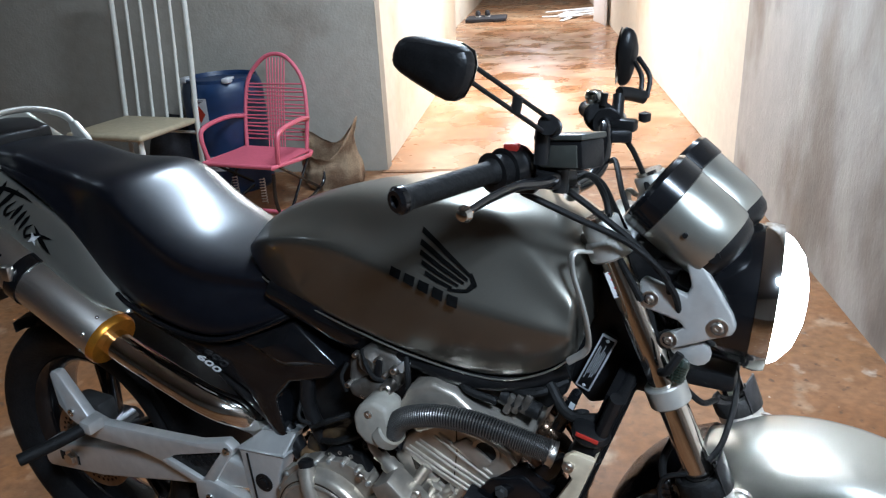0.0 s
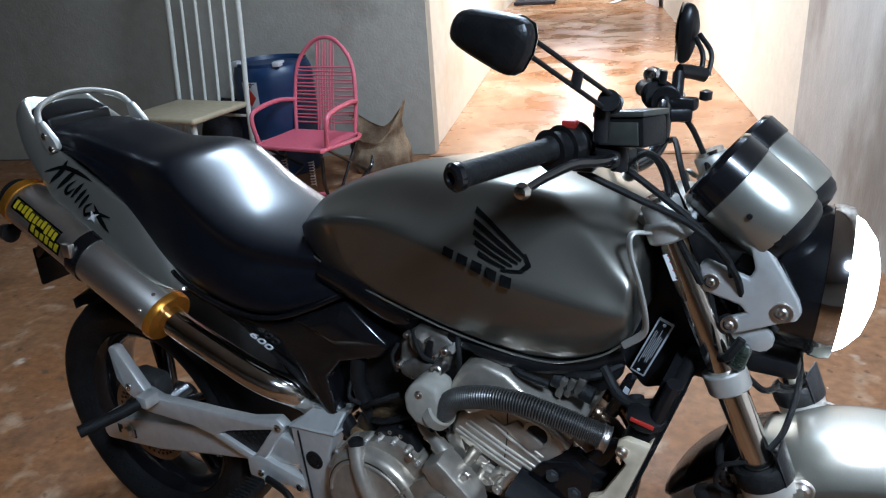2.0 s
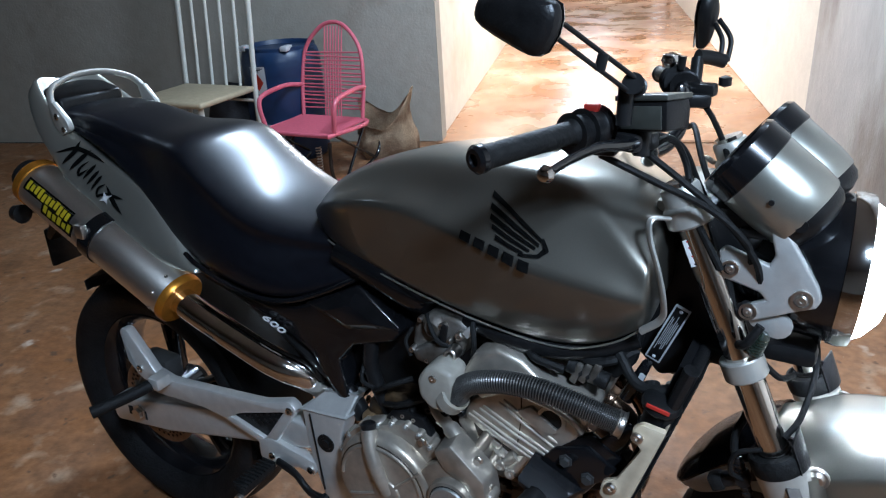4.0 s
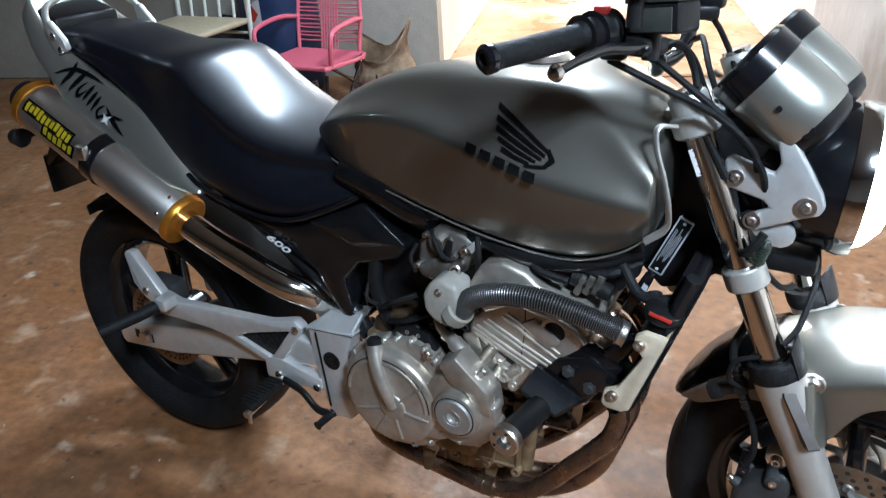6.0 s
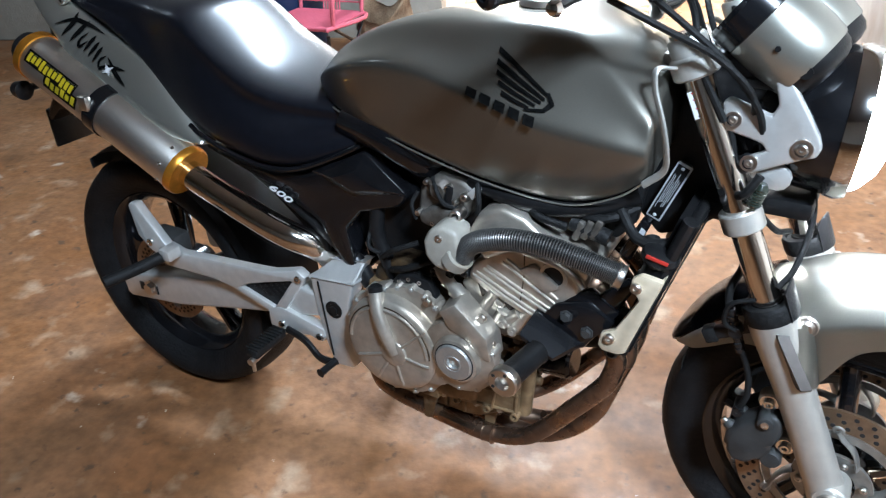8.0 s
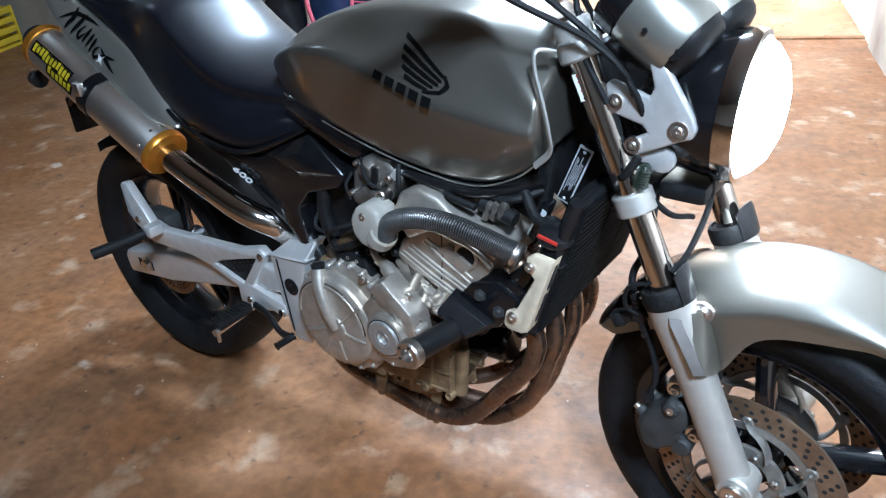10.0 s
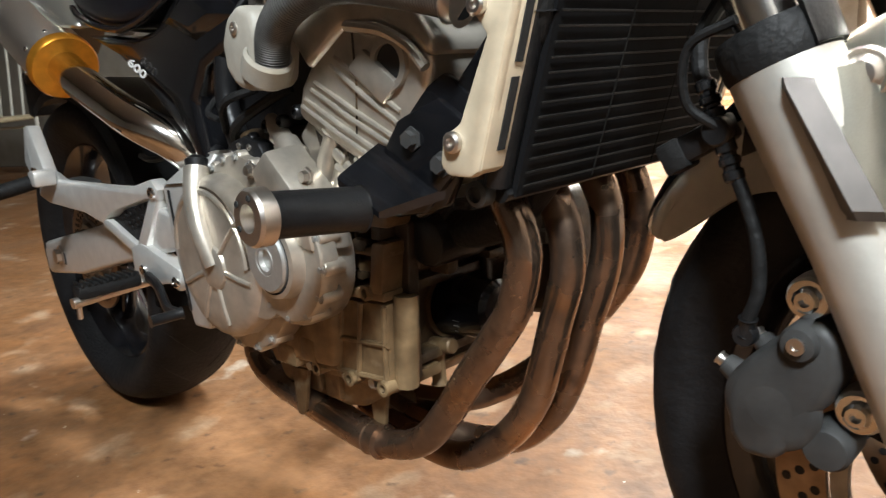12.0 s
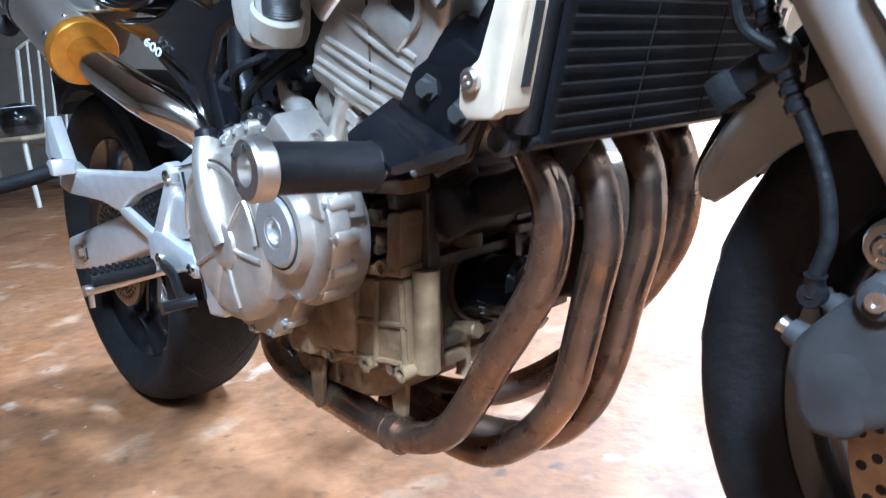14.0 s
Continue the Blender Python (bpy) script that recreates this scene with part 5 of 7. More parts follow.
# ---- headers
hd = new("exhaust_headers")
hd.parent = bike
tagged(hd, "four heat-stained steel header pipes")
PIPE_U = (0.105, 0.04, -0.03, -0.1)
PIPES = (
    [(1.003, 0.482), (1.012, 0.458), (1.012, 0.435), (1.0, 0.395), (0.972, 0.353), (0.938, 0.308), (0.904, 0.261), (0.86, 0.213), (0.805, 0.188), (0.747, 0.184), (0.69, 0.19)],
    [(0.998, 0.487), (1.01, 0.457), (1.013, 0.415), (0.998, 0.363), (0.984, 0.315), (0.967, 0.268), (0.932, 0.218), (0.877, 0.175), (0.83, 0.162), (0.76, 0.168), (0.69, 0.185)],
    [(1.002, 0.487), (1.012, 0.452), (1.008, 0.402), (0.987, 0.34), (0.966, 0.273), (0.937, 0.218), (0.90, 0.18), (0.85, 0.164), (0.80, 0.164), (0.75, 0.172), (0.69, 0.19)],
    [(1.0, 0.48), (1.008, 0.438), (0.996, 0.388), (0.966, 0.342), (0.936, 0.307), (0.905, 0.27), (0.87, 0.235), (0.835, 0.21), (0.80, 0.195), (0.75, 0.188), (0.69, 0.195)])
for u, side in zip(PIPE_U, PIPES):
    line = [V(0.925, u, 0.552), V(0.955, u, 0.54), V(0.982, u, 0.515)]
    for i, (x, z) in enumerate(side):
        gather = max(0, (i - 5) / 5) * (0.15 if u > 0.1 else 1)
        line.append(V(x, u + (0.05 - u) * 0.75 * gather, z))
    part("header_pipe", tube(line, 0.017, 24), HEADER, hd)
part("collector", lathe([(0.03, 0), (0.046, 0.02), (0.044, 0.09), (0.03, 0.12)], V(0.66, 0.04, 0.208), V(0.50, 0.02, 0.24), 24), HEADER, hd)
for u in PIPE_U:
    part("header_clamp", rod(V(0.938, u, 0.548), V(0.952, u, 0.54), 0.027, 20, 0.003), HEADER, hd)
part("pipe_clamp", rod(V(0.79, 0.104, 0.187), V(0.77, 0.103, 0.186), 0.0195, 24, 0.002), HEADER, hd)
part("lower_silencer_joint", tube([V(0.782, 0.103, 0.186), V(0.75, 0.102, 0.185), V(0.69, 0.1, 0.19), V(0.62, 0.1, 0.2), V(0.57, 0.1, 0.21), V(0.535, 0.1, 0.23), V(0.52, 0.095, 0.27)], lambda t: 0.0188 + 0.008 * t, 20), HEADER, hd)

# ---- radiator
RT = V(1.118, 0, 0.742) - V(1.044, 0, 0.508)
rad = new("radiator")
rad.parent = bike
tagged(rad, "black radiator with horizontal fins and cream side covers")


def on_rad(f, u, d=0.0):
    """f from foot to head, u across, d ahead of the core."""
    n = Vector((RT.z, 0, -RT.x)).normalized()
    return V(1.044, u, 0.508) + RT * f + n * d


core = bmesh.new()
vs = [core.verts.new(on_rad(f, u, d)) for f, u, d in ((0, -0.15, 0), (0, 0.15, 0), (1, 0.15, 0), (1, -0.15, 0), (0, -0.15, -0.03), (0, 0.15, -0.03), (1, 0.15, -0.03), (1, -0.15, -0.03))]
for q in ((0, 1, 2, 3), (7, 6, 5, 4), (0, 4, 5, 1), (1, 5, 6, 2), (2, 6, 7, 3), (3, 7, 4, 0)):
    core.faces.new([vs[i] for i in q])
part("core", core, FINS, rad, "dark finned core")
for k in range(21):
    f = 0.04 + 0.92 * k / 20
    part("slat", sweep([on_rad(f, -0.146, 0.002), on_rad(f, 0.146, 0.002)], 0.0009, 6, flat=0.8), SLAT, rad)
for u in (-0.05, 0.05):
    part("grille_wire", sweep([on_rad(0.02, u, 0.003), on_rad(0.98, u, 0.003)], 0.0006, 5), SLAT, rad)
for f in (0.0, 1.0):
    part("tank_rail", sweep([on_rad(f, -0.158, -0.01), on_rad(f, 0.158, -0.01)], 0.007, 12, flat=1.2), BLACK_SATIN, rad)
for s in (1, -1):
    part("side_tank", sweep([on_rad(0.03, s * 0.158, -0.014), on_rad(1.03, s * 0.158, -0.014)], 0.0105, 12, flat=1.3), BLACK_SATIN, rad)
    F = Matrix.Diagonal((1, s, 1, 1))
    sc = part("side_cover", moved(join(
        prism([(1.044, 0.65), (1.045, 0.665), (1.057, 0.674), (1.089, 0.670), (1.086, 0.658), (1.046, 0.534), (1.036, 0.529), (1.012, 0.529), (1.004, 0.537), (1.008, 0.56), (1.027, 0.57), (1.058, 0.632)], 0.18, 0.193, 0.004),
        prism([(1.084, 0.666), (1.0895, 0.67), (1.0465, 0.535), (1.041, 0.531)], 0.16, 0.191, 0.0015)), F), CREAM, rad, "aged cream radiator side cover")
    part("slot", moved(prism([(1.081, 0.657), (1.0864, 0.657), (1.0724, 0.612), (1.067, 0.612)], 0.17, 0.178, 0.0), F), DARK_HOLE, sc)
    part("slot", moved(prism([(1.063, 0.602), (1.0692, 0.602), (1.0522, 0.549), (1.046, 0.549)], 0.17, 0.178, 0.0), F), DARK_HOLE, sc)
    for x, z in ((1.053, 0.653), (1.022, 0.556)):
        part("screw", moved(bolt(V(x, 0.193, z), RIGHT, 0.0085, 0.006), F), STEEL, sc)
    part("mount_bolt", moved(lathe([(0, 0), (0.011, 0), (0.011, 0.012), (0.007, 0.014), (0.006, 0.01), (0, 0.01)], V(1.02, 0.158, 0.512), V(1.02, 1, 0.512), 18), F), CALIPER, rad)
part("filler_neck", join(rod(V(1.065, 0.152, 0.65), V(1.073, 0.155, 0.69), 0.02, 20, 0.004), lathe([(0, 0), (0.026, 0), (0.028, 0.005), (0.026, 0.013), (0.018, 0.017), (0, 0.017)], V(1.072, 0.155, 0.685), V(1.08, 0.16, 0.73), 20)), BLACK_SATIN, rad, "black filler neck and cap")
part("cap_label", box((0.032, 0.003, 0.006), (0, 0, 0), 0.001, m=Matrix.Translation(V(1.074, 0.183, 0.698)) @ pose(0, 0, 0, 0, 12, 0)), RED, rad)
part("neck_hose", tube([V(1.05, 0.13, 0.70), V(1.06, 0.15, 0.685), V(1.075, 0.155, 0.655), V(1.06, 0.15, 0.62)], 0.013, 12), BLACK_MATT, rad)
part("neck_hose", tube([V(1.0, 0.12, 0.73), V(1.035, 0.14, 0.70), V(1.08, 0.14, 0.705), V(1.1, 0.12, 0.72)], 0.008, 10), BLACK_MATT, rad)
part("bottle", prism([(1.003, 0.659), (1.032, 0.723), (1.046, 0.72), (1.022, 0.65)], 0.10, 0.125, 0.005), BLACK_GLOSS, rad)
part("bottle_sticker", prism([(1.026, 0.69), (1.034, 0.712), (1.041, 0.708), (1.033, 0.682)], 0.1255, 0.1262, 0.0), LABEL_GREY, rad)

# head of the frame, with its riveted plate
hs = part("frame_head", prism([(0.98, 0.80), (1.03, 0.84), (1.06, 0.90), (1.09, 0.90), (1.13, 0.80), (1.135, 0.72), (1.09, 0.68), (1.04, 0.66), (1.0, 0.70)], -0.042, 0.042, 0.008, 3), BLACK_SATIN, bike, "black frame head")
P0, P1 = V(1.0335, 0.062, 0.70), V(1.0705, 0.062, 0.791)
pd = (P1 - P0).normalized()
pn = Vector((pd.z, 0, -pd.x))
PM = Matrix((( pn.x, pd.x, 0, 0), (0, 0, -1, 0), (pn.z, pd.z, 0, 0), (0, 0, 0, 1)))
PM = Matrix.Translation((P0 + P1) / 2) @ PM
tag = part("data_plate", box((0.0235, 0.101, 0.003), (0, 0, 0), 0.003, m=PM), LABEL_GREY, hs, "riveted black data plate with silver border")
part("plate_field", box((0.0185, 0.094, 0.001), (0, 0, 0.0018), 0.001, m=PM), BLACK_INK, tag)
for k in range(6):
    part("plate_line", box((0.0008, 0.062 - 0.012 * (k % 3), 0.0006), (-0.006 + 0.0024 * k, 0.004 * (k % 2), 0.0025), 0, m=PM), LABEL_GREY, tag)
part("plate_mount", box((0.02, 0.09, 0.022), (0, 0, -0.0122), 0.003, m=PM), BLACK_SATIN, tag)
for y in (-0.043, 0.043):
    part("rivet", lathe([(0, 0), (0.003, 0), (0.002, 0.0015), (0, 0.002)], PM @ Vector((0, y, 0.002)), PM @ Vector((0, y, 0.1)), 10), LABEL_GREY, tag)
# black panel and bar added to stand for the shadow below the tank
part("shade_panel", prism([(0.88, 0.715), (0.93, 0.68), (0.985, 0.655), (1.012, 0.69), (1.03, 0.80), (0.9, 0.775)], 0.05, 0.076, 0.006), BLACK_MATT, bike, "black panel added to darken the gap under the tank")
part("shade_bar", tube([V(0.76, 0.125, 0.732), V(0.86, 0.135, 0.722), V(0.95, 0.125, 0.728), V(1.02, 0.10, 0.752)], 0.017, 14), BLACK_SATIN, bike, "black bar added to darken the gap under the tank")
for k in range(3):
    part("ignition_coil", moved(box((0.011, 0.03, 0.034), (0, 0, 0), 0.003), Matrix.Translation(V(0.945 + 0.0135 * k, 0.128, 0.692 + 0.004 * k)) @ pose(0, 0, 0, 0, 20, 0)), CARB, bike)
for pipe in (tube([V(0.9, 0.1, 0.73), V(0.95, 0.13, 0.715), V(0.99, 0.13, 0.72), V(1.02, 0.1, 0.73)], 0.007, 8), tube([V(0.86, 0.12, 0.725), V(0.88, 0.15, 0.71), V(0.93, 0.15, 0.70)], 0.006, 8), rod(V(0.93, 0.13, 0.70), V(0.99, 0.13, 0.685), 0.013)):
    part("fuel_pipe", pipe, BLACK_MATT, bike)

# ---- crash slider
sl = part("crash_bracket", join(
    prism([(0.90, 0.54), (0.925, 0.57), (0.975, 0.588), (1.02, 0.56), (1.0, 0.535), (0.95, 0.488), (0.91, 0.48)], 0.152, 0.164, 0.004),
    loft([[V(0.895, 0.15, 0.55), V(0.978, 0.15, 0.513), V(0.977, 0.15, 0.504), V(0.895, 0.15, 0.541)], [V(0.893, 0.158, 0.549), V(0.974, 0.158, 0.511), V(0.973, 0.158, 0.502), V(0.893, 0.158, 0.54)], [V(0.881, 0.198, 0.524), V(0.943, 0.2, 0.498), V(0.942, 0.2, 0.49), V(0.882, 0.198, 0.515)], [V(0.883, 0.203, 0.521), V(0.94, 0.205, 0.496), V(0.939, 0.205, 0.491), V(0.884, 0.203, 0.514)]]),
    prism([(0.90, 0.54), (0.925, 0.58), (0.978, 0.608), (1.025, 0.578), (0.972, 0.495), (0.935, 0.48)], 0.146, 0.158, 0.004),
    prism([(0.955, 0.575), (0.985, 0.595), (1.03, 0.64), (1.045, 0.63), (1.01, 0.56)], 0.145, 0.155, 0.004)), BLACK_GLOSS, bike, "black steel crash bar bracket")
part("slider", rod(V(0.911, 0.202, 0.496), V(0.901, 0.293, 0.505), 0.0198, 28, 0.002), BLACK_SATIN, sl, "carbon black crash slider")
part("slider_end", lathe([(0.0198, 0), (0.0242, 0.003), (0.0242, 0.016), (0.022, 0.019), (0.012, 0.019), (0.011, 0.007), (0, 0.007)], V(0.9015, 0.287, 0.5045), V(0.896, 0.4, 0.509), 36), STEEL, sl, "polished slider end")
for k in range(5):
    q = V(0.9, 0.3058, 0.5055) + Vector((0.017 * math.cos(k * 1.257), 0, 0.017 * math.sin(k * 1.257)))
    part("end_screw", lathe([(0, 0.0008), (0.0024, 0.0008), (0.003, 0)], q, q + RIGHT, 10), DARK_HOLE, sl)
for x, z in ((0.943, 0.553), (0.978, 0.533)):
    part("bolt", bolt(V(x, 0.163, z), RIGHT, 0.0075, 0.009, "hex"), CALIPER, sl)

# ---- front fork
fd = Vector((math.tan(RAKE), 0, -1)).normalized()


def fork_at(z, u=0.095):
    return V(1.360 - (z - 0.300) * math.tan(RAKE), u, z)


def seal_shield(z0, z1):
    """A curved shield that stands up in front of the seal."""
    ahead, up = Vector((math.cos(RAKE), 0, math.sin(RAKE))), Vector((-math.sin(RAKE), 0, math.cos(RAKE)))
    rows = []
    for r, h in ((0.0375, z0), (0.0385, (z0 + z1) / 2), (0.039, z1), (0.0355, z1), (0.035, (z0 + z1) / 2), (0.034, z0)):
        row = []
        for k in range(15):
            a = radians(-40 + 80 * k / 14)
            drop = 0.012 * (abs(k - 7) / 7) ** 3 if h == z1 else 0
            row.append(fork_at(h) + ahead * (r * math.cos(a) + 0.002) + Vector((0, -r * math.sin(a), 0)) - up * drop)
        rows.append(row)
    bm = loft([list(col) for col in zip(*rows)])
    bevel(bm, 0.001, 2, 50)
    return bm


for s in (1, -1):
    F = Matrix.Identity(4) if s == 1 else FORK_MIRROR
    leg = new("fork_leg")
    leg.parent = bike
    part("stanchion", moved(rod(fork_at(0.985), fork_at(0.57), 0.0205, 28), F), POLISHED, leg, "chromed fork tube")
    part("lower_leg", moved(lathe([(0, 0), (0.026, 0), (0.03, 0.012), (0.03, 0.03), (0.028, 0.06), (0.0285, 0.22), (0.0315, 0.27), (0.035, 0.328), (0.0355, 0.344), (0.0, 0.344)], fork_at(0.285), fork_at(0.7), 28), F), FORK_ALU, leg, "silver fork lower")
    part("seal", moved(lathe([(0.0, 0.0), (0.036, 0.0), (0.037, 0.004), (0.037, 0.022), (0.0345, 0.027), (0.03, 0.028), (0.028, 0.024), (0.0215, 0.026)], fork_at(0.599), fork_at(0.9), 28), F), BLACK_MATT, leg)
    part("seal_guard", moved(seal_shield(0.6, 0.65), F), BLACK_SATIN, leg, "black curved seal shield")
    part("lower_guard", moved(loft([[V(1.239, 0.132, 0.594), V(1.253, 0.121, 0.593), V(1.235, 0.1, 0.587), V(1.22, 0.105, 0.587)], [V(1.243, 0.137, 0.588), V(1.257, 0.126, 0.587), V(1.238, 0.1, 0.582), V(1.224, 0.105, 0.582)],
                                    [V(1.284, 0.139, 0.518), V(1.298, 0.128, 0.517), V(1.275, 0.1, 0.512), V(1.26, 0.105, 0.512)], [V(1.285, 0.132, 0.511), V(1.298, 0.122, 0.51), V(1.275, 0.1, 0.506), V(1.26, 0.105, 0.506)]]), F), GUARD, leg, "grey plastic guard")
    AXLE = V(1.36, 0.09, 0.318)
    part("axle_clamp", moved(join(lathe([(0, 0), (0.024, 0), (0.027, 0.003), (0.027, 0.05), (0, 0.05)], AXLE + V(0, 0.033, 0), AXLE - V(0, 1, 0), 28), prism(arc_outline([(1.36, 0.318, 0.02), (1.382, 0.284, 0.014)], 24), 0.075, 0.112, 0.004)), F), FORK_ALU, leg)
    part("axle_nut", moved(lathe([(0, 0), (0.0165, 0), (0.018, 0.002), (0.018, 0.008), (0.016, 0.01), (0.0095, 0.01), (0.009, 0.003), (0, 0.003)], AXLE + V(0, 0.0325, 0), AXLE + V(0, 1, 0), 24), F), STEEL, leg, "steel axle end")
    part("pinch_bolt", moved(bolt(V(1.384, 0.112, 0.288), RIGHT, 0.008, 0.007), F), STEEL, leg)
    part("lower_clamp", moved(lathe([(0.0205, 0), (0.0275, 0), (0.029, 0.002), (0.029, 0.028), (0.0275, 0.03), (0.0205, 0.03)], fork_at(0.728), fork_at(1.1), 32), F), FORK_ALU, leg)
    part("upper_clamp", moved(lathe([(0.02, 0), (0.028, 0), (0.031, 0.003), (0.031, 0.024), (0.028, 0.027), (0.0255, 0.03), (0.0255, 0.05), (0.0235, 0.053), (0.012, 0.054), (0.01, 0.05), (0.004, 0.05)], fork_at(0.931), fork_at(1.1), 28), F), FORK_ALU, leg)
    body = [(1.198, 0.37), (1.204, 0.39), (1.218, 0.405), (1.236, 0.42), (1.25, 0.433), (1.266, 0.437), (1.276, 0.425), (1.277, 0.4), (1.27, 0.378), (1.254, 0.36), (1.247, 0.338), (1.236, 0.324), (1.212, 0.323), (1.202, 0.338)]
    cal = part("caliper", moved(prism(body, 0.068, 0.11, 0.007, 3, 0.05), F), CALIPER, leg, "dark grey brake caliper")
    part("back_half", moved(prism([(1.204, 0.34), (1.21, 0.385), (1.24, 0.41), (1.262, 0.4), (1.262, 0.35), (1.24, 0.325), (1.214, 0.322)], 0.008, 0.04, 0.007, 3, 0.05), F), CALIPER, cal)
    part("bridge", moved(box((0.02, 0.075, 0.05), V(1.206, 0.05, 0.358), 0.005), F), CALIPER, cal)
    part("piston_bulge", moved(lathe([(0.034, -0.003), (0.031, 0.0003), (0.025, 0.002), (0.014, 0.0026), (0, 0.0028)], V(1.232, 0.1075, 0.368), V(1.232, 1, 0.368), 36), F), CALIPER, cal)
    for x, z, r, d in ((1.25, 0.42, 0.013, 0.006), (1.268, 0.345, 0.0165, -0.004)):
        part("slider_boss", moved(lathe([(r, -0.03), (r, 0.0), (r * 0.85, 0.004), (r * 0.5, 0.005), (0, 0.005)], V(x, 0.105 + d, z), V(x, 1, z), 22), F), CALIPER, cal)
    part("slide_pin", moved(lathe([(0, 0), (0.0055, 0), (0.006, 0.001), (0.006, 0.003), (0.003, 0.003), (0.0025, 0.001), (0, 0.001)], V(1.25, 0.1155, 0.42), V(1.25, 1, 0.42), 14), F), STEEL, cal)
    part("bleed_boss", moved(tube([V(1.222, 0.095, 0.375), V(1.205, 0.095, 0.382), V(1.194, 0.094, 0.387)], lambda t: 0.0125 - 0.0045 * t, 16), F), CALIPER, cal)
    part("bleed_nipple", moved(rod(V(1.196, 0.094, 0.386), V(1.188, 0.093, 0.39), 0.005, 14, 0.001), F), STEEL, cal)
    part("pin_boss", moved(tube([V(1.232, 0.078, 0.39), V(1.22, 0.073, 0.396), V(1.21, 0.068, 0.4)], lambda t: 0.0115 - 0.003 * t, 16), F), CALIPER, cal)
    part("pad_pin", moved(rod(V(1.211, 0.0685, 0.3995), V(1.203, 0.065, 0.403), 0.0062, 14, 0.001), F), STEEL, cal)
    part("fork_lug", moved(prism(arc_outline([(1.248, 0.446, 0.0165), (1.285, 0.44, 0.012)], 24), 0.07, 0.092, 0.003), F), FORK_ALU, leg)
    part("fork_lug", moved(prism(arc_outline([(1.284, 0.373, 0.0165), (1.31, 0.38, 0.012)], 24), 0.07, 0.092, 0.003), F), FORK_ALU, leg)
    for x, z in ((1.248, 0.446), (1.284, 0.373)):
        part("bolt", moved(join(rod(V(x, 0.09, z), V(x, 0.095, z), 0.0125, 20, 0.001), bolt(V(x, 0.094, z), RIGHT, 0.009, 0.007)), F), CHROME, cal)
    part("hose_union", moved(join(lathe([(0.0075, -0.006), (0.0085, -0.004), (0.0085, 0.004), (0.0075, 0.006), (0, 0.006)], V(1.207, 0.093, 0.412), V(1.207, 1, 0.412), 16), rod(V(1.209, 0.095, 0.425), V(1.207, 0.093, 0.412), 0.0062, 12, 0.001)), F), BLACK_SATIN, cal)
    if s == -1:
        part("brake_hose", moved(tube([V(1.19, 0.09, 0.53), V(1.204, 0.092, 0.507), V(1.213, 0.092, 0.475), V(1.213, 0.093, 0.445), V(1.208, 0.093, 0.42)], 0.0055, 10), F), BLACK_MATT, leg)
    if s == 1:
        part("fork_sticker", sweep([fork_at(0.914) + Vector((-0.01, -0.0184, 0)), fork_at(0.88) + Vector((-0.01, -0.0184, 0))], 0.0055, 8, flat=0.05, up=(1, 0, 0.4)), WHITE_INK, leg)
        for zz in (0.912, 0.904, 0.893, 0.883):
            part("sticker_bar", sweep([fork_at(zz) + Vector((-0.013, -0.0172, 0)), fork_at(zz) + Vector((-0.008, -0.0201, 0))], 0.0009, 6, flat=0.2, up=(0, 0, 1)), BLACK_INK if zz < 0.89 else RED, leg)
part("lower_yoke", moved(box((0.07, 0.17, 0.03), (1.14, 0, 0.742), 0.01), TURN_M), BLACK_SATIN, bike, "black lower fork yoke")
part("upper_yoke", moved(box((0.062, 0.16, 0.02), (1.062, 0, 0.945), 0.006), TURN_M), FORK_ALU, bike, "silver fork yoke")
part("steering_stem", moved(rod(Vector((1.045, 0, 0.93)), Vector((1.125, 0, 0.73)), 0.03, 20), TURN_M), BLACK_SATIN, bike)
joint = part("hose_joint", moved(box((0.06, 0.018, 0.02), (0, 0, 0), 0.004), Matrix.Translation(V(1.163, 0.084, 0.547)) @ pose(0, 0, 0, 0, -29, 0)), BLACK_SATIN, bike, "black brake hose joint")
part("joint_bolt", lathe([(0.0105, 0), (0.0105, 0.008), (0.009, 0.0095), (0.004, 0.0095), (0, 0.0095)], V(1.182, 0.09, 0.557), V(1.182, 1, 0.557), 18), BLACK_SATIN, joint)
part("end_clip", moved(box((0.02, 0.022, 0.024), (0, 0, 0), 0.003), Matrix.Translation(V(1.147, 0.084, 0.537)) @ pose(0, 0, 0, 0, -29, 0)), BLACK_MATT, joint)
ferrule = [(0.0055, 0), (0.0075, 0.002), (0.0075, 0.01), (0.006, 0.0115), (0.006, 0.0135), (0.0078, 0.015), (0.0078, 0.019), (0.006, 0.0205), (0.006, 0.023), (0.0075, 0.0245), (0.0075, 0.03), (0.0055, 0.032), (0, 0.032)]
part("fitting", lathe(ferrule, V(1.179, 0.088, 0.562), V(1.165, 0.088, 0.60), 16), HOSE_END, joint)
part("fitting", lathe(ferrule, V(1.184, 0.09, 0.552), V(1.195, 0.09, 0.52), 16), HOSE_END, joint)
part("hose", tube([V(1.172, 0.088, 0.581), V(1.164, 0.086, 0.6), V(1.163, 0.08, 0.625), V(1.172, 0.06, 0.66), V(1.165, 0.02, 0.74)], 0.0058, 10), BLACK_MATT, joint)
part("hose", tube([V(1.191, 0.09, 0.532), V(1.198, 0.091, 0.519), V(1.206, 0.092, 0.5), V(1.213, 0.093, 0.475), V(1.215, 0.094, 0.447), V(1.209, 0.095, 0.425)], 0.005, 12), BLACK_MATT, joint)
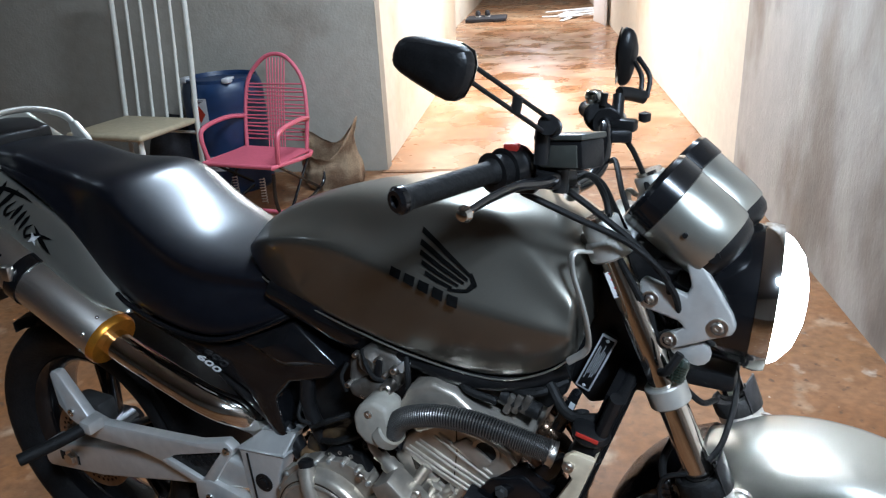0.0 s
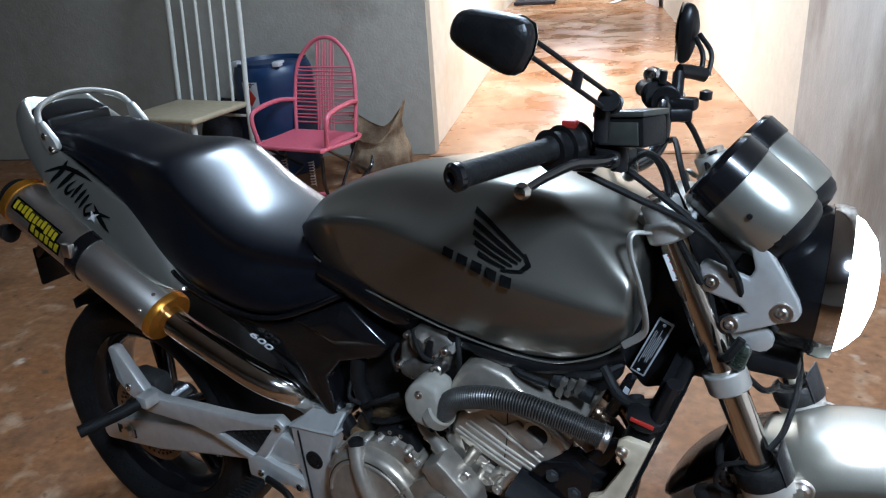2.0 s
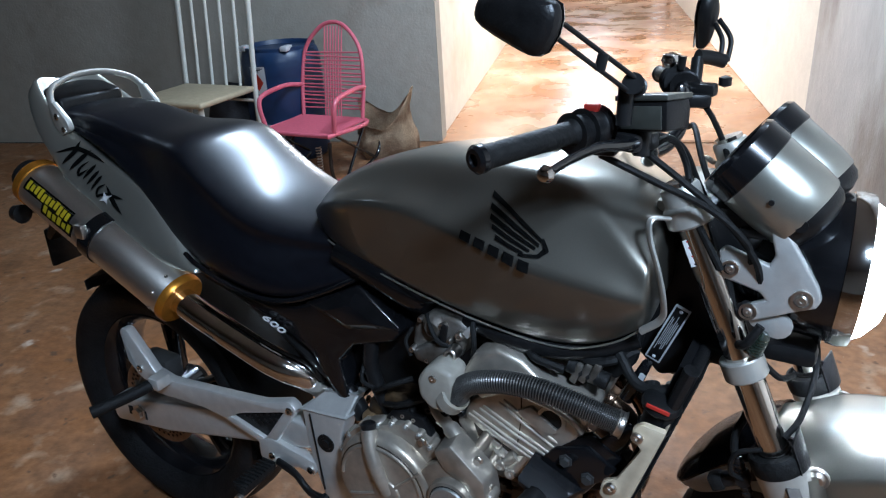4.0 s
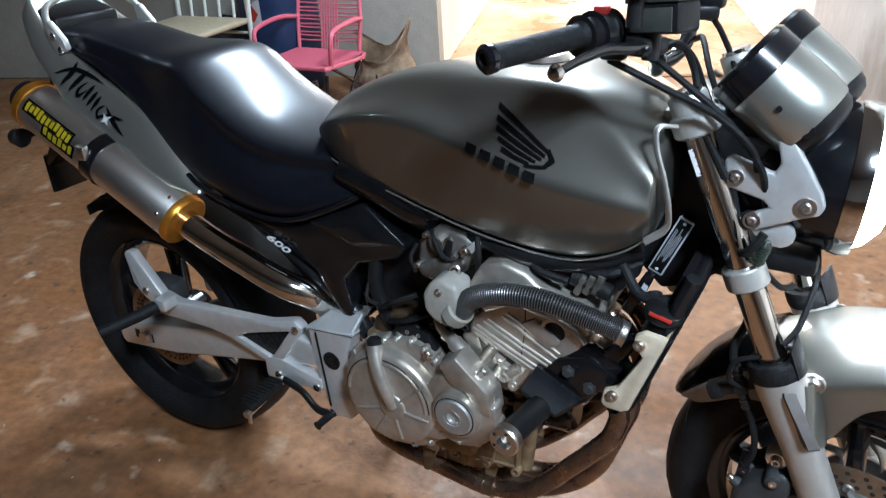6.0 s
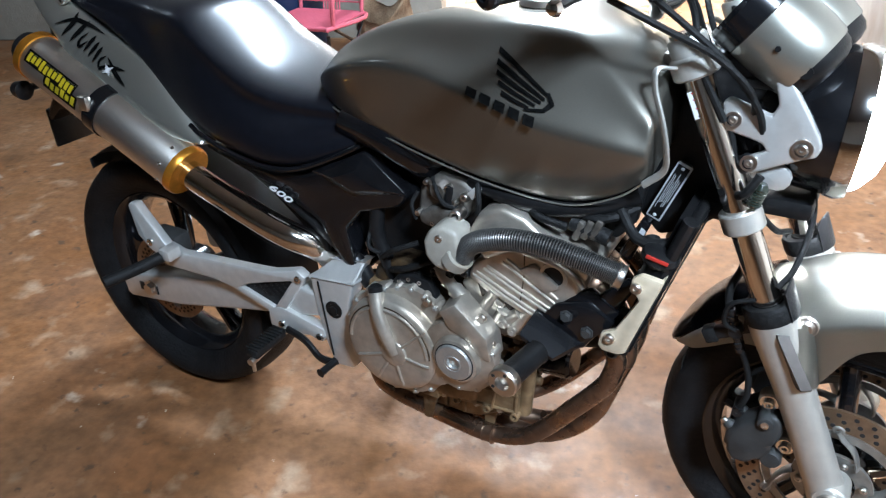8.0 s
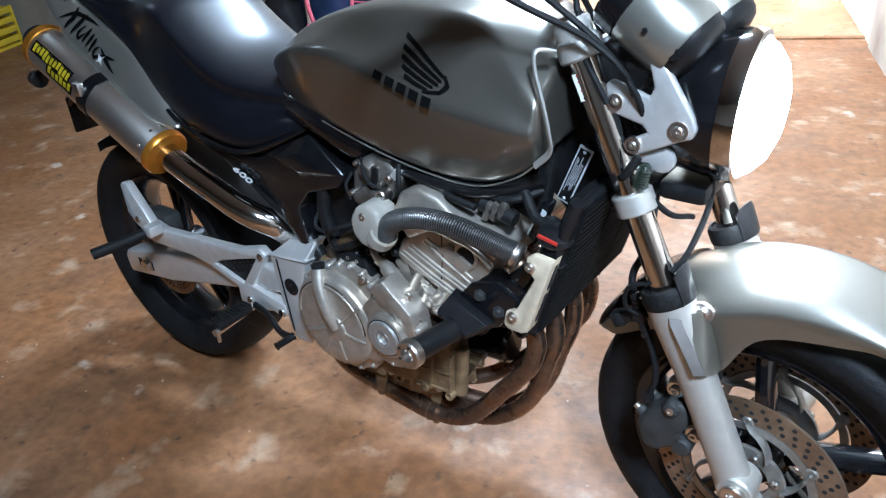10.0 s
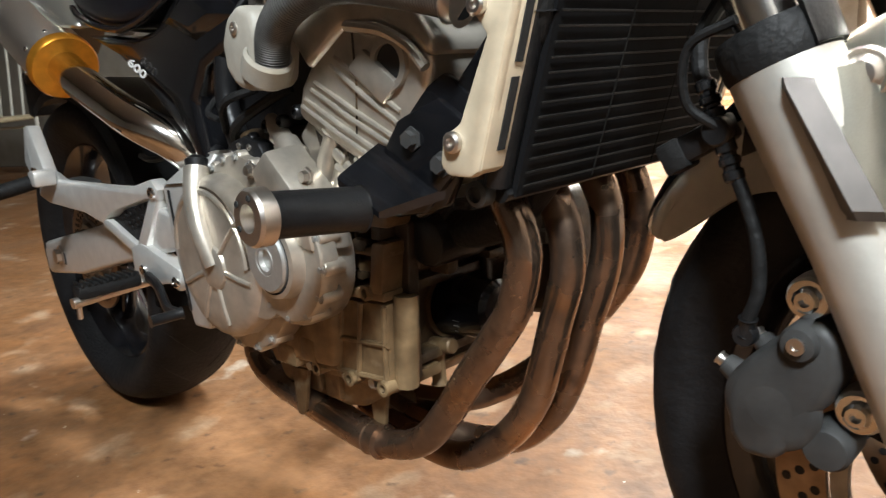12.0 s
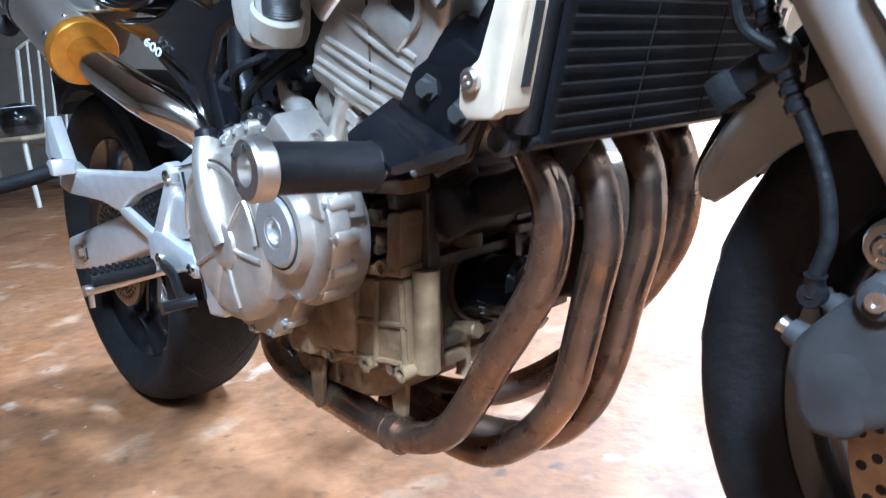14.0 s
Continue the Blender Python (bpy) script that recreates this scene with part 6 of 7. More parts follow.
part("hose", tube([V(1.185, 0.095, 0.558), V(1.165, 0.108, 0.578), V(1.17, 0.115, 0.615), V(1.2, 0.112, 0.63)], 0.0035, 8), BLACK_MATT, joint)
part("bracket", prism([(1.186, 0.535), (1.215, 0.548), (1.212, 0.585), (1.2, 0.61), (1.186, 0.615), (1.19, 0.585)], 0.06, 0.066, 0.002), BLACK_SATIN, joint)


# ---- front mudguard
def arch(a0, a1, n, rows, m):
    """Swept over the wheel from angle a0 to a1; rows(t) gives the half section (u, r)."""
    secs = []
    for i in range(n + 1):
        t = i / n
        a = radians(a0 + (a1 - a0) * t)
        half = rows(t)
        pts = [(-u, r) for u, r in reversed(half) if u > 1e-6] + list(half)
        secs.append([Vector(AX_F) + Vector((r * math.cos(a), -u, r * math.sin(a))) for u, r in pts])
    bm = loft(secs, close=False)
    bmesh.ops.solidify(bm, geom=bm.faces[:], thickness=-0.004)
    return moved(bm, m)


GUARD_W = [(12, 0.03), (18, 0.05), (30, 0.062), (45, 0.07), (66, 0.077), (80, 0.084), (92, 0.093), (100, 0.102), (106, 0.103), (110, 0.088), (114, 0.076), (122, 0.076), (138, 0.075), (146, 0.068), (149, 0.058), (151, 0.045), (154, 0.03)]
GUARD_TOP = [(12, 0.345), (30, 0.355), (60, 0.365), (82, 0.366), (92, 0.362), (100, 0.355), (112, 0.346), (124, 0.342), (138, 0.336), (148, 0.331), (153, 0.327)]
GUARD_CREASE = [(12, 0.338), (30, 0.345), (66, 0.348), (75, 0.337), (81, 0.331), (87, 0.325), (94, 0.317), (102, 0.308), (107, 0.303), (116, 0.31), (124, 0.318), (138, 0.318), (148, 0.318), (153, 0.322)]
GUARD_EDGE = [(12, 0.33), (30, 0.334), (60, 0.334), (67, 0.33), (74, 0.307), (80, 0.294), (86, 0.284), (91, 0.274), (94.5, 0.262), (98, 0.241), (101, 0.222), (104, 0.208), (108, 0.2), (114, 0.212), (120, 0.24), (126, 0.263), (132, 0.275), (140, 0.282), (146, 0.292), (149, 0.301), (151, 0.309), (154, 0.318)]


def smooth_at(table, x, d=2.0):
    return sum(interp(table, x + k * d)[0] for k in (-1, -0.5, 0, 0.5, 1)) / 5


def guard_rows(a):
    w, r, rc, re = (smooth_at(tab, a) for tab in (GUARD_W, GUARD_TOP, GUARD_CREASE, GUARD_EDGE))
    h = r - rc
    out = [(0, r), (w * 0.3, r - 0.03 * h), (w * 0.55, r - 0.14 * h), (w * 0.76, r - 0.36 * h), (w * 0.9, r - 0.66 * h), (w * 0.975, r - 0.9 * h), (w, rc - 0.002), (w * 0.995, rc - 0.008 - 0.05 * (rc - re))]
    wall = [(w * (0.985 - 0.05 * k), rc - (rc - re) * (0.2 + 0.8 * k)) for k in (0.12, 0.35, 0.6, 0.82, 0.96)]
    return out + [(u, min(q, rc - 0.008)) for u, q in wall] + [(w * 0.93 - 0.004, re)]


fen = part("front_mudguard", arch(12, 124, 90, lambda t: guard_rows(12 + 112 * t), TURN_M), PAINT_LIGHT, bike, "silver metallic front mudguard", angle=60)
part("rear_flap", arch(123.8, 150.6, 30, lambda t: guard_rows(123.8 + 26.8 * t), TURN_M), FLAP, fen, "grey rear flap of the mudguard", angle=60)
part("flap_cover", arch(117, 151.5, 30, lambda t: [(u * 1.01 + 0.001, r + 0.0045) if u else (0, r + 0.0045) for u, r in guard_rows(117 + 34.5 * t)[:7]], TURN_M), BLACK_GLOSS, fen, "glossy black cover of the flap", angle=60)
for s in (1, -1):
    F = Matrix.Identity(4) if s == 1 else FORK_MIRROR
    # the web between the mudguard's side and the fork's guard
    rows = []
    for k in range(7):
        f = k / 6
        e = V(1.251 + 0.045 * f, 0.115 + 0.005 * f, 0.596 - 0.084 * f)
        o = V(1.283 + 0.022 * f, 0.077 - 0.004 * f, 0.604 - 0.106 * f)
        rows.append([e.lerp(o, g) + V(0.004, 0.005, 0) * math.sin(math.pi * g) for g in (0, 0.2, 0.4, 0.6, 0.8, 1)])
    web = loft(rows, close=False)
    bmesh.ops.solidify(web, geom=web.faces[:], thickness=0.004)
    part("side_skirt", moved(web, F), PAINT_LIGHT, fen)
    part("skirt_bolt", moved(lathe([(0.0165, -0.004), (0.0165, 0), (0.015, 0.0015), (0.012, 0.0005), (0.0115, 0.002), (0.008, 0.006), (0, 0.0075)], V(1.271, 0.092, 0.593), V(1.271, 1, 0.593), 22), F), STEEL, fen)

# ---- headlamp
hx = Vector((1, 0.07, -0.04)).normalized()
LC = V(1.262, 0.0, 0.864)
lamp = part("headlamp", lathe([(0, -0.15), (0.05, -0.145), (0.08, -0.11), (0.094, -0.06), (0.099, -0.02), (0.099, 0.0), (0.093, 0.004)], LC, LC + hx, 48), BLACK_GLOSS, bike, "round headlamp with black shell, lit")
part("rim_ring", lathe([(0.093, -0.012), (0.101, -0.012), (0.103, 0.0), (0.101, 0.012), (0.093, 0.014)], LC, LC + hx, 48, closed=True), CHROME, lamp, "chrome headlamp rim")
part("lit_lens", lathe([(0.093, 0.010), (0.084, 0.026), (0.064, 0.042), (0.035, 0.051), (0, 0.054)], LC, LC + hx, 96), BEAM, lamp, "glowing white lens")
plate = [(1.114, 0.904), (1.122, 0.911), (1.175, 0.894), (1.18, 0.908), (1.17, 0.941), (1.19, 0.942), (1.233, 0.876), (1.239, 0.86), (1.234, 0.847), (1.22, 0.842), (1.162, 0.813), (1.149, 0.817), (1.147, 0.831), (1.176, 0.847), (1.168, 0.856), (1.12, 0.868)]
for s in (1, -1):
    F = Matrix.Identity(4) if s == 1 else MIRROR_M
    br = part("lamp_bracket", moved(prism(plate, 0.094, 0.107, 0.004, 3), F), ALU, lamp, "forked silver lamp bracket")
    for x, z, r in ((1.13, 0.883, 0.011), (1.158, 0.828, 0.011), (1.217, 0.857, 0.013)):
        part("bolt", moved(join(lathe([(r, 0), (r, 0.004), (r * 0.75, 0.004), (r * 0.75, 0.001), (0, 0.001)], V(x, 0.106, z), V(x, 1, z), 20), bolt(V(x, 0.106, z), RIGHT, r * 0.55, 0.006)), F), STEEL, br)
    part("bracket_foot", moved(prism(arc_outline([(1.194, 0.808, 0.018), (1.17, 0.812, 0.012)], 20), 0.085, 0.096, 0.003), F), ALU, br)
    for stay in (rod(V(1.13, 0.10, 0.883), V(1.10, 0.085, 0.87), 0.012), rod(V(1.158, 0.10, 0.828), V(1.13, 0.085, 0.80), 0.012), rod(V(1.217, 0.10, 0.857), V(1.217, 0.08, 0.857), 0.012)):
        part("bracket_stay", moved(stay, F), BLACK_SATIN, br)
part("indicator", lathe([(0, 0), (0.008, 0.002)] + [(0.0095 + 0.001 * (k % 2), 0.005 + 0.002 * k) for k in range(15)] + [(0.006, 0.038), (0, 0.039)], V(1.172, 0.112, 0.768), V(1.181, 0.112, 0.807), 16), LENS_GREEN, lamp, "small dark green ribbed indicator")
part("cable_clip", join(tube([V(1.155, 0.13, 0.79), V(1.165, 0.14, 0.80), V(1.178, 0.135, 0.825)], 0.006, 10)), BLACK_MATT, lamp)

# ---- gauges
gd = Vector((-0.80, 0, 0.60))
for s in (1, -1):
    c = V(1.128, 0.062, 1.01)
    F = Matrix.Identity(4) if s == 1 else MIRROR_M
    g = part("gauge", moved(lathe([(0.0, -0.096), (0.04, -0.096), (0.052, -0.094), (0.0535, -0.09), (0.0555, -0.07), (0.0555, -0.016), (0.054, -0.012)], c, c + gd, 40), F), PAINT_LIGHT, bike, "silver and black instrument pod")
    part("bezel", moved(lathe([(0.0545, -0.016), (0.0575, -0.014), (0.0575, 0.014), (0.053, 0.02), (0.047, 0.018), (0.047, 0.006), (0, 0.006)], c, c + gd, 40), F), BLACK_GLOSS, g, "black bezel ring")
    part("base_cup", moved(lathe([(0.05, -0.094), (0.048, -0.104), (0.042, -0.112), (0.03, -0.117), (0, -0.118)], c, c + gd, 40), F), BLACK_SATIN, g, "dark base cup")
    part("dial_glass", moved(lathe([(0, 0.014), (0.046, 0.012)], c, c + gd, 40), F), BLACK_GLOSS, g)
    part("peg", moved(rod(c - gd * 0.05 + V(0, 0.0545, 0), c - gd * 0.05 + V(0, 0.059, 0), 0.0035), F), BLACK_SATIN, g)
    part("peg", moved(rod(c - gd * 0.094 + V(0, 0.046, 0), c - gd * 0.094 + V(0, 0.052, 0), 0.008), F), BLACK_SATIN, g)
part("gauge_stay", moved(join(box((0.06, 0.16, 0.012), (1.17, 0, 0.93), 0.004), rod(Vector((1.16, 0.05, 0.93)), Vector((1.13, 0.05, 0.88)), 0.01), rod(Vector((1.16, -0.05, 0.93)), Vector((1.13, -0.05, 0.88)), 0.01)), TURN_M), BLACK_SATIN, bike)

# ---- handlebar and controls
barset = new("handlebar")
barset.parent = bike
tagged(barset, "black handlebar with grips, levers and mirrors")
# the bars are turned a little further to the left than the fork, and lean with the machine
BAR_M = pose(1.02 - 0.028, 0, 1.012) @ pose(0, 0, 0, -5, 0, 6) @ pose(-1.02, 0, -1.02)
barset.matrix_basis = BAR_M
for s in (1, -1):
    F = Matrix.Identity(4) if s == 1 else MIRROR_M
    part("bar", moved(tube([V(1.02, 0.0, 1.0), V(1.025, 0.05, 1.0), V(1.03, 0.09, 1.02), V(1.012, 0.15, 1.058), V(0.985, 0.21, 1.062), V(0.90, 0.365, 1.046)], 0.011, 14), F), BLACK_GLOSS, barset)
    g0, g1 = V(0.967, 0.245, 1.061), V(0.902, 0.362, 1.0465)
    gd2 = (g1 - g0).normalized()
    grip = part("grip", moved(sweep([g0 + (g1 - g0) * t for t in [k / 40 for k in range(41)]], lambda t: 0.0134 + 0.0006 * math.sin(t * 2 * math.pi * 20) + 0.002 * (1 if t > 0.96 or t < 0.05 else 0), 24), F), BLACK_MATT, barset, "black rubber grip")
    part("bar_end", moved(lathe([(0.011, -0.004), (0.0158, 0), (0.0158, 0.006), (0.012, 0.01), (0.007, 0.01), (0.0055, 0.005), (0, 0.005)], g1, g1 + gd2, 24), F), BLACK_GLOSS, grip)
    h0 = V(0.987, 0.205, 1.063)
    sw = part("switch_housing", moved(join(rod(h0 + gd2 * -0.005, h0 + gd2 * 0.045, 0.0195, 24, 0.005), rod(h0 + gd2 * 0.005, h0 + gd2 * 0.025, 0.022, 24, 0.004), box((0.03, 0.03, 0.02), h0 + V(0.01, 0, -0.022), 0.005)), F), BLACK_SATIN, barset, "black switch housing")
    if s == 1:
        part("kill_switch", box((0.018, 0.016, 0.01), h0 + gd2 * 0.012 + Vector((0, 0, 0.0245)), 0.003), RED, sw, "red stop switch")
        res = part("brake_reservoir", join(box((0.07, 0.045, 0.036), (0, 0, 0), 0.006, m=Matrix.Translation(V(1.045, 0.185, 1.078)) @ pose(0, 0, 0, 0, -6, -28))), BLACK_SATIN, barset, "black box-shaped brake reservoir")
        part("lid", box((0.073, 0.048, 0.007), (0, 0, 0.02), 0.002, m=Matrix.Translation(V(1.045, 0.185, 1.078)) @ pose(0, 0, 0, 0, -6, -28)), RES_PANEL, res)
        part("side_panel", box((0.056, 0.003, 0.026), (0, -0.0225, -0.002), 0.001, m=Matrix.Translation(V(1.045, 0.185, 1.078)) @ pose(0, 0, 0, 0, -6, -28)), RES_PANEL, res)
    else:
        part("clutch_perch", moved(join(rod(V(1.01, 0.165, 1.062), V(1.005, 0.18, 1.063), 0.02, 18, 0.003), box((0.05, 0.025, 0.02), V(1.03, 0.175, 1.06), 0.005)), F), BLACK_SATIN, barset)
        part("horn_button", moved(rod(V(0.99, 0.2, 1.085), V(0.992, 0.2, 1.105), 0.006), F), BLACK_SATIN, sw)
        part("chrome_knob", moved(lathe([(0, 0.012), (0.014, 0.008), (0.017, 0), (0.014, -0.012), (0, -0.014)], V(0.962, 0.235, 1.094), V(0.96, 0.235, 1.2), 18), F), CHROME, sw)
        part("lever_knob", moved(lathe([(0, 0.01), (0.01, 0.006), (0.01, -0.006), (0, -0.01)], V(1.06, 0.2, 1.07), V(1.06, 0.2, 1.2), 14), F), BLACK_SATIN, sw)
    part("lever_perch", moved(join(box((0.045, 0.05, 0.022), (0, 0, 0), 0.006, m=Matrix.Translation(V(1.022, 0.175, 1.045)) @ pose(0, 0, 0, 0, 0, -28)), rod(V(1.035, 0.185, 1.03), V(1.035, 0.185, 1.062), 0.01)), F), BLACK_SATIN, barset)
    lev = part("lever", moved(sweep(curve_points([V(1.035, 0.185, 1.046), V(1.025, 0.215, 1.046), V(1.002, 0.26, 1.049), V(0.985, 0.31, 1.044), V(0.973, 0.353, 1.037)], 8), lambda t: 0.0075 - 0.0025 * t, 12, flat=0.6), F), BLACK_GLOSS if s == 1 else BLACK_SATIN, barset, "dark polished lever")
    part("lever_ball", moved(lathe([(0, -0.009), (0.0068, -0.0065), (0.0095, 0), (0.0068, 0.0065), (0, 0.009)], V(0.971, 0.359, 1.036), V(0.95, 0.45, 1.03), 18), F), CHROME, lev)
    # mirror
    mi = new("mirror")
    mi.parent = bike
    mi.matrix_basis = BAR_M if s == 1 else pose(0.045, 0, 0.012) @ BAR_M
    if s == 1:
        foot, hub = V(1.028, 0.245, 1.115), V(0.965, 0.315, 1.172)
        part("stalk", join(rod(V(1.02, 0.228, 1.07), V(1.02, 0.228, 1.115), 0.009), rod(V(1.03, 0.224, 1.112), V(1.03, 0.249, 1.118), 0.0088, 18, 0.003)), BLACK_SATIN, mi)
        part("arm", join(rod(foot + Vector((0.004, 0, 0.008)), foot.lerp(hub, 1.2) + Vector((0.004, 0, 0.007)), 0.0027), rod(foot + Vector((0, 0, -0.008)), foot.lerp(hub, 1.2) + Vector((0, 0, -0.008)), 0.0027), rod(foot.lerp(hub, 0.45) + Vector((0.003, 0, 0.009)), foot.lerp(hub, 0.45) + Vector((0, 0, -0.009)), 0.006)), BLACK_SATIN, mi)
        hm = Matrix.Translation(V(0.93, 0.345, 1.186)) @ pose(0, 0, 0, 0, 9, -22)
    else:
        part("stalk", join(rod(V(1.005, -0.21, 1.05), V(1.003, -0.235, 1.105), 0.010), tube([V(1.003, -0.235, 1.108), V(1.02, -0.25, 1.106), V(1.042, -0.265, 1.10)], 0.0115, 12)), BLACK_SATIN, mi)
        part("arm", join(tube([V(1.046, -0.265, 1.10), V(1.047, -0.275, 1.135), V(1.025, -0.285, 1.165)], 0.0042, 8), tube([V(1.035, -0.265, 1.105), V(1.034, -0.275, 1.133), V(1.02, -0.285, 1.158)], 0.0042, 8)), BLACK_SATIN, mi)
        hm = Matrix.Translation(V(1.006, -0.29, 1.172)) @ pose(0, 0, 0, 0, 8, 0)
    ring = [(0.052, 0.007), (0.047, 0.02), (0.03, 0.0255), (-0.02, 0.024), (-0.044, 0.02), (-0.054, 0.009), (-0.058, -0.008), (-0.05, -0.018), (0.0, -0.029), (0.03, -0.036), (0.04, -0.03), (0.05, -0.01)]
    if s == -1:
        hm = hm @ pose(0, 0, 0, 0, 0, 80) @ pose(0, 0, 0, 0, 0, 0) @ Matrix.Diagonal((0.55, 1.0, 1.38, 1)) @ pose(0, 0, 0, 0, 18, 0)
    secs = [[hm @ Vector((x * k, y0, z * k)) for x, z in ring] for k, y0 in ((0.96, 0.012), (1.0, 0.006), (0.98, -0.004), (0.8, -0.012), (0.4, -0.016))]
    mh = loft(secs)
    part("head", mh, BLACK_SATIN, mi, "black mirror head", sub=1)
    gl = loft([[hm @ Vector((x * 0.93, y0, z * 0.93)) for x, z in ring] for y0 in (0.0125, 0.0135)])
    part("mirror_glass", gl, CHROME, mi)
    for zz, ww in ((0.007, 0.05), (-0.004, 0.054), (-0.014, 0.044)):
        part("rib", moved(box((ww, 0.002, 0.0022), (-0.004, -0.0135 + 0.0035 * abs(zz) / 0.014, zz), 0.0006), hm), BLACK_GLOSS, mi)
    tagged(mi, "black aftermarket mirror on a slotted arm")
cables = [
    [V(1.02, 0.16, 1.04), V(1.07, 0.14, 1.0), V(1.12, 0.125, 0.955), V(1.16, 0.115, 0.90), V(1.17, 0.09, 0.84)],
    [V(0.99, 0.2, 1.03), V(1.05, 0.175, 1.0), V(1.11, 0.14, 0.965), V(1.15, 0.12, 0.92), V(1.15, 0.08, 0.86)],
    [V(1.03, 0.13, 1.05), V(1.07, 0.10, 1.03), V(1.08, 0.06, 0.98), V(1.09, 0.03, 0.92)],
    [V(1.035, 0.18, 1.03), V(1.06, 0.14, 1.045), V(1.075, 0.1, 1.01), V(1.085, 0.115, 0.95), V(1.12, 0.11, 0.88)],
    [V(1.06, -0.18, 1.06), V(1.09, -0.14, 1.03), V(1.10, -0.08, 0.97), V(1.10, -0.03, 0.90)],
    [V(1.05, -0.12, 1.02), V(1.07, -0.06, 1.03), V(1.08, 0.0, 0.99), V(1.1, 0.04, 0.93)],
    [V(1.12, 0.1, 0.90), V(1.15, 0.1, 0.80), V(1.20, 0.08, 0.73), V(1.22, 0.02, 0.70)],
    [V(1.22, -0.02, 0.80), V(1.245, 0.03, 0.74), V(1.24, 0.08, 0.68), V(1.225, 0.1, 0.65)],
]
for c in cables:
    c = [p.lerp(BAR_M @ p, min(1, max(0, (p.z - 0.93) / 0.1))) for p in c]
    part("cable", tube(c, 0.0044, 8, 8), BLACK_MATT, bike)
part("wiring_mass", join(box((0.09, 0.12, 0.07), V(1.12, 0.02, 0.92), 0.02), box((0.1, 0.12, 0.09), V(1.15, 0.0, 0.84), 0.03), box((0.07, 0.1, 0.03), V(1.21, 0.0, 0.745), 0.01)), BLACK_SATIN, bike, "black wiring behind the headlamp")

# ---------------------------------------------------------------- furniture and clutter
def steel_chair(m, label, group, hb=1.34):
    c = thing("metal_chair", label, "chair", m, group)
    w, d, hs = 0.265, 0.225, 0.46
    seat_pts = [(-w, -d), (w, -d), (w, d), (-w, d)]
    bm = box((2 * w, 2 * d + 0.02, 0.035), (0, -0.01, hs + 0.01), 0.015, 3)
    part("seat", bm, CHAIR_SEAT, c, "beige padded seat")
    for s in (-1, 1):
        part("rear_post", tube([Vector((s * w, d - 0.03, 0)), Vector((s * w, d + 0.0, hs)), Vector((s * w, d + 0.05, hs + (hb - hs) * 0.5)), Vector((s * w * 0.98, d + 0.09, hb))], lambda t: 0.0155 + 0.004 * t, 12, flat=0.7), CHAIR_WHITE, c)
        part("front_leg", tube([Vector((s * (w - 0.03), -d + 0.02, 0)), Vector((s * (w - 0.05), -d + 0.03, hs * 0.6)), Vector((s * (w - 0.07), -d + 0.05, hs))], 0.017, 12), CHAIR_WHITE, c)
    part("top_rail", tube([Vector((-w * 0.98, d + 0.09, hb)), Vector((-w * 0.5, d + 0.11, hb + 0.05)), Vector((w * 0.5, d + 0.11, hb + 0.05)), Vector((w * 0.98, d + 0.09, hb))], 0.0125, 12), CHAIR_WHITE, c)
    part("stretcher", rod(Vector((-w, d, 0.40)), Vector((w, d, 0.40)), 0.009), CHAIR_WHITE, c)
    for k in range(4):
        x = -w + 2 * w * (k + 1) / 5
        part("back_bar", tube([Vector((x, d + 0.0, hs + 0.02)), Vector((x, d + 0.05, hs + (hb - hs) * 0.5)), Vector((x, d + 0.1, hb + 0.04))], 0.0092, 10), CHAIR_WHITE, c)
    return c


steel_chair(pose(-2.19, 3.985, 0, 0, 0, -14), "ivory tubular steel chair with a beige seat by the wall", "steel chairs")
steel_chair(pose(-4.78, 3.6, 0, 0, 0, 8), "low-backed ivory steel chair holding a dark helmet", "steel chairs", 1.1)

# dark helmet on the second chair
hm = thing("helmet", "glossy dark motorcycle helmet lying on the chair seat", "helmet", pose(-4.66, 3.52, 0.488, 0, 0, 30))
prof = [(0.0, 0.235), (0.06, 0.228), (0.1, 0.2), (0.125, 0.15), (0.13, 0.1), (0.12, 0.05), (0.105, 0.01), (0.095, 0.0), (0.0, 0.0)]
shell = lathe(prof, (0, 0, 0), (0, 0, 1), 32)
moved(shell, Matrix.Diagonal((1.0, 1.2, 0.95, 1)))
part("shell", shell, HELMET, hm)
part("visor", moved(lathe([(0.1, 0.19), (0.127, 0.15), (0.1325, 0.1), (0.125, 0.07)], (0, 0, 0), (0, 0, 1), 32), Matrix.Translation((0.004, -0.004, 0)) @ Matrix.Diagonal((1.0, 1.2, 0.95, 1))), BLACK_GLOSS, hm)
part("stripe", moved(lathe([(0.1065, 0.205), (0.1095, 0.198)], (0, 0, 0), (0, 0, 1), 32), Matrix.Diagonal((1.02, 1.22, 0.96, 1))), LABEL_GREY, hm)

# pink cord rocking chair for a child
pc = thing("rocking_chair", "pink plastic cord child's rocking chair on dark steel runners", "chair", pose(-1.462, 3.985, 0, 0, 0, -15) @ Matrix.Diagonal((0.98, 0.9, 1, 1)))
w, d = 0.235, 0.2
arch_pts = [Vector((-w * 0.9, d - 0.02, 0.27)), Vector((-w * 0.92, d + 0.03, 0.5)), Vector((-w * 0.8, d + 0.07, 0.68)), Vector((-w * 0.4, d + 0.1, 0.79)), Vector((0, d + 0.11, 0.82)),
            Vector((w * 0.4, d + 0.1, 0.79)), Vector((w * 0.8, d + 0.07, 0.68)), Vector((w * 0.92, d + 0.03, 0.5)), Vector((w * 0.9, d - 0.02, 0.27))]
part("back_frame", tube(arch_pts, 0.012, 10), PINK, pc)
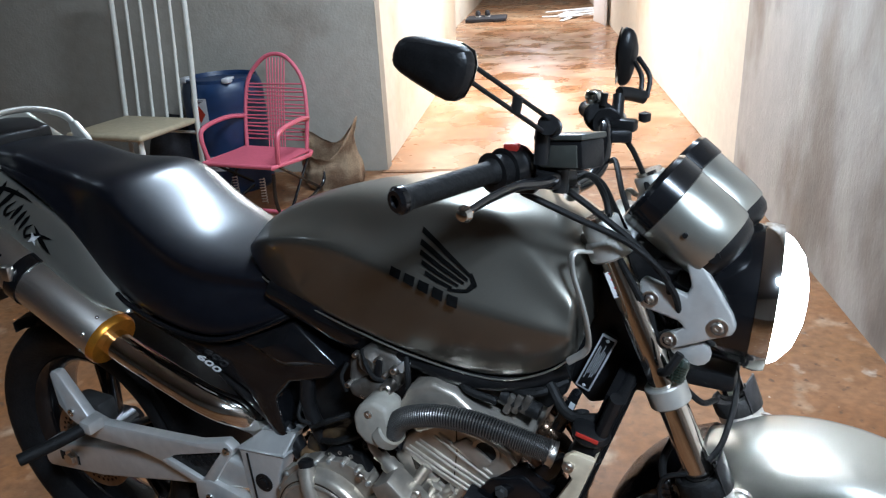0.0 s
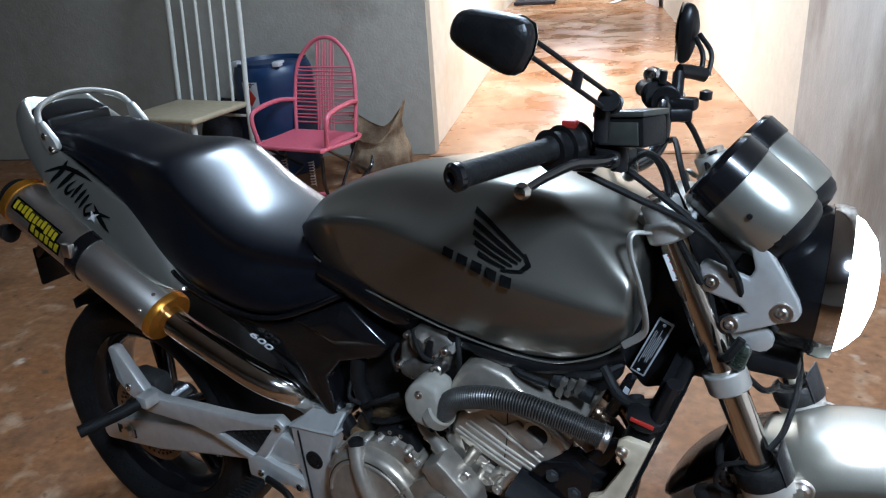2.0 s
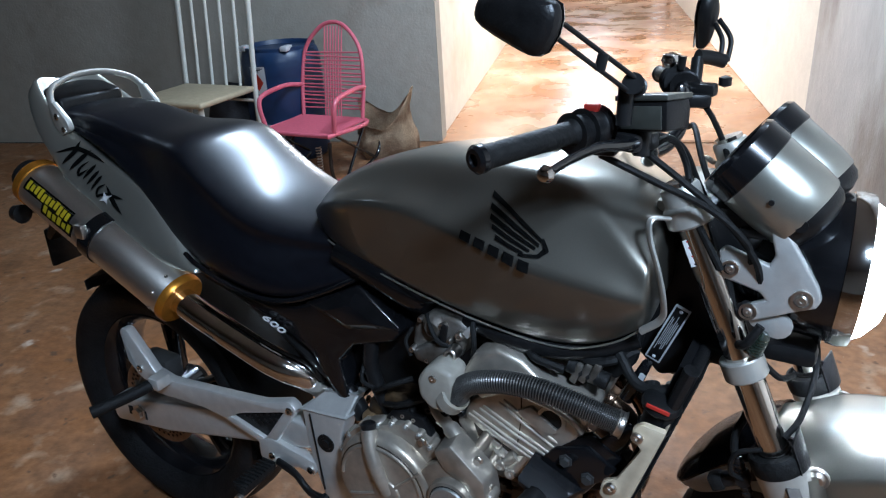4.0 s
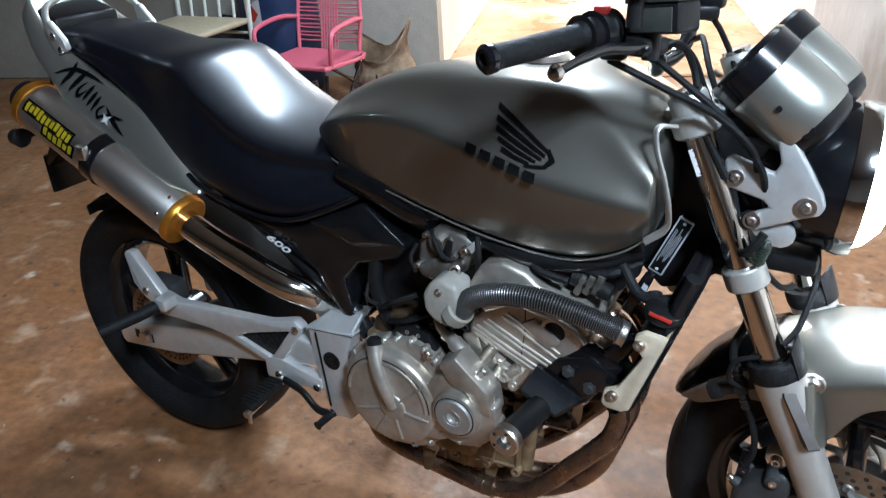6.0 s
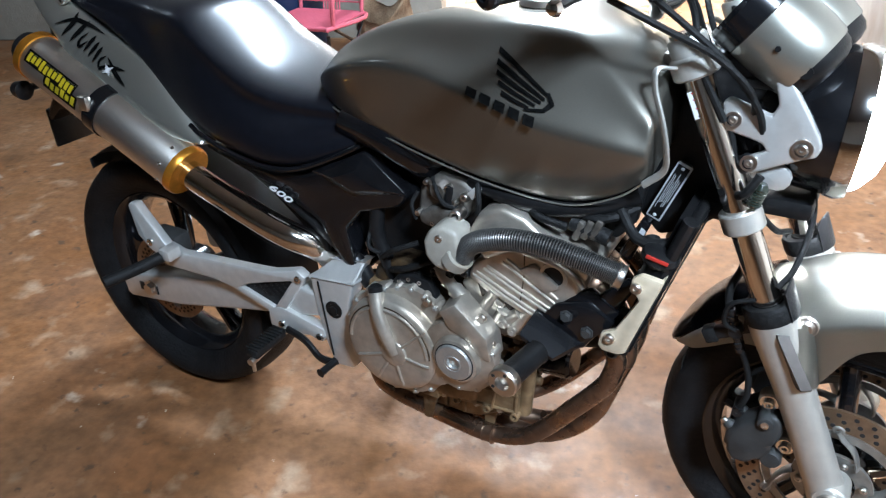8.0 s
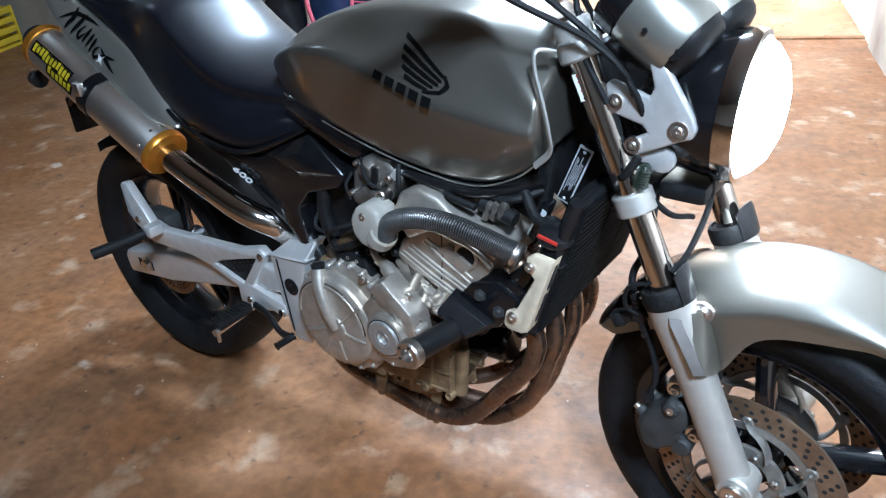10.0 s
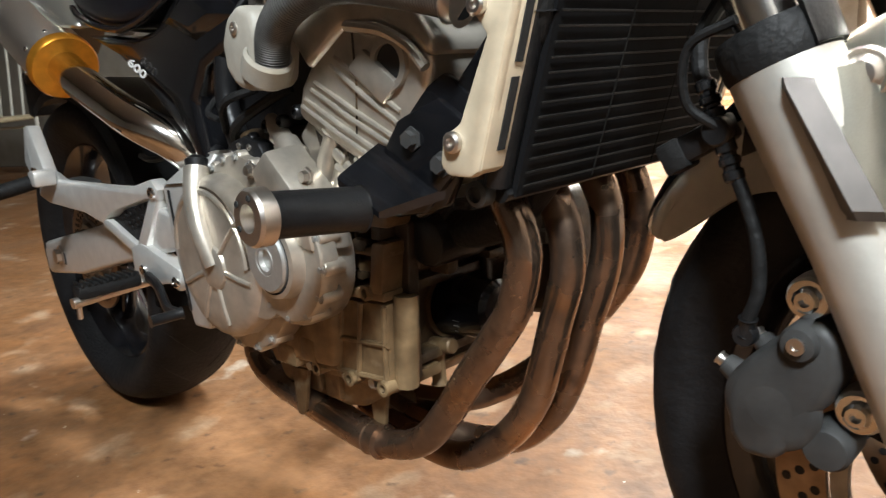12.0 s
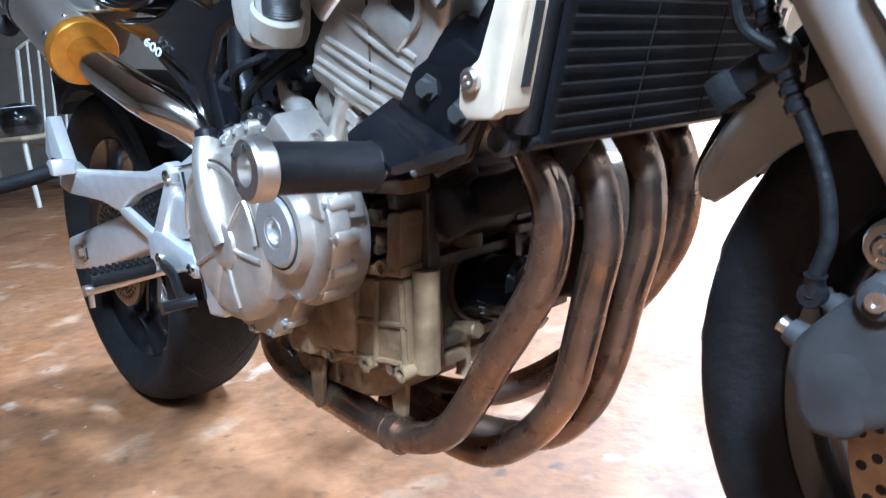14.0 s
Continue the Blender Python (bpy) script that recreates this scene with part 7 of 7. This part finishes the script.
part("seat_frame", tube([Vector((-w, d, 0.28)), Vector((-w, -d, 0.29)), Vector((-w * 0.8, -d - 0.03, 0.29)), Vector((w * 0.8, -d - 0.03, 0.29)), Vector((w, -d, 0.29)), Vector((w, d, 0.28)), Vector((-w, d, 0.28))], 0.012, 10, 4), PINK, pc)
for k in range(34):
    part("seat_cord", rod(Vector((-w, -d - 0.02 + 0.0125 * k, 0.292)), Vector((w, -d - 0.02 + 0.0125 * k, 0.292)), 0.0058, 8), PINK, pc)
for k in range(15):
    z = 0.34 + 0.0225 * k
    ww = w * 0.91 if z < 0.55 else w * (0.91 - 0.6 * (z - 0.55))
    yy = d + 0.0 + 0.17 * (z - 0.3)
    part("back_cord", sweep([Vector((-ww, yy, z + 0.006 * (k % 2))), Vector((0, yy + 0.008, z)), Vector((ww, yy, z - 0.006 * (k % 2) + 0.004))], 0.0045, 6), PINK, pc)
for k in range(7):
    x = -0.055 + 0.0185 * k
    part("back_cord", sweep([Vector((x, d - 0.005, 0.29)), Vector((x, d + 0.045, 0.55)), Vector((x * 1.1, d + 0.105, 0.80))], 0.0045, 6), PINK, pc)
for s in (-1, 1):
    part("arm", tube([Vector((s * w, -d + 0.02, 0.29)), Vector((s * (w + 0.02), -d + 0.01, 0.42)), Vector((s * (w + 0.02), -d + 0.06, 0.475)), Vector((s * (w + 0.015), d * 0.4, 0.49)), Vector((s * w * 0.93, d + 0.03, 0.47))], 0.0135, 10), PINK, pc)
    part("runner", tube([Vector((s * w, -d - 0.04, 0.26)), Vector((s * w, -d - 0.05, 0.1)), Vector((s * w, -d + 0.02, 0.016)), Vector((s * w, 0.05, 0.012)), Vector((s * w, d + 0.08, 0.06)), Vector((s * w, d + 0.14, 0.15))], 0.0105, 10), BLACK_GLOSS, pc)
    part("leg", rod(Vector((s * w, d - 0.03, 0.28)), Vector((s * w, -0.1, 0.012)), 0.009), BLACK_GLOSS, pc)
    part("leg", rod(Vector((s * w, -d + 0.03, 0.28)), Vector((s * w, d + 0.05, 0.05)), 0.009), BLACK_GLOSS, pc)
    coil = [Vector((s * w * 0.4 + 0.016 * math.cos(k * 0.9), -d + 0.05 + 0.016 * math.sin(k * 0.9), 0.06 + 0.0023 * k)) for k in range(64)]
    part("spring", sweep(coil, 0.0028, 6), STEEL, pc)
part("base_bar", rod(Vector((-w, -d + 0.03, 0.02)), Vector((w, -d + 0.03, 0.02)), 0.013), PINK, pc)

# blue drum
dr = thing("barrel", "dark blue plastic drum with a white hazard label", "barrel", pose(-1.80, 4.395, 0, 0, 0, -6) @ Matrix.Diagonal((0.92, 0.92, 1.02, 1)))
part("body", lathe([(0, 0.0), (0.24, 0.0), (0.255, 0.02), (0.26, 0.2), (0.262, 0.24), (0.258, 0.26), (0.262, 0.28), (0.262, 0.48), (0.258, 0.50), (0.262, 0.52), (0.26, 0.60), (0.245, 0.645), (0.235, 0.655), (0.235, 0.672), (0.225, 0.675), (0.215, 0.65), (0, 0.65)], (0, 0, 0), (0, 0, 1), 48), BARREL, dr)


def drum_patch(a0, a1, z0, z1, mat, name, parent, r=0.2635):
    bm = bmesh.new()
    g = [[bm.verts.new((r * math.cos(radians(a0 + (a1 - a0) * i / 6)), r * math.sin(radians(a0 + (a1 - a0) * i / 6)), z0 + (z1 - z0) * j)) for j in range(2)] for i in range(7)]
    for i in range(6):
        bm.faces.new((g[i][0], g[i + 1][0], g[i + 1][1], g[i][1]))
    bmesh.ops.solidify(bm, geom=bm.faces[:], thickness=0.0005)
    return part(name, bm, mat, parent)


lab = drum_patch(-112, -86, 0.42, 0.58, PAPER, "label", dr)
tagged(lab, "white paper label with a red diamond")
dm = bmesh.new()
vs = [dm.verts.new((0.2645 * math.cos(radians(a)), 0.2645 * math.sin(radians(a)), z)) for a, z in ((-99, 0.44), (-90, 0.49), (-99, 0.54), (-108, 0.49))]
dm.faces.new(vs)
bmesh.ops.solidify(dm, geom=dm.faces[:], thickness=0.0008)
part("red_diamond", dm, RED_PAPER, lab)
for k in range(3):
    drum_patch(-109, -90 - 3 * k, 0.567 - 0.008 * k, 0.571 - 0.008 * k, BLACK_INK, "print_line", lab, 0.2642)
low = drum_patch(-115, -70, 0.15, 0.24, PAPER, "label", dr)
for k in range(6):
    drum_patch(-112, -76 - 4 * (k % 3), 0.225 - 0.012 * k, 0.229 - 0.012 * k, BLACK_INK, "print_line", low, 0.2642)
for a in (-140, -50):
    part("handle", box((0.05, 0.09, 0.03), (0.225 * math.cos(radians(a)), 0.225 * math.sin(radians(a)), 0.672), 0.008, m=None), LABEL_GREY, dr)

# burlap sack, slumped, with an open crumpled mouth
sk = bmesh.new()
rings = []
random.seed(11)
for j in range(15):
    z = 0.34 * j / 14
    rr = interp([(0, 0.15), (0.05, 0.185), (0.15, 0.18), (0.22, 0.155), (0.27, 0.15), (0.34, 0.165)], z)[0]
    ring_v = []
    for k in range(36):
        a = 2 * math.pi * k / 36
        n1 = noise.noise(Vector((2.2 * math.cos(a), 2.2 * math.sin(a), z * 7 + 3)))
        n2 = noise.noise(Vector((6 * math.cos(a), 6 * math.sin(a), z * 16 + 9)))
        lift = 0.13 * max(0, math.cos(a - 0.15)) ** 2 + 0.05 * max(0, math.cos(a - 2.9)) ** 2 - 0.11 * max(0, math.cos(a + 1.75)) ** 2 - 0.06 * max(0, math.cos(a - 1.6)) ** 2
        r = rr * (1 + 0.22 * n1 + 0.09 * n2)
        ring_v.append(sk.verts.new((r * 1.15 * math.cos(a), r * 0.8 * math.sin(a), max(0.0, z * (1 + lift * 3.2 * (z / 0.34)) + 0.012 * n2 * (1 if j else 0)))))
    rings.append(ring_v)
for r0, r1 in zip(rings, rings[1:]):
    for k in range(36):
        sk.faces.new((r0[k], r0[(k + 1) % 36], r1[(k + 1) % 36], r1[k]))
sk.faces.new(rings[0])
bmesh.ops.solidify(sk, geom=[f for f in sk.faces if len(f.verts) == 4], thickness=0.006)
sack = link_mesh("sack", sk, SACK, angle=80)
sack.matrix_world = pose(-1.136, 4.318, 0, 0, 0, 0) @ Matrix.Diagonal((0.88, 0.88, 0.9, 1))
tagged(sack, "slumped brown burlap sack with an open mouth", "sack")
dk = link_mesh("floor_cloth", lathe([(0, 0), (0.16, 0.0), (0.2, 0.1), (0.17, 0.28), (0.1, 0.42), (0, 0.46)], (-2.16, 4.41, 0), (-2.16, 4.41, 1), 20), DARK_CLOTH)
for v in dk.data.vertices:
    nz = noise.noise(v.co * 9)
    v.co.x += 0.05 * nz
    v.co.y += 0.03 * nz
tagged(dk, "dark cloth heaped on the floor behind the chair", "cloth heap")

# yellow crate by the back wall
cr = thing("crate", "yellow slatted plastic crate on the floor by the wall", "crate", pose(-4.93, 4.40, 0, 0, 0, 4))
part("base", box((0.52, 0.34, 0.02), (0, 0, 0.01), 0.004), YELLOW_CRATE, cr)
for z in (0.06, 0.13, 0.20, 0.27):
    for sx, sy, x, y in ((0.52, 0.012, 0, -0.165), (0.52, 0.012, 0, 0.165), (0.012, 0.32, -0.255, 0), (0.012, 0.32, 0.255, 0)):
        part("slat", box((sx, sy, 0.045), (x, y, z), 0.004), YELLOW_CRATE, cr)
for x in (-0.25, -0.08, 0.08, 0.25):
    for y in (-0.163, 0.163):
        part("post", box((0.03, 0.018, 0.3), (x, y, 0.15), 0.004), YELLOW_CRATE, cr)

# far end of the corridor
step = link_mesh("doormat", box((0.75, 0.8, 0.06), (-0.88, 14.66, 0.03), 0.01), DARK_CLOTH)
tagged(step, "dark doormat block beside the corridor wall", "doormat")
sh = thing("shoes", "pair of dark shoes with white soles on the mat", "shoes", pose(-0.96, 14.75, 0.06, 0, 0, 10))
for x in (-0.09, 0.09):
    part("upper", moved(lathe([(0, 0.0), (0.05, 0.0), (0.055, 0.04), (0.04, 0.09), (0, 0.1)], (0, 0, 0.02), (0, 0, 1), 18), Matrix.Translation((x, 0, 0)) @ Matrix.Diagonal((0.95, 2.4, 1, 1))), DARK_CLOTH, sh)
    part("sole", moved(lathe([(0, 0), (0.055, 0), (0.058, 0.02), (0, 0.022)], (0, 0, 0), (0, 0, 1), 18), Matrix.Translation((x, 0, 0)) @ Matrix.Diagonal((0.95, 2.4, 1, 1))), WHITE_PVC, sh)
pile = thing("pipe_pile", "loose pile of white plastic strips on the corridor floor", "plastic strips", pose(0.86, 15.0, 0))
random.seed(3)
for k in range(16):
    m = Matrix.Translation((random.uniform(-0.5, 0.45), random.uniform(-0.7, 0.5), 0.02 + 0.012 * (k % 5))) @ pose(0, 0, 0, random.uniform(-2, 2), random.uniform(-2, 2), random.choice((80, 95, 20, 60)) + random.uniform(-15, 15))
    part("strip", box((random.uniform(0.6, 1.2), 0.09, 0.015), (0, 0, 0), 0.003, m=m), WHITE_PVC, pile)
door = link_mesh("door_1", box((0.03, 0.9, 2.1), (1.18, 13.3, 1.05), 0.005), WHITE_PVC)
door.matrix_world = Matrix.Translation((1.2, 12.9, 0)) @ pose(0, 0, 0, 0, 0, 8) @ Matrix.Translation((-1.2, -12.9, 0))
tagged(door, "white door standing ajar in the corridor", "door", kind="structure")
sill = link_mesh("threshold_trim", box((2.18, 0.05, 0.012), (0.19, 4.605, 0.002), 0.003), FLOOR)
tagged(sill, "low cement threshold at the corridor mouth", "threshold", kind="structure")
